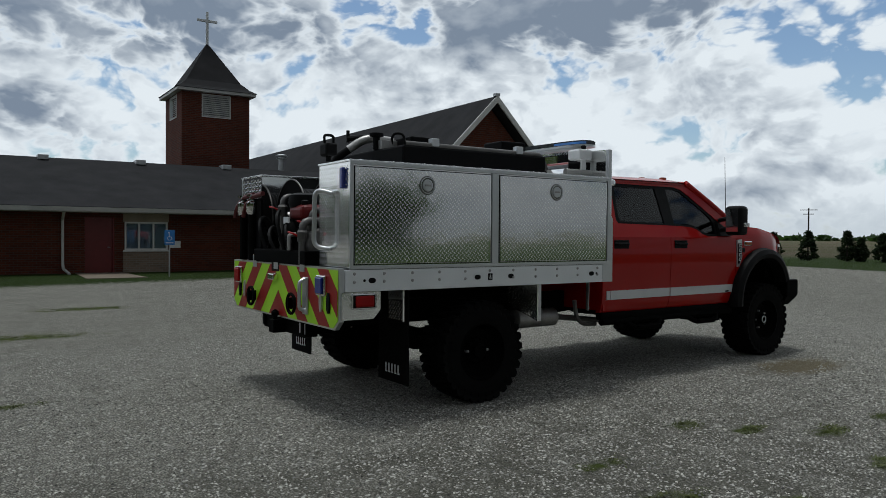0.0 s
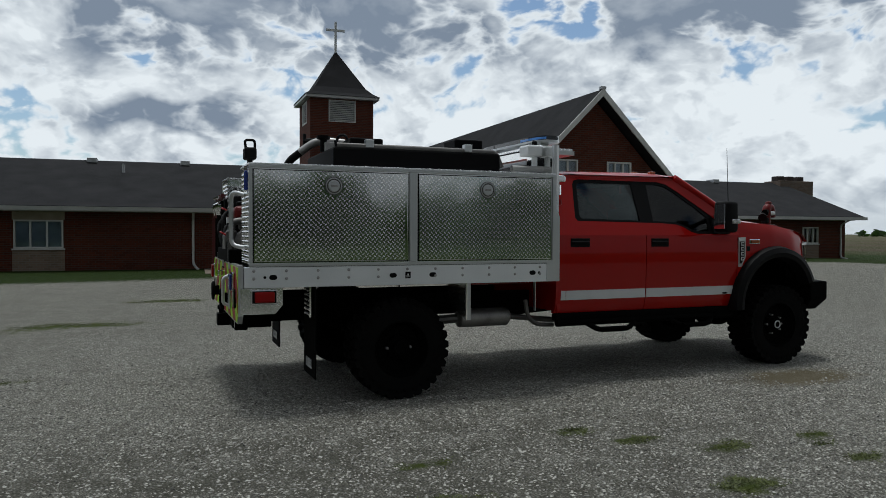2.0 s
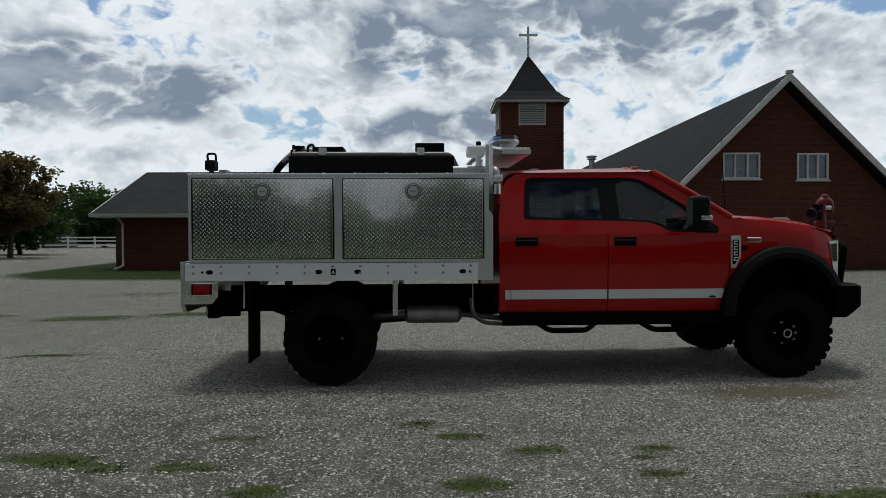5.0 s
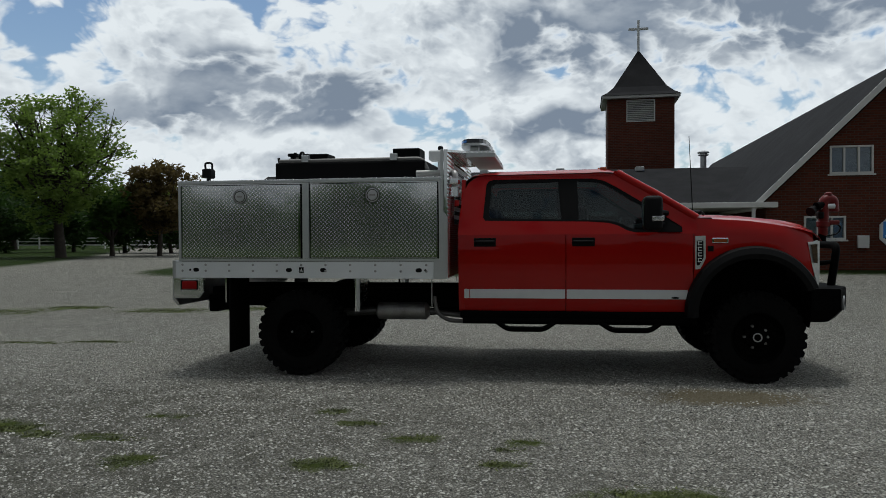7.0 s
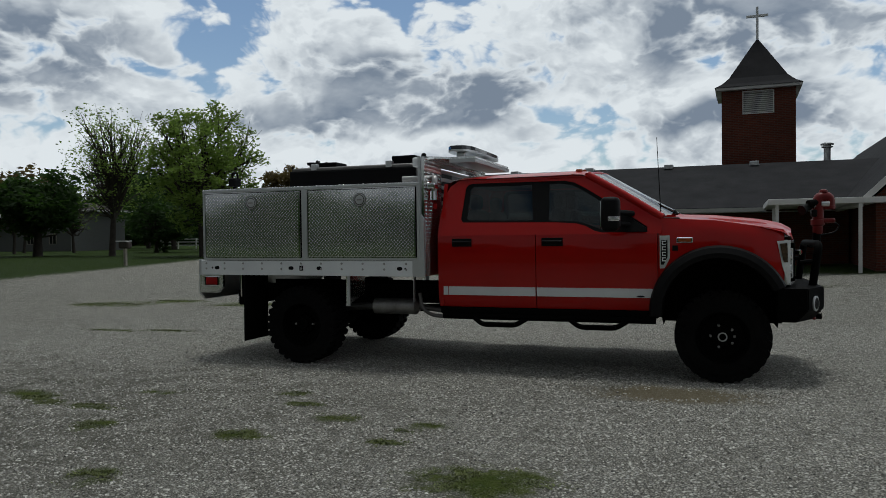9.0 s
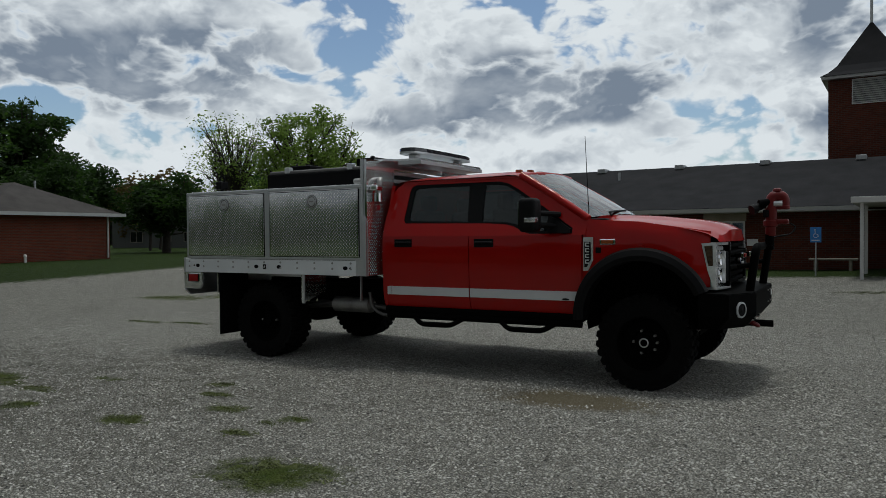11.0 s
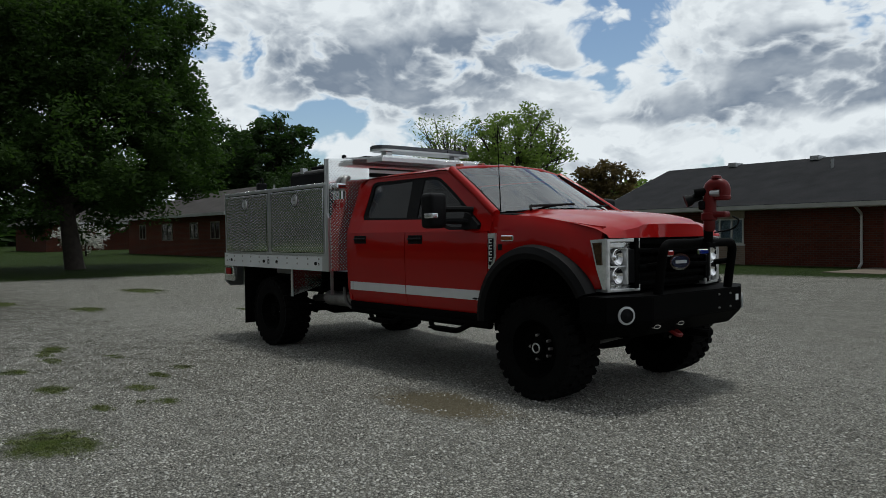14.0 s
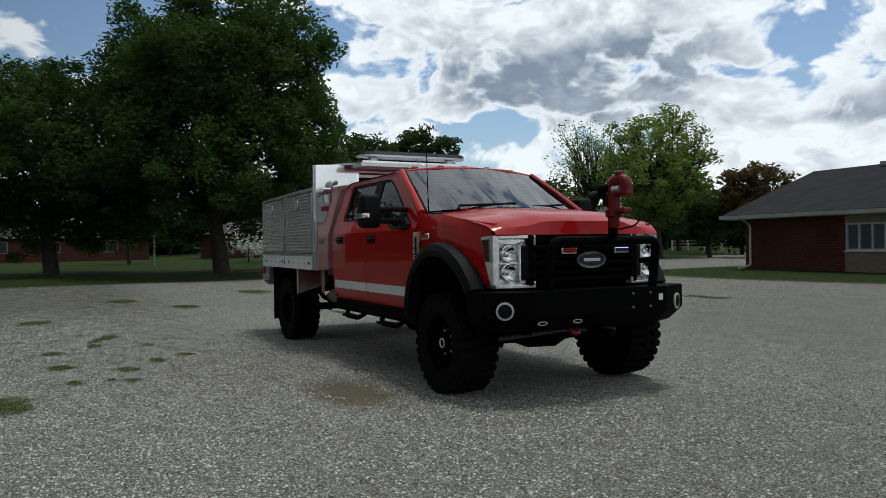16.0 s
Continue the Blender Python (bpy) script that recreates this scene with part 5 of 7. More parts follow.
# cab interior
for s in (-1, 1):
    for x0, nm in ((2.95, "front_seat"), (1.95, "rear_seat")):
        q = bmesh.new()
        box(q, x0 - 0.05, x0 + 0.5, s * 0.45 - 0.25, s * 0.45 + 0.25, 1.05, 1.25, bevel=0.05)
        box(q, x0 - 0.18, x0 - 0.02, s * 0.45 - 0.25, s * 0.45 + 0.25, 1.2, 1.8, bevel=0.05)
        box(q, x0 - 0.17, x0 - 0.06, s * 0.45 - 0.13, s * 0.45 + 0.13, 1.8, 1.98, bevel=0.04)
        tp(nm, q, "seat", "dark cloth seat")
tp("dashboard", B(3.5, 3.92, -0.93, 0.93, 1.25, 1.62, bevel=0.05), "seat")
bm = bmesh.new()
tube(bm, [Vector((3.3, 0.45, 1.52)) + Vector((0.08 * math.sin(a), 0.19 * math.cos(a), 0.17 * math.sin(a))) for a in [radians(i * 15) for i in range(25)]], 0.016, 6, caps=False)
tp("steering_wheel", bm, "seat", smooth=True)
tp("cab_floor", B(1.6, 4.0, -0.98, 0.98, 0.72, 0.8), "under")
tp("cab_lining", B(1.7, 3.1, -0.8, 0.8, 2.1, 2.12), "seat")

# wheels
def wheel(name, x, s, track):
    w = grp(name)
    w.matrix_basis = pose(x, s * track, 0.46, 0, 0, 0 if s < 0 else 180)
    t = bmesh.new()
    NS, rows = 120, []
    cross = [(-0.165, 0.25, 0), (-0.174, 0.31, 0), (-0.176, 0.37, 0), (-0.172, 0.41, 1), (-0.185, 0.455, 1), (-0.098, 0.46, 1), (-0.088, 0.462, 2), (-0.006, 0.463, 2), (0.006, 0.463, 3), (0.088, 0.462, 3), (0.098, 0.46, 4), (0.185, 0.455, 4), (0.172, 0.41, 4), (0.176, 0.37, 0), (0.174, 0.31, 0), (0.165, 0.25, 0)]
    for y, r, band in cross:
        row = []
        for i in range(NS):
            k = (i + (2 if band in (2, 4) else 0) + (1 if band == 3 else 0)) % 4
            block = band == 0 or k in (0, 1, 2) and not (k == 2 and band in (2, 3))
            rr = r if block else r - (0.03 if r > 0.44 else 0.015)
            a = 2 * math.pi * (i + 0.25 * ((i // 4) % 2)) / NS
            row.append(t.verts.new((rr * math.cos(a), y if block else y * 0.96, rr * math.sin(a))))
        rows.append(row)
    for a, b in zip(rows, rows[1:]):
        for i in range(NS):
            t.faces.new((a[i], a[(i + 1) % NS], b[(i + 1) % NS], b[i]))
    part("tyre", t, P["rubber"], w, "deep-lugged black off-road tyre")
    r = bmesh.new()
    lathe(r, [(-0.168, 0.262), (-0.172, 0.25), (-0.15, 0.24), (-0.1, 0.235), (-0.06, 0.2), (-0.05, 0.12), (-0.085, 0.1), (-0.09, 0.0001)], 32, caps=False)
    lathe(r, [(0.168, 0.262), (0.16, 0.24), (0.0, 0.235), (-0.05, 0.2)], 32, caps=False)
    part("rim", r, P["steel"], w, "black steel rim", smooth=True)
    part("hub", lathe(bmesh.new(), [(-0.09, 0.07), (-0.13, 0.066), (-0.135, 0.05), (-0.125, 0.045), (-0.125, 0.0001)], 20), P["steel"], w, "black hub cap", smooth=True)
    if x > 2:
        part("hub_ring", T([(0.04 * math.cos(a), -0.137, 0.04 * math.sin(a)) for a in [2 * math.pi * i / 20 for i in range(21)]], 0.007, 6), P["alu"], w, "bright locking-hub ring", smooth=True)
    for i in range(10):
        a = 2 * math.pi * i / 10
        part("lug_nut", lathe(bmesh.new(), [(-0.05, 0.016), (-0.095, 0.013), (-0.1, 0.006)], 6, "y", (0.112 * math.cos(a), 0, 0.112 * math.sin(a))), P["pipe" if i in (0, 5) or (x > 2 and i % 2) else "steel"], w)
    return w


RX = -0.16
for s in (-1, 1):
    wheel("front_wheel", 4.56, s, 0.94)
    wheel("rear_wheel", RX + 0.02, s, 1.01)

# chassis
for s in (-1, 1):
    tp("frame_rail", B(-1.45, 5.2, s * 0.43 - 0.04, s * 0.43 + 0.04, 0.68, 0.9), "under")
    for x in (RX, 4.56):
        q = bmesh.new()
        tube(q, [(x - 0.65, s * 0.52, 0.72), (x - 0.3, s * 0.52, 0.58), (x, s * 0.52, 0.54), (x + 0.3, s * 0.52, 0.58), (x + 0.65, s * 0.52, 0.72)], 0.035, 6)
        tp("spring", q, "under")
        tp("shock_absorber", T([(x + 0.2, s * 0.6, 0.42), (x + 0.32, s * 0.5, 0.85)], 0.04, 8), "under")
for x in (RX, 4.56):
    tp("axle", T([(x, -0.8, 0.46), (x, -0.3, 0.46), (x, -0.16, 0.46), (x, 0.16, 0.46), (x, 0.3, 0.46), (x, 0.8, 0.46)], [0.05, 0.055, 0.11, 0.12, 0.055, 0.05], 12), "under", smooth=True)
tp("drive_shaft", T([(RX + 0.1, 0, 0.5), (2.6, 0.05, 0.68)], 0.045, 10), "under")
tp("gearbox", B(2.4, 4.2, -0.3, 0.3, 0.55, 0.95, bevel=0.06), "under")
tp("fuel_tank", B(1.65, 2.9, 0.45, 0.9, 0.55, 0.8, bevel=0.05), "under")
tp("tie_rod", T([(4.9, -0.75, 0.5), (4.95, 0.0, 0.55), (4.95, 0.6, 0.52)], 0.022, 8), "exhaust")
tp("engine_sump", B(4.3, 5.0, -0.3, 0.3, 0.74, 0.98, bevel=0.05), "under")
tp("muffler", T([(0.6, -0.72, 0.66), (0.63, -0.72, 0.66), (1.16, -0.72, 0.66), (1.2, -0.72, 0.66)], [0.05, 0.095, 0.095, 0.05], 16), "muffler", "stained steel muffler", smooth=True)
tp("exhaust_pipe", T(bent([(0.1, -0.62, 0.62), (0.62, -0.72, 0.66)], 0.1), 0.045, 10), "exhaust")
tp("exhaust_pipe", T(bent([(1.18, -0.72, 0.66), (1.5, -0.7, 0.62), (1.95, -0.66, 0.57), (3.0, -0.6, 0.6)], 0.12), 0.03, 10), "exhaust")
tp("drain_pipe", T(bent([(1.28, -0.92, 0.84), (1.31, -0.92, 0.66), (1.42, -0.9, 0.58), (1.62, -0.9, 0.57)], 0.08), 0.022, 8), "exhaust")

# bed
def tread(parent, o, u, v, w, h, skip=None, pitch=0.042):
    """Raised lozenges of a tread plate in rows turned alternately, on a face with corner o and edges u and v."""
    o, u, v = np.array(o, float), np.array(u, float), np.array(v, float)
    n = np.cross(u, v)
    flat_ = [(-0.0148, 0), (-0.0065, -0.0052), (0.0065, -0.0052), (0.0148, 0), (0.0065, 0.0052), (-0.0065, 0.0052)]
    vs, fs = [], []
    for j in range(int((h - 0.02) / (pitch / 2)) + 1):
        b = 0.014 + j * pitch / 2
        turn = 0.7071 if j % 2 == 0 else -0.7071
        for i in range(int(w / pitch) + 1):
            a = 0.014 + (i + 0.5 * (j % 2)) * pitch
            if a > w - 0.012 or b > h - 0.012 or (skip and skip(a, b)):
                continue
            k = len(vs)
            for size, up in ((1.0, 0.0), (0.45, 0.0028)):
                for p, q in flat_:
                    vs.append(tuple(o + u * (a + size * (p * 0.7071 - q * turn)) + v * (b + size * (p * turn + q * 0.7071)) + n * up))
            fs += [(k + m, k + (m + 1) % 6, k + 6 + (m + 1) % 6, k + 6 + m) for m in range(6)]
            fs.append(tuple(range(k + 6, k + 12)))
    me_ = bpy.data.meshes.new("tread")
    me_.from_pydata(vs, [], fs)
    me_.materials.append(P["tread"])
    ob = new("tread", me_)
    ob.parent = parent
    return ob


tp("deck", B(-1.5, 1.42, -1.2, 1.2, 1.06, 1.21), "under")
for s in (-1, 1):
    rail = tp("side_rail", B(-1.54, 1.325, s * 1.235 - 0.028, s * 1.235 + 0.028, 1.047, 1.222, bevel=0.004), "rail", "satin aluminium bed rail")
    for i in range(11):
        for z in (1.19, 1.125):
            tp("rivet", lathe(bmesh.new(), [(s * 1.262, 0.014), (s * 1.27, 0.011), (s * 1.274, 0.004)], 10, "y", (-1.46 + i * 0.271, 0, z)), "pipe", parent=rail)
    for x in (-1.3, -0.24, 0.14, 1.17):
        tp("slot", prism(bmesh.new(), [(x + 0.026 * math.cos(a) + (0.008 if math.cos(a) > 0 else -0.008), 1.135 + 0.022 * math.sin(a)) for a in [2 * math.pi * i / 12 for i in range(12)]], "y", s * 1.2635 - 0.002, s * 1.2635 + 0.002), "black", parent=rail)
    for x in (-1.37, 1.24):
        tp("slot", prism(bmesh.new(), [(x + 0.012 * math.cos(a), 1.135 + 0.012 * math.sin(a)) for a in [2 * math.pi * i / 10 for i in range(10)]], "y", s * 1.2635 - 0.002, s * 1.2635 + 0.002), "black", parent=rail)
    tp("rail_label", B(-0.125, -0.075, s * 1.264 - 0.002, s * 1.264 + 0.002, 1.105, 1.165), "black", "small black label", rail)
    tp("label_mark", prism(bmesh.new(), [(-0.115, 1.115), (-0.1, 1.155), (-0.085, 1.115), (-0.1, 1.13)], "y", s * 1.267 - 0.001, s * 1.267 + 0.001), "white", parent=rail)
    # side boxes
    y0, y1 = (-1.25, -0.68) if s < 0 else (0.68, 1.25)
    bx = grp("side_box", label="tread-plate side box with two doors")
    q = bmesh.new()
    box(q, -1.495, 1.41, y0, y1, 1.225, 2.08)
    tp("box_body", q, "plate", parent=bx)
    tread(bx, (-1.495, y1, 1.235), (0, -1, 0), (0, 0, 1), 0.57, 0.83)
    q = bmesh.new()
    for z in (1.226, 2.06):
        box(q, -1.5, 1.415, s * 1.255 - 0.012, s * 1.255 + 0.008, z, z + 0.03, bevel=0.003)
    for x in (-1.5, -0.085, 1.385):
        box(q, x, x + (0.075 if x == -0.085 else 0.03), s * 1.255 - 0.012, s * 1.255 + 0.006, 1.257, 2.059, bevel=0.002)
    tp("box_trim", q, "alu", "plain aluminium edge trim", bx)
    q = bmesh.new()
    box(q, -1.505, 1.42, min(y0, y1) - 0.015, max(y0, y1) + 0.015, 2.081, 2.1, bevel=0.004)
    tp("box_lid", q, "diamond", parent=bx)
    for x0, x1 in ((-1.465, -0.1), (-0.002, 1.372)):
        tp("door_seal", B(x0 - 0.006, x1 + 0.006, s * 1.251 - 0.004, s * 1.251 + 0.004, 1.262, 2.05), "black", parent=bx)
        leaf = tp("box_door", B(x0 + 0.004, x1 - 0.004, s * 1.262 - 0.01, s * 1.262 + 0.01, 1.268, 2.042, bevel=0.005), "plate", "bright tread-plate door", bx)
        cx, cz = (x0 + x1) / 2, 1.92
        f = s * 1.273
        off_latch = (lambda a, b, w_=x1 - x0 - 0.018: math.hypot(a - 0.5 * w_, b - 0.647) < 0.09)
        tread(leaf, (x0 + 0.009 if s < 0 else x1 - 0.009, s * 1.272, 1.273), (-s, 0, 0), (0, 0, 1), x1 - x0 - 0.018, 0.764, off_latch)
        tp("latch_base", lathe(bmesh.new(), [(f, 0.08), (f + s * 0.004, 0.078), (f + s * 0.004, 0.0001)], 28, "y", (cx, 0, cz)), "exhaust", parent=bx)
        tp("latch_ring", lathe(bmesh.new(), [(f + s * 0.004, 0.072), (f + s * 0.011, 0.07), (f + s * 0.012, 0.065), (f + s * 0.004, 0.062)], 28, "y", (cx, 0, cz), caps=False), "alu", "round metal paddle latch", bx, smooth=True)
        tp("latch_disc", lathe(bmesh.new(), [(f + s * 0.004, 0.052), (f + s * 0.01, 0.05), (f + s * 0.012, 0.04), (f + s * 0.008, 0.036), (f + s * 0.008, 0.0001)], 28, "y", (cx, 0, cz)), "alu", parent=bx, smooth=True)
        tp("latch_paddle", B(cx - 0.03, cx + 0.03, f + s * 0.011 - 0.003, f + s * 0.011 + 0.003, cz - 0.008, cz + 0.008, bevel=0.002), "pipe", parent=bx)
    for i in range(10):
        tp("rivet", lathe(bmesh.new(), [(2.1, 0.009), (2.106, 0.005)], 8, "z", (-1.4 + i * 0.303, s * 1.245, 0)), "alu", parent=bx)
    # rear edge: lamp, grab tube
    if s < 0:
        tp("corner_lamp", B(-1.525, -1.495, s * 1.14 - 0.028, s * 1.14 + 0.028, 1.87, 2.04, bevel=0.01), "lens_blue", "red and blue corner lamp", bx)
    if s < 0:
        tp("grab_tube", T(bent([(-1.49, s * 0.92, 1.84), (-1.6, s * 0.82, 1.88), (-1.6, s * 0.8, 1.4), (-1.49, s * 0.88, 1.38)], 0.08), 0.02, 10), "alu", parent=bx, smooth=True)
    # front post
    tp("corner_post", prism(bmesh.new(), [(1.325, 1.047), (1.47, 1.047), (1.47, 1.68), (1.43, 1.74), (1.43, 2.38), (1.4, 2.38), (1.4, 1.262), (1.325, 1.23)], "y", s * 1.24 - 0.02, s * 1.24 + 0.02), "alu", "plain aluminium corner post")
    # tail lamp plate
    tl = grp("tail_lamp")
    tl.location.x = -0.025
    tp("lamp_plate", prism(bmesh.new(), [(-1.545, 0.825), (-1.26, 0.825), (-1.195, 0.9), (-1.195, 1.045), (-1.545, 1.045)], "y", s * 1.24 - 0.022, s * 1.24 + 0.018), "diamond", "tread-plate lamp bracket", tl)
    tp("lamp_bezel", B(-1.465, -1.235, s * 1.262 - 0.008, s * 1.262 + 0.012, 0.905, 1.045 - 0.01, bevel=0.018), "chrome", parent=tl)
    tp("lamp_gasket", B(-1.45, -1.25, s * 1.274 - 0.004, s * 1.274 + 0.003, 0.918, 1.022, bevel=0.003), "black", parent=tl)
    tp("lamp_lens", B(-1.43, -1.265, s * 1.28 - 0.01, s * 1.28 + 0.008, 0.925, 1.015, bevel=0.012), "lens_red", "dark red tail lens", tl)
    # brackets and flaps round the rear wheel
    tp("arch_bracket", B(-0.985, -0.97, s * 1.1 - 0.12, s * 1.1 + 0.12, 0.78, 1.046), "plate", "small tread-plate bracket")
    tread(truck, (-0.985, s * 1.1 + 0.12, 0.785), (0, -1, 0), (0, 0, 1), 0.24, 0.255)
    tp("arch_bracket", prism(bmesh.new(), [(s * 1.24, 1.046), (s * 0.8, 1.046), (s * 0.8, 0.82), (s * 1.24, 0.7)], "x", 0.48, 0.5), "diamond", "small tread-plate bracket")
    tp("bracket_edge", B(0.495, 0.53, s * 1.235 - 0.006, s * 1.235 + 0.006, 0.7, 1.046), "alu")
    tp("hanger", B(1.28, 1.286, s * 1.1 - 0.02, s * 1.1 + 0.02, 0.75, 1.046), "alu")
    fp = grp("mud_flap")
    q = bmesh.new()
    prism(q, [(-0.938, 1.05), (-0.938, 0.6), (-0.94, 0.235), (-0.928, 0.235), (-0.926, 0.6), (-0.926, 1.05)], "y", s * 0.98 - 0.25, s * 0.98 + 0.25)
    tp("flap_sheet", q, "rubber", "black rubber mud flap", fp)
    for i in range(5):
        y = s * 0.98 + (i - 2) * 0.052
        q = bmesh.new()
        box(q, -0.9485, -0.943, y - 0.006, y + 0.006, 0.31, 0.39)
        box(q, -0.9485, -0.943, y - 0.02, y - 0.006, 0.31, 0.322)
        tp("flap_mark", q, "white", parent=fp)

# headboard and light bar
hb = grp("headboard", label="tread-plate headboard behind the cab")
q = wall_with_holes([(-1.24, 1.05), (1.24, 1.05), (1.24, 2.38), (0.72, 2.405), (-0.72, 2.405), (-1.24, 2.38)], [[(-0.66, 1.62), (0.66, 1.62), (0.66, 2.3), (-0.66, 2.3)]], 0.0, 0.035)
q.transform(Matrix.Translation((1.435, 0, 0)) @ Matrix(((0, 1, 0, 0), (1, 0, 0, 0), (0, 0, 1, 0), (0, 0, 0, 1))))
tp("headboard_sheet", q, "plate", parent=hb)
tread(hb, (1.47, -1.235, 1.06), (0, 1, 0), (0, 0, 1), 2.47, 1.32, lambda a, b: abs(a - 1.235) < 0.68 and 0.54 < b < 1.26)
for i in range(7):
    z = 1.68 + i * 0.093
    tp("slat", B(1.44, 1.465, -0.66, 0.66, z, z + 0.042, bevel=0.004), "alu", parent=hb)
tp("light_shelf", prism(bmesh.new(), [(1.4, -0.98), (1.62, -0.78), (1.92, -0.78), (1.92, 0.78), (1.62, 0.78), (1.4, 0.98)], "z", 2.385, 2.41), "diamond", "tread-plate shelf above the cab roof", hb)
tp("shelf_lip", prism(bmesh.new(), [(1.62, -0.8), (1.93, -0.8), (1.93, 0.8), (1.62, 0.8)], "z", 2.34, 2.384), "alu", parent=hb)
lb = grp("light_bar", label="long flat warning light bar")
for y in (-0.55, 0.55):
    tp("bar_foot", B(1.64, 1.74, y - 0.05, y + 0.05, 2.41, 2.478, bevel=0.01), "alu", parent=lb)
q = bmesh.new()
n = 20
pl = []
for i in range(n):
    a = 2 * math.pi * i / n
    pl.append((1.69 + 0.16 * (abs(math.cos(a)) ** 0.7) * (1 if math.cos(a) > 0 else -1), 0.76 * (abs(math.sin(a)) ** 0.35) * (1 if math.sin(a) > 0 else -1)))
prism(q, pl, "z", 2.478, 2.5)
tp("bar_base", q, "alu", parent=lb, smooth=True)
for k, (ya, yb, m) in enumerate(((-0.75, -0.3, "lens_smoke"), (-0.29, 0.29, "lens_smoke"), (0.3, 0.75, "lens_smoke"))):
    q = bmesh.new()
    prism(q, [(x * 0.985 + 0.025, min(max(y, ya), yb)) for x, y in pl], "z", 2.501, 2.536)
    bmesh.ops.remove_doubles(q, verts=q.verts, dist=0.0005)
    tp("bar_lens", q, m, parent=lb)
lit = [(x * 0.985 + 0.023, min(max(y, -0.755), -0.34)) for x, y in pl if x < 1.66]
q = prism(bmesh.new(), lit, "z", 2.506, 2.53)
bmesh.ops.remove_doubles(q, verts=q.verts, dist=0.0005)
tp("lit_module", q, "lens_blue_lit", "glowing pale blue lamp module", lb)
q = bmesh.new()
prism(q, [(1.69 + (x - 1.69) * 0.93, y * 0.98) for x, y in pl], "z", 2.537, 2.546)
tp("bar_cap", q, "lens_smoke", parent=lb)

# floodlight and fittings by the headboard
fl_ = grp("floodlight")
tp("flood_housing", B(1.24, 1.42, -1.02, -0.84, 2.29, 2.4, bevel=0.02), "white", "white floodlight housing", fl_)
tp("flood_stem", T([(1.36, -0.95, 2.1), (1.36, -0.95, 2.3)], 0.03, 10), "white", parent=fl_)
tp("flood_knob", lathe(bmesh.new(), [(2.4, 0.03), (2.44, 0.028), (2.45, 0.012)], 12, "z", (1.36, -0.95, 0)), "black", parent=fl_)
vp = grp("valve_pipes")
tp("valve_pipe", T(bent([(1.1, -0.95, 2.16), (1.5, -0.98, 2.16), (1.53, -1.06, 2.15), (1.53, -1.1, 1.98)], 0.05), 0.034, 10), "pipe", parent=vp, smooth=True)
tp("valve_cap", T([(1.53, -1.1, 2.0), (1.53, -1.1, 1.9)], 0.045, 12), "chrome", parent=vp)
tp("valve_body", B(1.48, 1.58, -1.2, -1.06, 2.02, 2.09, bevel=0.02), "chrome", parent=vp)
tp("drain_cap", T([(1.55, -1.12, 1.86), (1.55, -1.12, 1.8)], 0.025, 8), "lens_red", parent=vp)

# water tank and its fittings
tk = grp("water_tank", label="black poly water tank")
tp("tank_body", B(-0.64, 1.12, -0.64, 0.64, 1.22, 2.34, bevel=0.02), "poly", parent=tk)
tp("tank_lid_box", B(0.7, 1.02, -0.42, -0.1, 2.34, 2.5, bevel=0.015), "poly", parent=tk)
tp("tank_lid_box", B(-0.42, -0.08, -0.42, -0.12, 2.34, 2.46, bevel=0.015), "poly", parent=tk)
tp("tank_pipe", T(bent([(-0.6, -0.6, 2.352), (1.08, -0.6, 2.352), (1.15, -0.6, 2.2)], 0.06), 0.03, 10), "exhaust", parent=tk, smooth=True)
for x in (-0.28, 0.76):
    tp("tank_tab", B(x - 0.04, x + 0.04, -0.645, -0.57, 2.345, 2.42, bevel=0.005), "alu", parent=tk)
tp("suction_hose", T(bent([(-0.97, 0.22, 2.1), (-0.93, 0.2, 2.25), (-0.8, 0.1, 2.36)], 0.1), 0.04, 12), "black", "dark suction hose", tk, smooth=True)
tp("hose_elbow", T(bent([(-0.82, 0.11, 2.345), (-0.66, 0.04, 2.47), (-0.38, 0.0, 2.45)], 0.12), 0.042, 12), "pipe", parent=tk, smooth=True)
tp("elbow_valve", T(bent([(-0.74, 0.28, 2.48), (-0.5, 0.1, 2.5), (-0.42, 0.02, 2.44)], 0.08), 0.03, 8), "black", parent=tk, smooth=True)
tp("valve_tee", T([(-0.74, 0.28, 2.44), (-0.74, 0.28, 2.56)], 0.018, 8), "black", parent=tk)
tp("hose_box", B(-0.62, -0.44, -0.2, -0.02, 2.34, 2.43, bevel=0.006), "pipe", parent=tk)
tp("rear_spike", T([(-0.6, -0.6, 2.32), (-0.61, -0.6, 2.4)], 0.016, 6), "black", parent=tk)
tp("cable_loop", T(bent([(-0.4, -0.3, 2.33), (-0.42, -0.28, 2.5), (-0.5, -0.2, 2.5), (-0.5, -0.18, 2.33)], 0.06), 0.014, 8), "black", parent=tk, smooth=True)
tp("tank_fill", lathe(bmesh.new(), [(2.34, 0.035), (2.46, 0.035), (2.47, 0.07), (2.5, 0.07)], 12, "z", (-0.62, -0.1, 0)), "poly", parent=tk)
sl = grp("scene_lamp")
sl.location = (-0.07, 0.2, 0.03)
tp("lamp_case", B(-1.41, -1.3, -0.98, -0.84, 2.14, 2.25, bevel=0.02), "black", "small black work lamp", sl)
tp("lamp_loop", T(bent([(-1.39, -0.91, 2.24), (-1.4, -0.91, 2.32), (-1.31, -0.91, 2.32), (-1.31, -0.91, 2.24)], 0.03), 0.012, 8), "black", parent=sl)
tp("lamp_stalk", T([(-1.355, -0.91, 2.095), (-1.355, -0.91, 2.15)], 0.025, 8), "black", parent=sl)

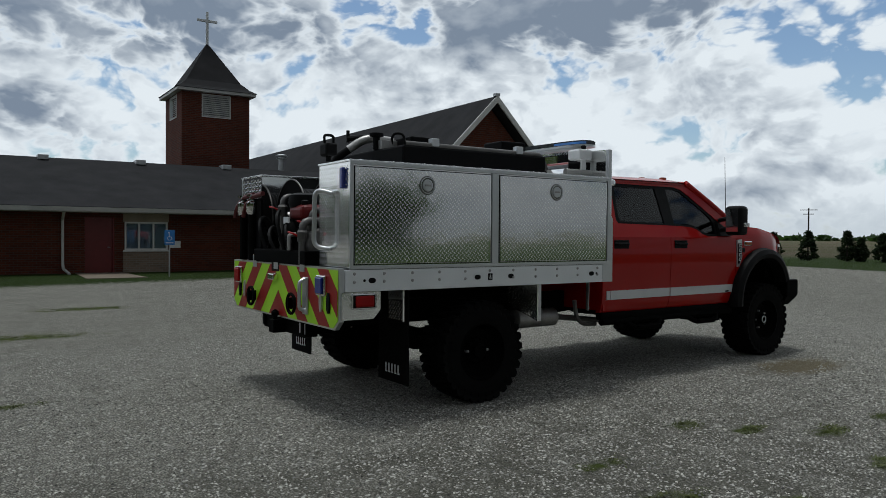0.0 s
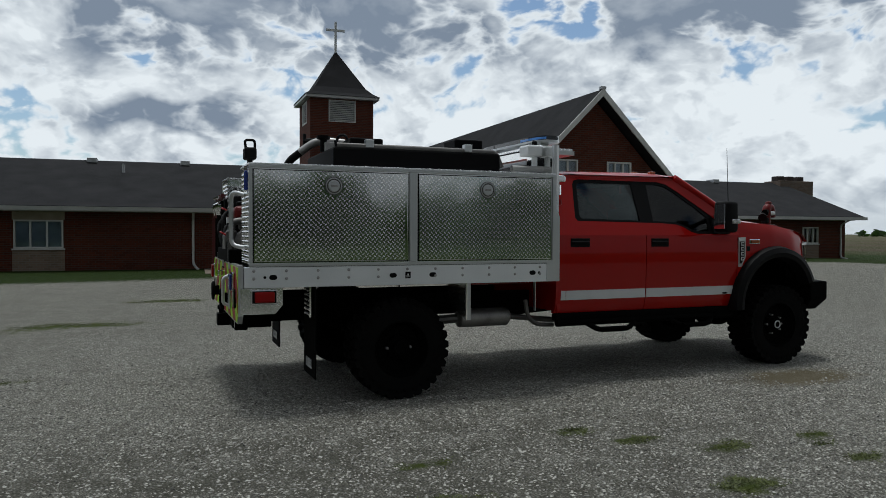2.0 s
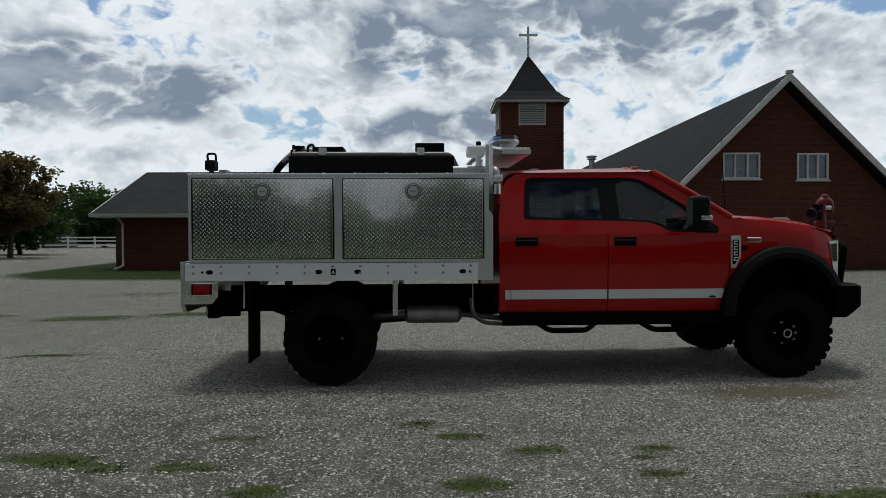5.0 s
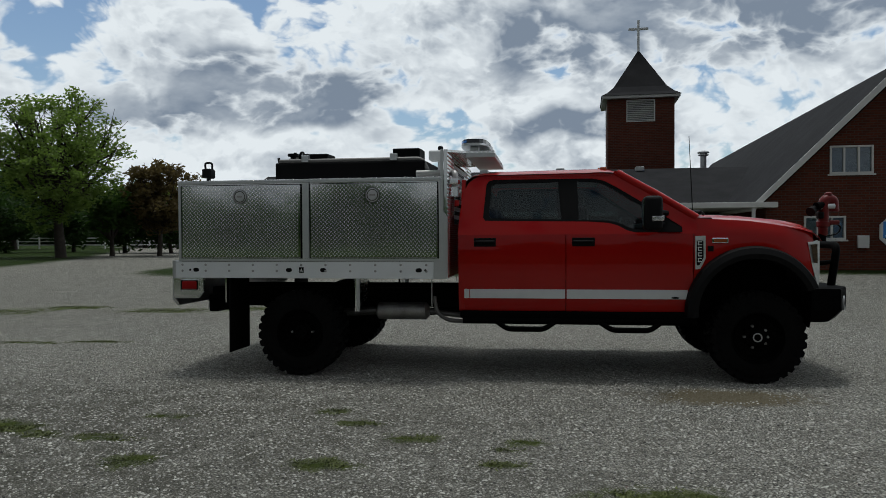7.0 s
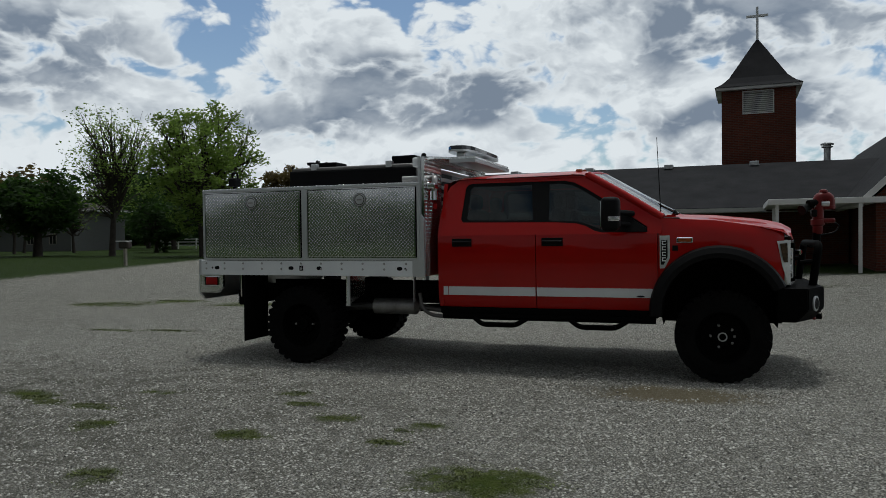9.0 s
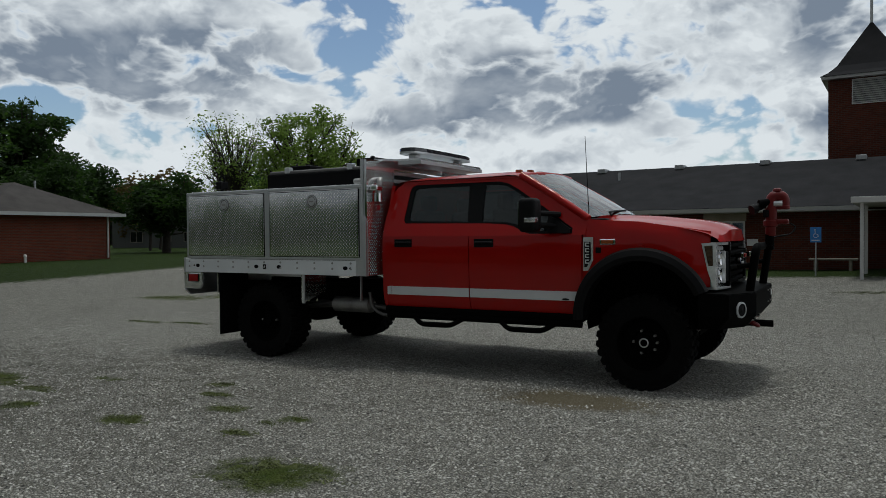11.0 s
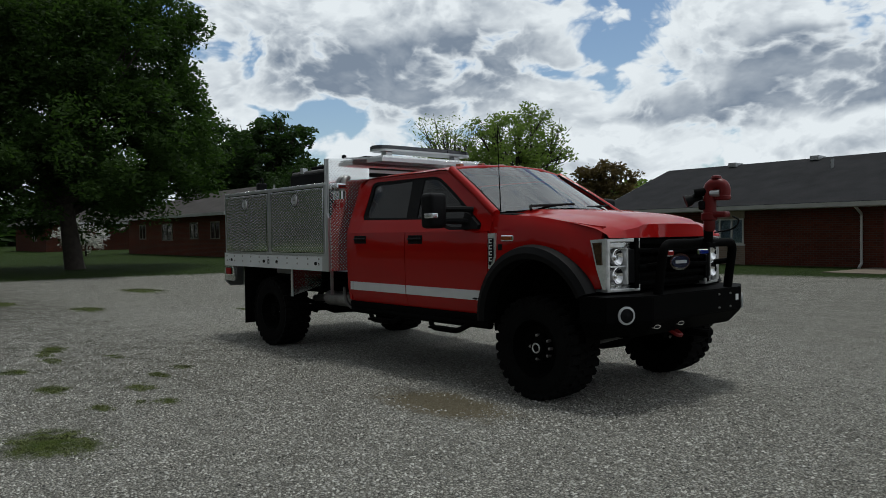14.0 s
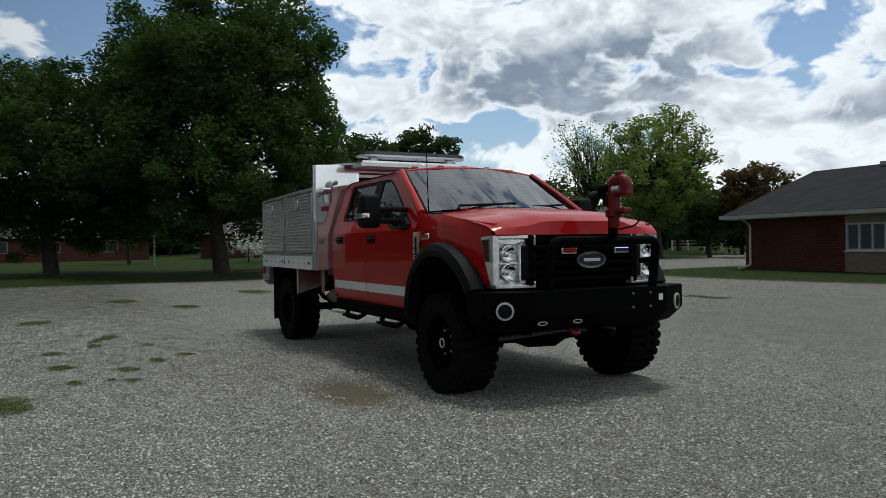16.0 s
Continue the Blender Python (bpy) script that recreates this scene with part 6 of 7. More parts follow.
# pump, reel and engine at the back
rl = grp("hose_reel", label="black hose reel wound with rubber hose")
RC = (-1.2, 0.26, 1.66)
for x in (-0.16, 0.2):
    tp("reel_disc", lathe(bmesh.new(), [(x - 0.006, 0.05), (x - 0.012, 0.2), (x - 0.006, 0.37), (x + 0.006, 0.37), (x + 0.006, 0.05)], 40, "x", RC), "steel", parent=rl, smooth=True)
    tp("reel_rim", T([(RC[0] + x, RC[1] + 0.372 * math.cos(a), RC[2] + 0.372 * math.sin(a)) for a in [2 * math.pi * i / 40 for i in range(41)]], 0.008, 8), "exhaust", parent=rl, smooth=True)
for k in range(8):
    x = RC[0] - 0.13 + k * 0.042
    tp("hose_turn", T([(x + 0.03 * i / 28, RC[1] + 0.27 * math.cos(a), RC[2] + 0.27 * math.sin(a)) for i, a in enumerate([2 * math.pi * i / 28 for i in range(29)])], 0.021, 6), "black", parent=rl, smooth=True)
for y in (-0.02, 0.62):
    tp("reel_stand", prism(bmesh.new(), [(-1.45, 1.22), (-0.95, 1.22), (-1.15, 1.7), (-1.29, 1.7)], "y", y - 0.012, y + 0.012), "steel", parent=rl)
tp("reel_hub", lathe(bmesh.new(), [(-0.24, 0.03), (-0.2, 0.06), (-0.16, 0.06), (-0.15, 0.09), (-0.12, 0.09)], 16, "x", RC), "pipe", parent=rl, smooth=True)
en = grp("pump_engine", label="small red pump engine with black air filter")
en.location.x = 0.05
tp("engine_cowl", B(-1.58, -1.36, -0.4, -0.08, 1.63, 1.77, bevel=0.05, seg=3), "engine_red", parent=en)
tp("engine_block", B(-1.58, -1.3, -0.36, -0.02, 1.24, 1.56, bevel=0.03), "under", parent=en)
tp("air_filter", lathe(bmesh.new(), [(1.75, 0.13), (1.79, 0.14), (1.86, 0.13), (1.88, 0.08)], 18, "z", (-1.46, -0.16, 0)), "black", parent=en, smooth=True)
tp("starter_cover", lathe(bmesh.new(), [(-1.63, 0.05), (-1.625, 0.11), (-1.6, 0.125), (-1.58, 0.125)], 18, "x", (0, -0.16, 1.5)), "under", parent=en, smooth=True)
tp("fuel_cap", lathe(bmesh.new(), [(1.76, 0.03), (1.8, 0.035), (1.81, 0.02)], 12, "z", (-1.52, -0.33, 0)), "black", parent=en)
tp("pump_volute", lathe(bmesh.new(), [(-0.6, 0.06), (-0.58, 0.15), (-0.5, 0.16), (-0.44, 0.1)], 20, "y", (-1.45, 0, 1.4)), "exhaust", parent=en, smooth=True)
tp("exhaust_stub", T(bent([(-1.6, -0.3, 1.5), (-1.66, -0.3, 1.5), (-1.66, -0.3, 1.36)], 0.04), 0.02, 8), "pipe", parent=en)
tp("engine_plate", B(-1.625, -1.61, -0.2, -0.08, 1.6, 1.66), "white", parent=en)
for k, (y, z0, z1, x) in enumerate(((-0.5, 1.24, 1.62, -1.62), (-0.42, 1.3, 1.72, -1.5), (0.12, 1.3, 1.86, -1.55))):
    pp = grp("pump_pipe")
    pp.location.x = 0.05
    tp("pipe_run", T(bent([(x, y, z0), (x, y, z1), (x + 0.22, y + 0.04, z1), (x + 0.3, y + 0.1, z1 - 0.2)], 0.08), 0.028 if k else 0.034, 10), "exhaust", parent=pp, smooth=True)
    tp("pipe_valve", lathe(bmesh.new(), [(z1 - 0.18, 0.044), (z1 - 0.1, 0.05), (z1 - 0.08, 0.036)], 12, "z", (x, y, 0)), "exhaust", parent=pp)
    tp("valve_lever", T([(x - 0.03, y, z1 - 0.14), (x - 0.08, y + 0.02, z1 - 0.11), (x - 0.09, y + 0.1, z1 - 0.1)], 0.009, 6), "lens_red", parent=pp)
for y in (0.78, 1.04):
    oc_ = grp("discharge_outlet")
    oc_.location.x = 0.04
    tp("outlet_stem", T([(-1.6, y, 1.24), (-1.6, y, 1.74)], 0.035, 10), "under", parent=oc_)
    tp("outlet_cap", lathe(bmesh.new(), [(1.7, 0.045), (1.74, 0.062), (1.82, 0.06), (1.84, 0.03), (1.87, 0.03), (1.88, 0.055), (1.9, 0.055)], 14, "z", (-1.6, y, 0)), "chrome", "chrome capped outlet", oc_, smooth=True)
    tp("outlet_hose", T(bent([(-1.6, y - 0.3, 1.9), (-1.6, y - 0.02, 1.88), (-1.62, y + 0.14, 1.78), (-1.62, y + 0.2, 1.68)], 0.08), 0.024, 8), "hose_red", parent=oc_, smooth=True)
tp("pump_panel", B(-1.53, -1.5, 0.62, 1.24, 1.24, 1.86, bevel=0.004), "poly", "black pump panel")
tp("backsplash", B(-0.74, -0.7, -0.62, 0.66, 1.22, 2.0), "poly")
tp("tool_tray", B(-1.6, -1.3, -0.62, 0.62, 1.235, 1.36, bevel=0.01), "steel")
for i, (y, z) in enumerate(((-0.3, 1.34), (0.1, 1.3), (-0.1, 1.46), (0.35, 1.4))):
    tp("loose_hose", T(bent([(-1.56, y, 1.3), (-1.62, y + 0.1, z + 0.2), (-1.5, y + 0.25, z + 0.3), (-1.3, y + 0.2, 1.4)], 0.12), 0.018, 8), "black")

# rear chevron panel
rp = grp("rear_panel", label="lime and red chevron tail panel")
XR = -1.585
tp("panel_box", prism(bmesh.new(), [(-1.25, 0.81), (-1.17, 0.74), (1.17, 0.74), (1.25, 0.81), (1.25, 1.235), (-1.25, 1.235)], "x", XR, -1.546), "alu", parent=rp)
tp("panel_sheet", prism(bmesh.new(), [(-1.23, 0.82), (-1.15, 0.755), (1.15, 0.755), (1.23, 0.82), (1.23, 1.22), (-1.23, 1.22)], "x", XR - 0.004, XR - 0.001), "lime", "lime reflective sheet", rp)


def clip_poly(poly, ax, lim, keep_less):
    out = []
    for i in range(len(poly)):
        a, b = poly[i], poly[(i + 1) % len(poly)]
        ia = (a[ax] <= lim) == keep_less
        ib = (b[ax] <= lim) == keep_less
        if ia:
            out.append(a)
        if ia != ib:
            t = (lim - a[ax]) / (b[ax] - a[ax])
            out.append((a[0] + t * (b[0] - a[0]), a[1] + t * (b[1] - a[1])))
    return out


for s in (-1, 1):
    for k in range(-1, 3):
        c0 = 0.2 + k * 0.43
        poly = [(s * c0, 1.22), (s * (c0 - 0.21), 1.22), (s * (c0 + 0.25), 0.757), (s * (c0 + 0.46), 0.757)]
        if k < 1:
            poly = clip_poly(poly, 0, 0.0, s < 0)
        poly = clip_poly(poly, 0, s * 1.228, s > 0)
        if len(poly) >= 3:
            tp("chevron", prism(bmesh.new(), poly, "x", XR - 0.007, XR - 0.0045), "chev_red", "red reflective stripe", rp)
for y, m in ((-0.95, "lens_blue"), (1.05, "lens_red")):
    wl_ = grp("tail_flasher")
    tp("lamp_bezel", B(XR - 0.03, XR - 0.004, y - 0.085, y + 0.085, 1.0, 1.17, bevel=0.01), "chrome", parent=wl_)
    tp("lamp_lens", B(XR - 0.05, XR - 0.03, y - 0.065, y + 0.065, 1.015, 1.155, bevel=0.012), m, parent=wl_)
for y in (-1.08, -0.94, 0.88, 1.02):
    q = oval(bmesh.new(), y, 0.95, 0.026, 0.085, XR - 0.022, XR - 0.003, 18)
    tp("oval_lamp", q, "black" if abs(y) > 1 else "alu", "slim oval tail lamp", rp)
for y in (-0.45, 0.55):
    sk = grp("tow_ring")
    tp("ring_bar", T([(XR - 0.07, y + 0.085 * math.cos(a), 0.9 + 0.085 * math.sin(a)) for a in [2 * math.pi * i / 20 for i in range(21)]], 0.014, 8), "steel", "black tow ring", sk, smooth=True)
    tp("ring_plate", B(XR - 0.085, XR - 0.003, y + 0.03, y + 0.06, 0.85, 0.95, bevel=0.006), "steel", parent=sk)
hd = grp("tail_grip")
tp("grip_plate", B(XR - 0.025, XR - 0.004, -0.68, -0.58, 0.82, 1.14, bevel=0.01), "alu", parent=hd)
tp("grip_bar", T(bent([(XR - 0.02, -0.63, 0.85), (XR - 0.07, -0.63, 0.87), (XR - 0.07, -0.63, 1.1), (XR - 0.02, -0.63, 1.12)], 0.03), 0.016, 8), "alu", "folding metal step", hd)
tp("plate_lamp", B(XR - 0.06, XR - 0.004, 0.0, 0.14, 1.08, 1.14, bevel=0.01), "chrome", parent=rp)
tp("hinge_tag", B(XR - 0.01, XR - 0.002, -0.02, 0.16, 1.16, 1.24, bevel=0.003), "black", parent=rp)
for y in (-0.55, 0.05, 0.6):
    q = bmesh.new()
    box(q, XR - 0.014, XR + 0.03, y - 0.05, y + 0.05, 1.18, 1.3, bevel=0.004)
    tp("hinge", q, "alu", "aluminium hinge", rp)
ht = grp("tow_hitch")
tp("hitch_bar", B(-1.54, -1.42, -0.5, 0.5, 0.6, 0.74, bevel=0.01), "steel", parent=ht)
tp("hitch_receiver", B(-1.66, -1.45, -0.06, 0.06, 0.6, 0.72, bevel=0.008), "steel", parent=ht)
tp("hitch_ball", lathe(bmesh.new(), [(0.72, 0.02), (0.75, 0.02), (0.76, 0.035), (0.79, 0.035), (0.81, 0.01)], 14, "z", (-1.62, 0, 0)), "steel", parent=ht)
tp("plate_lamp", B(-1.546, -1.541, -0.5, -0.38, 0.63, 0.72), "alu", parent=ht)
for s in (-1, 1):
    tp("hitch_brace", B(-1.56, -1.2, s * 0.46 - 0.03, s * 0.46 + 0.03, 0.62, 0.8, bevel=0.01), "steel", parent=ht)

# the flatbed sits a little askew on the chassis
BED = {"deck", "side_rail", "side_box", "tail_lamp", "water_tank", "scene_lamp", "hose_reel", "pump_engine", "pump_pipe", "discharge_outlet", "pump_panel", "backsplash", "tool_tray",
       "loose_hose", "rear_panel", "tail_flasher", "tow_ring", "tail_grip", "tow_hitch", "mud_flap", "arch_bracket", "bracket_edge", "tread"}
ASKEW = Matrix.Translation((1.44, -1.24, 0)) @ Matrix.Rotation(radians(-1.6), 4, "Z") @ Matrix.Translation((-1.44, 1.24, 0))
for ob in list(truck.children):
    if ob.name.split(".")[0] in BED:
        ob.matrix_basis = ASKEW @ ob.matrix_basis

# ---- trees ----
def leaf_material(name, c, c2):
    m = material(name, c, 0.75, var=0.35, scale=0.6, fine=3.0, second=c2, spec=0.25)
    n, l = m.node_tree.nodes, m.node_tree.links
    p = n["Principled BSDF"]
    p.inputs["Subsurface Weight"].default_value = 0.0
    tr = n.new("ShaderNodeBsdfTranslucent")
    tr.inputs["Color"].default_value = (c2[0] * 1.2, c2[1] * 1.3, c2[2], 1)
    mx = n.new("ShaderNodeMixShader")
    mx.inputs[0].default_value = 0.4
    l.new(p.outputs[0], mx.inputs[1])
    l.new(tr.outputs[0], mx.inputs[2])
    l.new(mx.outputs[0], n["Material Output"].inputs["Surface"])
    return m


LEAF = {
    "maple": leaf_material("dark_maple_leaves", (0.018, 0.038, 0.008), (0.046, 0.09, 0.016)),
    "spring": leaf_material("fresh_spring_leaves", (0.1, 0.15, 0.033), (0.19, 0.27, 0.06)),
    "rust": leaf_material("rusty_young_leaves", (0.07, 0.05, 0.022), (0.12, 0.085, 0.035)),
    "oak": leaf_material("dark_oak_leaves", (0.016, 0.034, 0.01), (0.035, 0.07, 0.016)),
    "cedar": leaf_material("dark_cedar_leaves", (0.012, 0.022, 0.01), (0.022, 0.036, 0.014)),
}


def leaves_mesh(centres, radii, per, size, rng):
    """Small folded leaf sprays scattered round cluster centres."""
    n = len(centres) * per
    c = np.repeat(np.array(centres), per, 0)
    r = np.repeat(np.array(radii), per)
    d = rng.normal(size=(n, 3))
    d /= np.linalg.norm(d, axis=1)[:, None]
    p = c + d * (r * rng.random(n) ** 0.45)[:, None] * np.array([1, 1, 0.75])
    a = rng.normal(size=(n, 3))
    a[:, 2] *= 0.5
    a /= np.linalg.norm(a, axis=1)[:, None]
    b = np.cross(a, rng.normal(size=(n, 3)))
    b /= np.linalg.norm(b, axis=1)[:, None]
    s = size * (0.6 + 0.8 * rng.random(n))[:, None]
    v = np.stack([p - a * s, p + b * s * 0.45 - a * s * 0.1, p + a * s, p - b * s * 0.45 + a * s * 0.1], 1).reshape(-1, 3)
    f = np.arange(n * 4).reshape(-1, 4)
    return v, f


def tree(name, label, x, y, height, spread, low, trunk_r, leaf, seed, clusters=120, per=60, size=0.2, bare=0.0, flat=1.0, fork=0.28, lump=1.0, skirt=0.0, limbs=34, hollow=0.33, group="lawn trees"):
    """A tapered trunk that forks into limbs, with a loose crown of leaf sprays round the limb ends."""
    rng = np.random.default_rng(seed)
    t = thing(name, label, "tree", (x, y, ground_z(x, y) - 0.05), group=group)
    bm = bmesh.new()
    top = height * fork
    lean = rng.normal(size=2) * 0.02 * height
    tube(bm, [(0, 0, -0.1), (0, 0, 0.15), (lean[0] * 0.3, lean[1] * 0.3, top * 0.6), (lean[0] * 0.5, lean[1] * 0.5, top)], [trunk_r * 1.5, trunk_r * 1.1, trunk_r * 0.9, trunk_r * 0.8], 10)
    tips, base = [], np.array([lean[0] * 0.5, lean[1] * 0.5, top])
    mid = np.array([0, 0, (height + low) / 2])
    half = np.array([spread, spread, (height - low) / 2 * flat])
    for i in range(clusters):
        d = rng.normal(size=3)
        d /= np.linalg.norm(d)
        rad = rng.random() ** hollow
        wob = 0.78 + 0.34 * noise.noise(Vector(d) * 1.7 + Vector((seed, 0, 0))) + 0.12 * rng.random()
        wide = 1 + skirt * max(0.0, -d[2])
        tips.append(mid + d * half * min(1.02, wob) * rad * np.array([wide, wide, 1]))
    tips = np.array(tips)
    n_limb = min(len(tips), limbs)
    for i in rng.choice(len(tips), n_limb, replace=False):
        e = tips[i]
        k = 0.35 + 0.65 * rng.random()
        s0 = base * np.array([1, 1, 0.6 + 0.4 * k]) + np.array([0, 0, max(0, (e[2] - top) * 0.25 * k)])
        m1 = s0 + (e - s0) * 0.45 + np.array([0, 0, 0.08 * height * rng.random()]) + rng.normal(size=3) * 0.03 * height
        r0 = trunk_r * (0.25 + 0.3 * rng.random())
        tube(bm, [tuple(s0), tuple(s0 + (m1 - s0) * 0.5), tuple(m1), tuple(m1 + (e - m1) * 0.6), tuple(e)], [r0, r0 * 0.8, r0 * 0.55, r0 * 0.3, 0.012], 6, caps=False)
        for j in range(3 if bare else 1):
            q = e + rng.normal(size=3) * 0.1 * spread
            tube(bm, [tuple(m1 + (e - m1) * 0.5), tuple((m1 + e + q) / 3 + rng.normal(size=3) * 0.04 * spread), tuple(q)], [r0 * 0.3, r0 * 0.18, 0.008], 5, caps=False)
    part("trunk", bm, M["bark"], t, "rough dark bark", smooth=True)
    keep = tips[rng.random(len(tips)) > bare]
    rad = lump * spread * (0.16 + 0.16 * rng.random(len(keep)))
    v, f = leaves_mesh(keep, rad, per, size, rng)
    me = bpy.data.meshes.new("crown")
    me.from_pydata(v.tolist(), [], f.tolist())
    me.materials.append(LEAF[leaf])
    c = new("crown", me)
    c.parent = t
    return t


tree("maple_tree", "large dark green maple with a broad dense crown on the lawn", -24.6, 2.7, 14.0, 6.2, 1.0, 0.36, "maple", 3, skirt=0.4, clusters=900, per=170, size=0.1, fork=0.2, lump=0.5, hollow=0.24)
tree("maple_tree", "dark green maple with a rounded dense crown on the lawn", -29.5, -4.3, 11.0, 4.9, 0.9, 0.34, "maple", 8, skirt=0.5, clusters=640, per=150, size=0.1, fork=0.2, lump=0.52, hollow=0.25)
tree("maple_tree", "dark green maple with a rounded dense crown on the lawn", -33.0, -14.5, 12.5, 6.0, 0.9, 0.45, "maple", 12, skirt=0.6, clusters=380, per=80, size=0.2, fork=0.2, lump=0.6)
tree("young_tree", "small leafy tree standing behind the maples", -50, 0.8, 6, 3.2, 1.8, 0.16, "maple", 15, clusters=70, per=50, size=0.2)
tree("bare_tree", "tall thin tree barely in leaf", -32.4, 30.3, 10.6, 3.1, 2.5, 0.2, "spring", 21, clusters=240, per=22, size=0.1, bare=0.25, limbs=110)
tree("ash_tree", "airy bright green tree with visible limbs", -24.6, 29.6, 10.0, 3.8, 1.4, 0.28, "spring", 5, clusters=430, per=46, size=0.115, bare=0.15, lump=0.6, limbs=90, hollow=0.28)
tree("young_tree", "small dense dark green tree near the driveway", -23.6, 33.0, 4.3, 2.0, 1.2, 0.14, "maple", 31, clusters=80, per=50, size=0.15)
for x, y, h, k in ((-47.0, 35.5, 6.6, 81), (-50.5, 39.5, 7.0, 82), (-44.5, 39.0, 6.2, 83)):
    tree("bare_tree", "leafless grey tree standing between the houses", x, y, h, 2.2, 1.5, 0.12, "spring", k, clusters=110, per=6, size=0.1, bare=0.5, limbs=90)
for x, y, h in ((-27, 40, 4.8), (-23.8, 40.5, 4.2), (-33, 43, 5.2), (-37, 40, 5.0)):
    tree("young_tree", "small dense dark green tree near the driveway", x, y, h, 3.0, 0.3, 0.14, "oak", int(50 + h * 10), clusters=90, per=50, size=0.17)
tree("plum_tree", "small round tree with rusty young leaves", -21.3, 34.4, 6.5, 2.5, 0.8, 0.15, "rust", 17, clusters=210, per=56, size=0.13, bare=0.06, lump=0.7)
tree("oak_tree", "tall dark oak behind the brick house", -46, 23, 11.7, 4.7, 3.0, 0.4, "oak", 41, clusters=260, per=60, size=0.2, bare=0.12, lump=0.65)
tree("oak_tree", "tall dark oak behind the brick house", -54, 21, 12.4, 4.9, 3.0, 0.4, "oak", 42, clusters=260, per=60, size=0.2, bare=0.12, lump=0.65)
tree("oak_tree", "dark oak behind the brick house", -38.5, 30, 6.0, 3.6, 1.2, 0.3, "oak", 43, clusters=120, per=60, size=0.2)
tree("oak_tree", "low spreading dark oak behind the brick house", -40.5, 23.2, 7.0, 4.3, 0.8, 0.3, "oak", 47, clusters=240, per=70, size=0.15, lump=0.7)
tree("oak_tree", "dark oak behind the brick house", -56, 32, 8.6, 5.0, 2.0, 0.3, "oak", 44, clusters=120, per=50, size=0.24)
for i, (x, y, h, w, lf) in enumerate(((-45, 52, 9, 4.5, "oak"), (-55, 60, 10, 5, "oak"), (-62, 48, 9, 5, "rust"), (-38, 62, 6.5, 4.5, "spring"), (-30, 70, 6, 4.5, "oak"), (-48, 80, 8, 6, "oak"), (-70, 70, 11, 6, "oak"), (-22, 66, 7, 4, "rust"), (-85, 20, 11, 6, "oak"), (-88, 2, 11, 6, "maple"), (-80, -22, 11, 6, "oak"), (-92, 40, 11, 6, "oak"), (-98, -48, 10, 7, "oak"), (-97, -36, 9, 7, "oak"), (-99, -14, 10, 7, "maple"), (-98, 10, 9, 7, "oak"), (-99, 28, 10, 7, "oak"), (-96, 52, 9, 7, "oak"), (-90, 64, 10, 7, "oak"), (-92, -60, 10, 7, "oak"), (-78, 86, 10, 7, "oak"), (-62, 92, 10, 7, "oak"), (-44, 98, 9, 7, "oak"))):
    tree("far_tree", "distant leafy tree beyond the houses", x, y, h, w, 1.0, 0.25, lf, 60 + i, clusters=90, per=40, size=0.32, group="distant trees")


def cedar(x, y, h, seed):
    rng = np.random.default_rng(seed)
    t = thing("cedar_shrub", "dark green conical cedar shrub at the field edge", "shrub", (x, y, ground_z(x, y) - 0.02), group="field shrubs")
    part("trunk", T([(0, 0, -0.1), (0, 0, h * 0.9)], [0.06, 0.015], 6), M["bark"], t)
    cs, rs = [], []
    for i in range(60):
        z = h * (0.08 + 0.9 * rng.random())
        r = 0.36 * h * min(1.0, 4.5 * z / h) * (1 - z / h) ** 0.95 * (0.7 + 0.4 * rng.random())
        a = rng.random() * 6.283
        cs.append((r * math.cos(a), r * math.sin(a), z))
        rs.append(0.11 * h)
    v, f = leaves_mesh(cs, rs, 40, 0.08, rng)
    me = bpy.data.meshes.new("crown")
    me.from_pydata(v.tolist(), [], f.tolist())
    me.materials.append(LEAF["cedar"])
    c = new("crown", me)
    c.parent = t


CEDARS = ((36.9, 18.7, 1.6), (37.2, 18.2, 1.65), (38.1, 16.6, 1.75), (39.0, 14.8, 1.75), (39.3, 14.2, 1.35), (39.8, 13.2, 1.75))
for i, (x, y, h) in enumerate(CEDARS):
    cedar(x + 0.17, y - 0.32, h, 90 + i)

# ---- houses and lot furniture ----
def simple_window(parent, p, w, h, axis):
    """A framed window on a wall whose face looks along the given axis."""
    win = new("window")
    win.parent = parent
    f = bmesh.new()
    x, y, z = p
    for a, b, c, d in ((-w / 2, w / 2, 0, 0.06), (-w / 2, w / 2, h - 0.06, h), (-w / 2, -w / 2 + 0.06, 0.06, h - 0.06), (w / 2 - 0.06, w / 2, 0.06, h - 0.06), (-0.03, 0.03, 0.06, h - 0.06)):
        if axis == "x":
            box(f, x - 0.01, x + 0.05, y + a, y + b, z + c, z + d)
        else:
            box(f, x + a, x + b, y - 0.05, y + 0.01, z + c, z + d)
    part("window_frame", f, M["wood_post"], win)
    g = bmesh.new()
    if axis == "x":
        box(g, x, x + 0.02, y - w / 2 + 0.06, y + w / 2 - 0.06, z + 0.06, z + h - 0.06)
    else:
        box(g, x - w / 2 + 0.06, x + w / 2 - 0.06, y - 0.02, y, z + 0.06, z + h - 0.06)
    part("pane", g, M["dark_pane"], win)


M["dark_pane"] = material("dark_window_glass", (0.02, 0.022, 0.025), 0.08, var=0.2, spec=0.6)
M["house_brick"] = brick_material("orange_red_brick", (0.17, 0.042, 0.022), (0.12, 0.03, 0.018), (0.12, 0.08, 0.06))


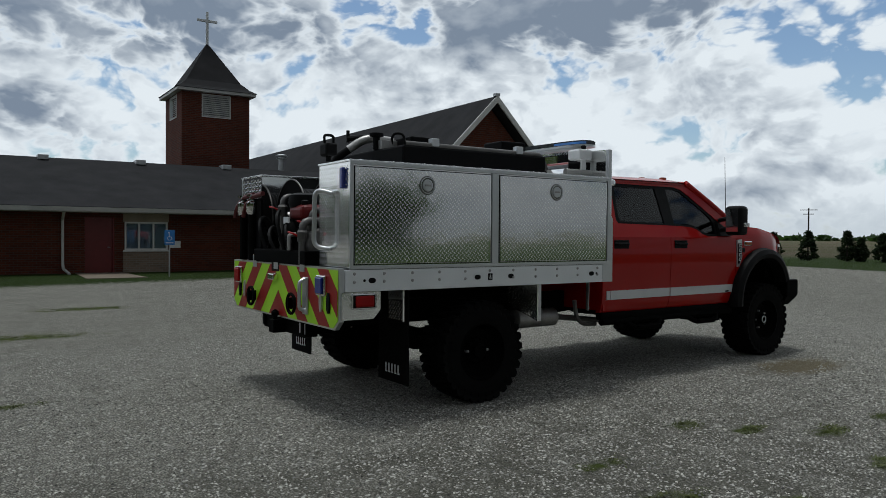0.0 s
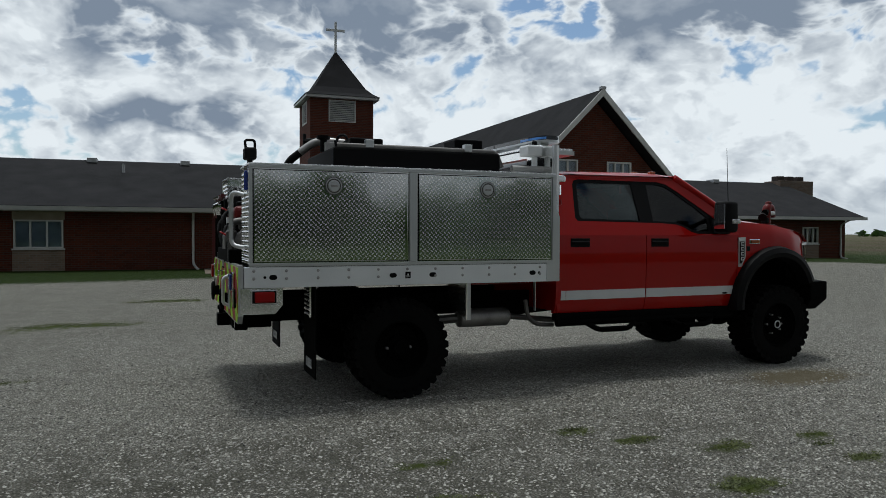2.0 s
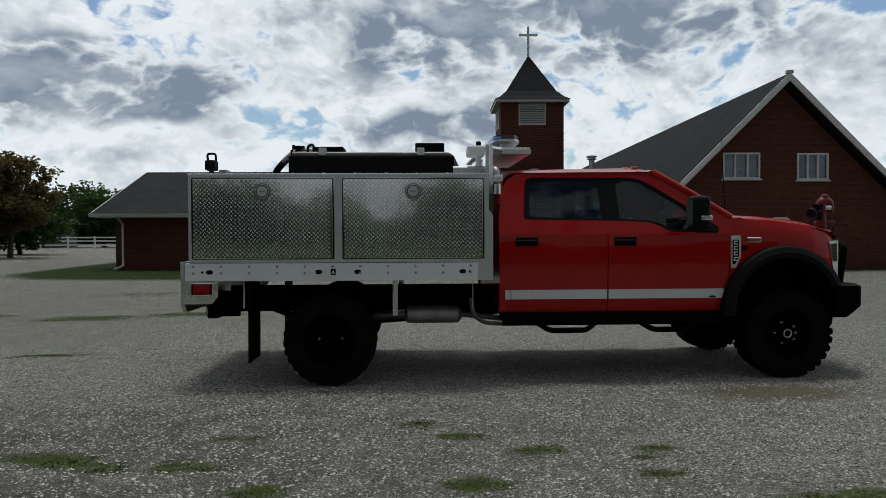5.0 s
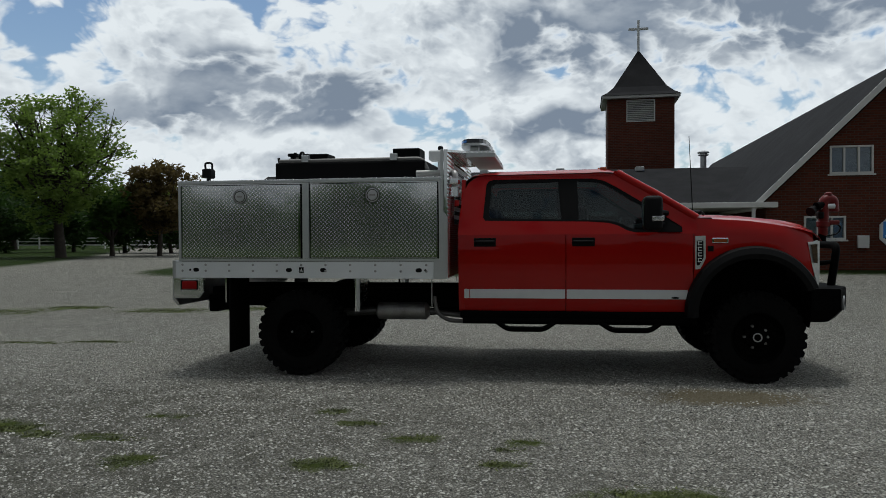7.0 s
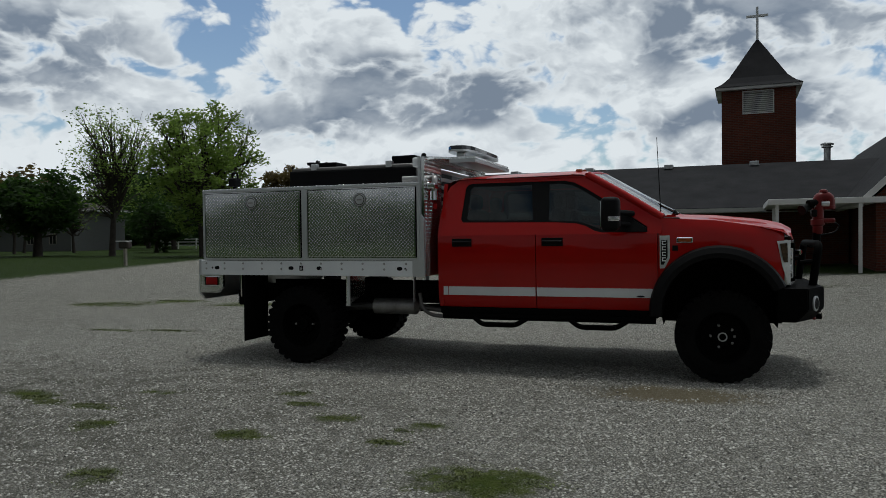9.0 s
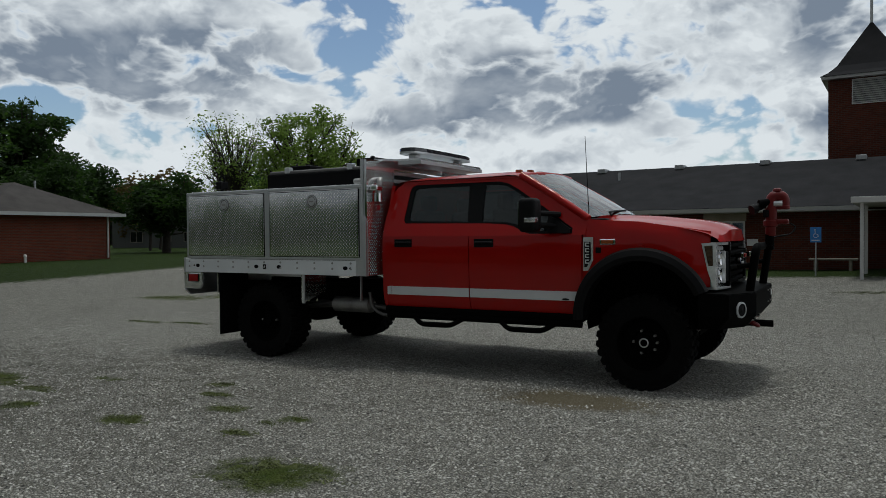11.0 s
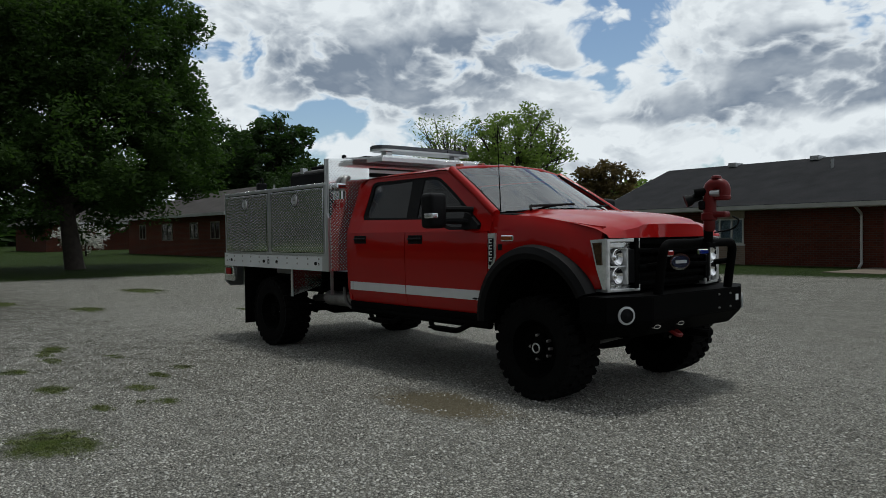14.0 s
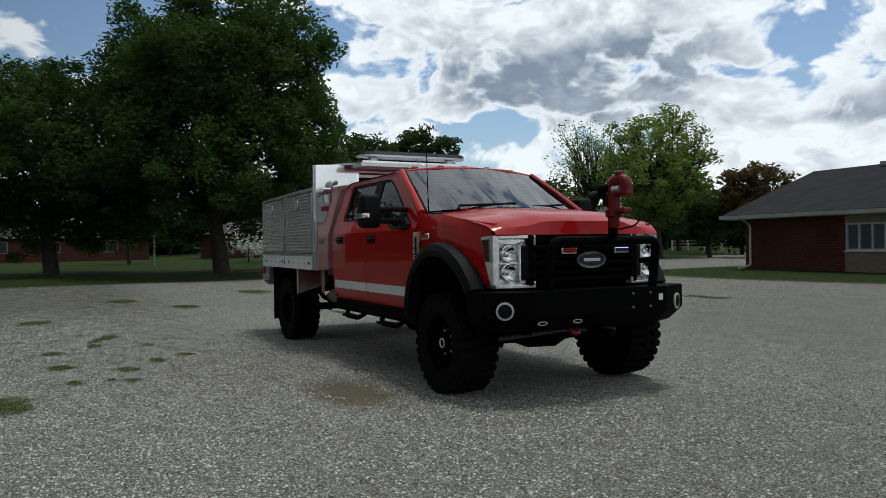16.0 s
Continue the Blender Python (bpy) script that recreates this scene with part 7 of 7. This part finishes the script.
def house(name, label, x0, x1, y0, y1, eave, ridge, wall, roof, wins, over=0.55):
    z0 = ground_z((x0 + x1) / 2, (y0 + y1) / 2)
    h = thing(name, label, "house", (0, 0, z0))
    part("wall", B(x0, x1, y0, y1, -0.3, eave), wall, h)
    o = over
    a = min(y1 - y0, x1 - x0) / 2 + o
    cx0, cx1, cy = x0 - o + a, x1 + o - a, (y0 + y1) / 2
    r = bmesh.new()
    e = [r.verts.new(p) for p in ((x0 - o, y0 - o, eave), (x1 + o, y0 - o, eave), (x1 + o, y1 + o, eave), (x0 - o, y1 + o, eave))]
    u = [r.verts.new(p) for p in ((cx0, cy, ridge), (cx1, cy, ridge))]
    r.faces.new((e[0], e[1], u[1], u[0]))
    r.faces.new((e[2], e[3], u[0], u[1]))
    r.faces.new((e[1], e[2], u[1]))
    r.faces.new((e[3], e[0], u[0]))
    r.faces.new(e[::-1])
    part("roof", r, roof, h)
    q = bmesh.new()
    for a_ in ((x0 - o, x1 + o, y0 - o - 0.08, y0 - o), (x0 - o, x1 + o, y1 + o, y1 + o + 0.08), (x0 - o - 0.08, x0 - o, y0 - o, y1 + o), (x1 + o, x1 + o + 0.08, y0 - o, y1 + o)):
        box(q, *a_, eave - 0.14, eave + 0.03)
    part("gutter", q, M["fascia"], h)
    for p, w, hh, ax in wins:
        simple_window(h, p, w, hh, ax)
    return h


ranch = house("brick_house", "low red brick house with a hipped grey roof", -46, -29.2, 11.8, 18.3, 2.45, 4.15, M["house_brick"], M["shingle_brown"],
              [((-31.2, 11.8, 1.0), 1.2, 1.0, "y"), ((-34.2, 11.8, 1.0), 1.2, 1.0, "y"), ((-38.5, 11.8, 0.9), 1.8, 1.1, "y"), ((-43, 11.8, 1.0), 1.2, 1.0, "y")])
for y in (11.95, 18.15):
    part("downspout", T([(-29.15, y, 2.35), (-29.15, y, 0.1)], 0.05, 8), M["trim"], ranch, "white downspout")
part("vent_pipe", T([(-32.5, 16.2, 3.4), (-32.5, 16.2, 4.3)], 0.06, 8), M["metal_grey"], ranch)
house("brick_house", "distant low red brick house behind the maples", -82, -72, -12, 4.5, 2.5, 4.2, M["brick"], M["shingle_brown"],
      [((-72, -9, 0.9), 1.6, 1.1, "x"), ((-72, -4.5, 0.9), 1.6, 1.1, "x"), ((-72, 0.5, 0.9), 2.0, 1.2, "x")])
house("brick_house", "distant low red brick house behind the maples", -74, -62, 10, 17.5, 2.5, 4.2, M["brick"], M["shingle_brown"],
      [((-62, 12, 0.9), 1.6, 1.1, "x"), ((-66, 10, 0.9), 1.6, 1.1, "y")])
house("grey_house", "distant grey two-storey house with dark shutters", -66, -52, 46, 53, 4.0, 5.2, M["siding"], M["shingle_brown"],
      [((-54.2, 46, 0.7), 0.9, 1.0, "y"), ((-57.0, 46, 0.7), 0.9, 1.0, "y"), ((-62.0, 46, 2.6), 1.2, 0.9, "y"), ((-58.8, 46, 2.6), 1.2, 0.9, "y"), ((-62.0, 46, 0.6), 2.0, 1.2, "y")])
house("far_house", "distant pale house among trees", -42, -34, 66, 73, 2.6, 4.2, M["siding"], M["shingle_brown"], [((-38, 66, 0.9), 1.4, 1.0, "y")])
house("far_house", "distant pale house among trees", -26, -18, 84, 91, 2.6, 4.2, M["siding"], M["shingle_brown"], [((-22, 84, 0.9), 1.4, 1.0, "y")])

fence = thing("rail_fence", "white post-and-rail fence across the far lawn", "fence", (0, 0, 0.32))
for i in range(18):
    x = -50 + i * 2.2
    y = 56.0 + i * 0.1
    part("fence_post", B(x - 0.06, x + 0.06, y - 0.06, y + 0.06, -0.1, 1.15, bevel=0.01), M["white"], fence)
    for z in (0.4, 0.75, 1.05):
        part("fence_rail", B(x + 0.06, x + 2.14, y - 0.02, y + 0.02, z - 0.06, z + 0.06), M["white"], fence)
gp = thing("marker_post", "pale weathered post standing in the lawn", "post", (-38.5, 1.3, 0.3))
part("post_shaft", T([(0, 0, -0.1), (0.02, 0, 1.9)], 0.06, 8), M["wood_post"], gp)
mb = thing("mailbox", "dark mailbox on a wooden post beside the drive", "mailbox", (-20.3, 18.2, 0.27))
part("mailbox_post", B(-0.06, 0.06, -0.06, 0.06, -0.1, 1.0), M["wood_post"], mb)
part("mailbox_body", B(-0.28, 0.28, -0.15, 0.15, 0.78, 1.1, bevel=0.08), M["soot"], mb)
part("mailbox_shelf", B(-0.35, 0.2, -0.2, 0.2, 1.1, 1.14), M["white"], mb)

pipe_ = thing("standpipe", "short white capped standpipe beside the brick house", "pipe", (-28.6, 13.2, ground_z(-28.6, 13.2)))
part("pipe_shaft", lathe(bmesh.new(), [(-0.05, 0.06), (0.3, 0.06)], 12, "z"), M["white"], pipe_)
part("pipe_cap", lathe(bmesh.new(), [(0.3, 0.085), (0.37, 0.085), (0.42, 0.05), (0.43, 0.01)], 12, "z"), M["white"], pipe_)
blossom = thing("blossom_shrub", "rounded shrub covered in white blossom", "shrub", (-44.5, 8.5, 0.3))
rng = np.random.default_rng(5)
part("trunk", T([(0, 0, -0.1), (0.05, 0, 1.3)], [0.08, 0.04], 6), M["bark"], blossom)
cs = [(rng.normal() * 0.9, rng.normal() * 0.9, 1.5 + rng.normal() * 0.55) for i in range(50)]
v, f = leaves_mesh(cs, [0.4] * 50, 50, 0.09, rng)
me = bpy.data.meshes.new("crown")
me.from_pydata(v.tolist(), [], f.tolist())
me.materials.append(M["blossom"])
c = new("crown", me)
c.parent = blossom


def parking_sign(x, y, face):
    s = thing("parking_sign", "blue accessible parking sign on a thin steel post", "sign", (x, y, ground_z(x, y)), face, group="parking signs")
    part("sign_post", T([(0, 0, -0.1), (0, 0, 1.42)], 0.022, 8), M["metal_grey"], s)
    p = part("sign_plate", B(-0.15, 0.15, -0.032, -0.024, 1.0, 1.45, bevel=0.003), M["sign_blue"], s)
    q = bmesh.new()
    lathe(q, [(-0.0345, 0.022), (-0.036, 0.022)], 12, "y", (-0.02, 0, 1.37))
    tube(q, [(-0.015, -0.035, 1.34), (-0.01, -0.035, 1.25), (0.05, -0.035, 1.24), (0.075, -0.035, 1.17)], 0.009, 6)
    tube(q, [(0.0 + 0.06 * math.cos(a), -0.035, 1.2 + 0.06 * math.sin(a)) for a in [radians(100 + i * 20) for i in range(13)]], 0.007, 6)
    part("sign_figure", q, M["white"], s)
    part("sign_bar", B(-0.11, 0.11, -0.0345, -0.0325, 1.05, 1.075), M["white"], s)


parking_sign(2.13, 16.9, -4)
parking_sign(5.3, 16.4, -4)
parking_sign(11.6, 12.6, -4)
notice = thing("wall_notice", "small white notice plate on the brick wall", "sign")
notice.matrix_world = CH
part("notice_plate", B(2.98, 3.35, -0.03, -0.003, 1.02, 1.26, bevel=0.004), M["white"], notice)
seatb = thing("bench", "low grey bench against the church wall", "bench", (5.7, 18.9, ground_z(5.7, 18.9)), -2.86)
part("bench_seat", B(-0.7, 0.7, -0.2, 0.2, 0.38, 0.44, bevel=0.01), M["wood_post"], seatb)
for x in (-0.5, 0.5):
    part("bench_leg", B(x - 0.05, x + 0.05, -0.17, 0.17, -0.05, 0.38), M["wood_post"], seatb)
slab = thing("door_slab", "pale concrete path from the door to the gravel", "path")
slab.matrix_world = CH
q = bmesh.new()
prism(q, [(0.05, -0.02), (1.45, -0.02), (1.6, -3.4), (-0.05, -3.4)], "z", 0.05, 0.215)
part("slab_top", q, M["concrete"], slab)


def condenser(u, v, w):
    e = thing("air_conditioner", "grey outdoor air-conditioning unit on the grass", "air conditioner", group="condensers")
    e.matrix_world = CH @ pose(u, v, 0.3)
    part("unit_base", B(-w / 2 - 0.04, w / 2 + 0.04, -0.4, 0.4, -0.15, 0.0), M["concrete"], e)
    part("unit_case", B(-w / 2, w / 2, -0.36, 0.36, 0.002, 0.88, bevel=0.02), M["metal_grey"], e)
    q = bmesh.new()
    for i in range(9):
        box(q, -w / 2 + 0.06, w / 2 - 0.06, -0.372, -0.361, 0.1 + i * 0.08, 0.14 + i * 0.08)
    part("unit_grille", q, M["fascia"], e)


for u, w in ((19.3, 0.9), (20.4, 0.9), (21.5, 0.9), (22.6, 0.9), (24.2, 0.9)):
    condenser(u, -1.5, w)

POLE = (136, 68, 0)
pole = thing("utility_pole", "distant wooden utility pole with crossarms", "utility pole", POLE)
part("pole_shaft", T([(0, 0, -0.3), (0, 0, 7.4)], [0.17, 0.12], 8), M["bark"], pole)
for z, w in ((7.0, 1.5), (6.2, 1.0)):
    part("crossarm", T([(-0.47 * w, 0.88 * w, z), (0.47 * w, -0.88 * w, z)], 0.07, 6), M["bark"], pole)

# low woods along the horizon
rng = np.random.default_rng(77)
cs, rs = [], []
for i in range(900):
    a = radians(-25 + 170 * rng.random())
    d = 420 + 160 * rng.random()
    if rng.random() < 0.35 and a < radians(40):
        continue
    cs.append((d * math.cos(a), d * math.sin(a), 0.3 + 1.5 * rng.random()))
    rs.append(1.8 + 1.8 * rng.random())
for i in range(420):
    x = -58 + 100 * rng.random()
    top = 5.5 + 2.0 * math.sin(x * 0.21) + 1.5 * math.sin(x * 0.5 + 1)
    cs.append((x, -72 - 10 * rng.random(), 0.5 + (top - 1.5) * rng.random()))
    rs.append(1.5 + 1.2 * rng.random())
for i in range(760):
    a = radians(102 + 133 * rng.random())
    d = 112 + 30 * rng.random()
    cs.append((d * math.cos(a), d * math.sin(a), 0.4 + 4.5 * rng.random()))
    rs.append(2.0 + 1.6 * rng.random())
v, f = leaves_mesh(cs, rs, 16, 2.2, rng)
v[:, 2] = np.maximum(v[:, 2], -0.5)
me = bpy.data.meshes.new("far_woods")
me.from_pydata(v.tolist(), [], f.tolist())
me.materials.append(LEAF["oak"])
tagged(new("far_woods", me), "dark line of woods along the horizon", "woods", kind="stuff")

# ---- loose stones and tufts ----
rng = np.random.default_rng(11)
N = 480000
px = rng.uniform(-8.5, 12.5, N)
py = -9.2 + 13.5 * rng.random(N) ** 1.15
fade = np.clip((np.hypot(px - 2.0, py + 3.0) - 4.5) / 6.5, 0, 1)
keep = rng.random(N) > fade ** 0.8
for cx, cy, rx, ry in PATCHES:
    keep &= (np.hypot((px - cx) / rx, (py - cy) / ry) > 0.75 + 0.5 * rng.random(N))
keep &= rng.random(N) > 0.25 * np.clip((5.5 - px) / 6.5, 0, 1) * np.clip((-0.5 - py) / 2.5, 0, 1)
keep &= (np.hypot((px - 4.1) / 0.85, (py + 1.72) / 0.42) > 0.3 + 0.9 * rng.random(N))
px, py = px[keep], py[keep]
N = len(px)
r = 0.004 + 0.0095 * rng.random(N) ** 2.2
octa = np.array([(1, 0, 0), (0, 1, 0), (-1, 0, 0), (0, -1, 0), (0, 0, 0.75)])
tri = np.array([(0, 1, 4), (1, 2, 4), (2, 3, 4), (3, 0, 4)])
ang = rng.random(N) * 6.283
c, s_ = np.cos(ang), np.sin(ang)
jit = 1 + 0.45 * (rng.random((N, 5, 3)) - 0.5)
v = octa[None] * jit
vx = v[:, :, 0] * c[:, None] - v[:, :, 1] * s_[:, None]
vy = v[:, :, 0] * s_[:, None] + v[:, :, 1] * c[:, None]
gz = np.array([ground_z(a, b) + 0.012 * noise.noise((a * 0.7, b * 0.7, 3)) + 0.03 * noise.noise((a * 0.15, b * 0.15, 8)) for a, b in zip(px, py)])
pts = np.stack([vx * r[:, None] + px[:, None], vy * r[:, None] * (0.75 + 0.3 * rng.random(N))[:, None] + py[:, None], v[:, :, 2] * r[:, None] * 0.8 + gz[:, None] + 0.1 * r[:, None]], 2).reshape(-1, 3)
faces = (tri[None] + 5 * np.arange(N)[:, None, None]).reshape(-1, 3)
me = bpy.data.meshes.new("gravel")
me.from_pydata(pts.tolist(), [], faces.tolist())


def stone_material():
    m = material("limestone_chips", (0.2, 0.2, 0.19), 0.9)
    n, l = m.node_tree.nodes, m.node_tree.links
    g = n.new("ShaderNodeNewGeometry")
    q = n.new("ShaderNodeValToRGB")
    q.color_ramp.elements[0].color, q.color_ramp.elements[1].color = (0.04, 0.039, 0.036, 1), (0.6, 0.588, 0.535, 1)
    e = q.color_ramp.elements.new(0.4)
    e.color = (0.33, 0.323, 0.294, 1)
    l.new(g.outputs["Random Per Island"], q.inputs[0])
    l.new(q.outputs[0], n["Principled BSDF"].inputs["Base Color"])
    return m


me.materials.append(stone_material())
tagged(new("gravel", me), "loose pale limestone chips over the lot", "gravel", kind="stuff")

rng = np.random.default_rng(12)
bv, bf = [], []
for cx, cy, rx, ry in PATCHES:
    n = int(min(2600, 9000 * rx * ry * 3.1 + 60))
    for i in range(n):
        a, q = rng.random() * 6.283, rng.random() ** 0.6 * 1.15
        x, y = cx + rx * q * math.cos(a) + rng.normal() * 0.03, cy + ry * q * math.sin(a) + rng.normal() * 0.03
        if noise.noise((x * 7, y * 7, cx)) + 0.6 * noise.noise((x * 2.2 / (0.3 + rx), y * 2.2 / (0.3 + ry), cx)) > 0.25 - 0.25 * (q > 0.8):
            continue
        h, w = 0.006 + 0.013 * rng.random() * (1.2 - q * 0.7), 0.004 + 0.004 * rng.random()
        d, l = rng.random() * 6.283, 0.02 * rng.normal()
        z = ground_z(x, y) + 0.005
        k = len(bv)
        bv += [(x - w * math.cos(d), y - w * math.sin(d), z), (x + w * math.cos(d), y + w * math.sin(d), z), (x + l, y + 0.02 * rng.normal(), z + h)]
        bf.append((k, k + 1, k + 2))
me = bpy.data.meshes.new("weed_tufts")
me.from_pydata(bv, [], bf)
me.materials.append(material("weed_blades", (0.06, 0.08, 0.012), 0.7, var=0.4, scale=3, second=(0.115, 0.135, 0.028)))
tagged(new("weed_tufts", me), "low green weeds growing through the gravel", "weeds", kind="stuff")
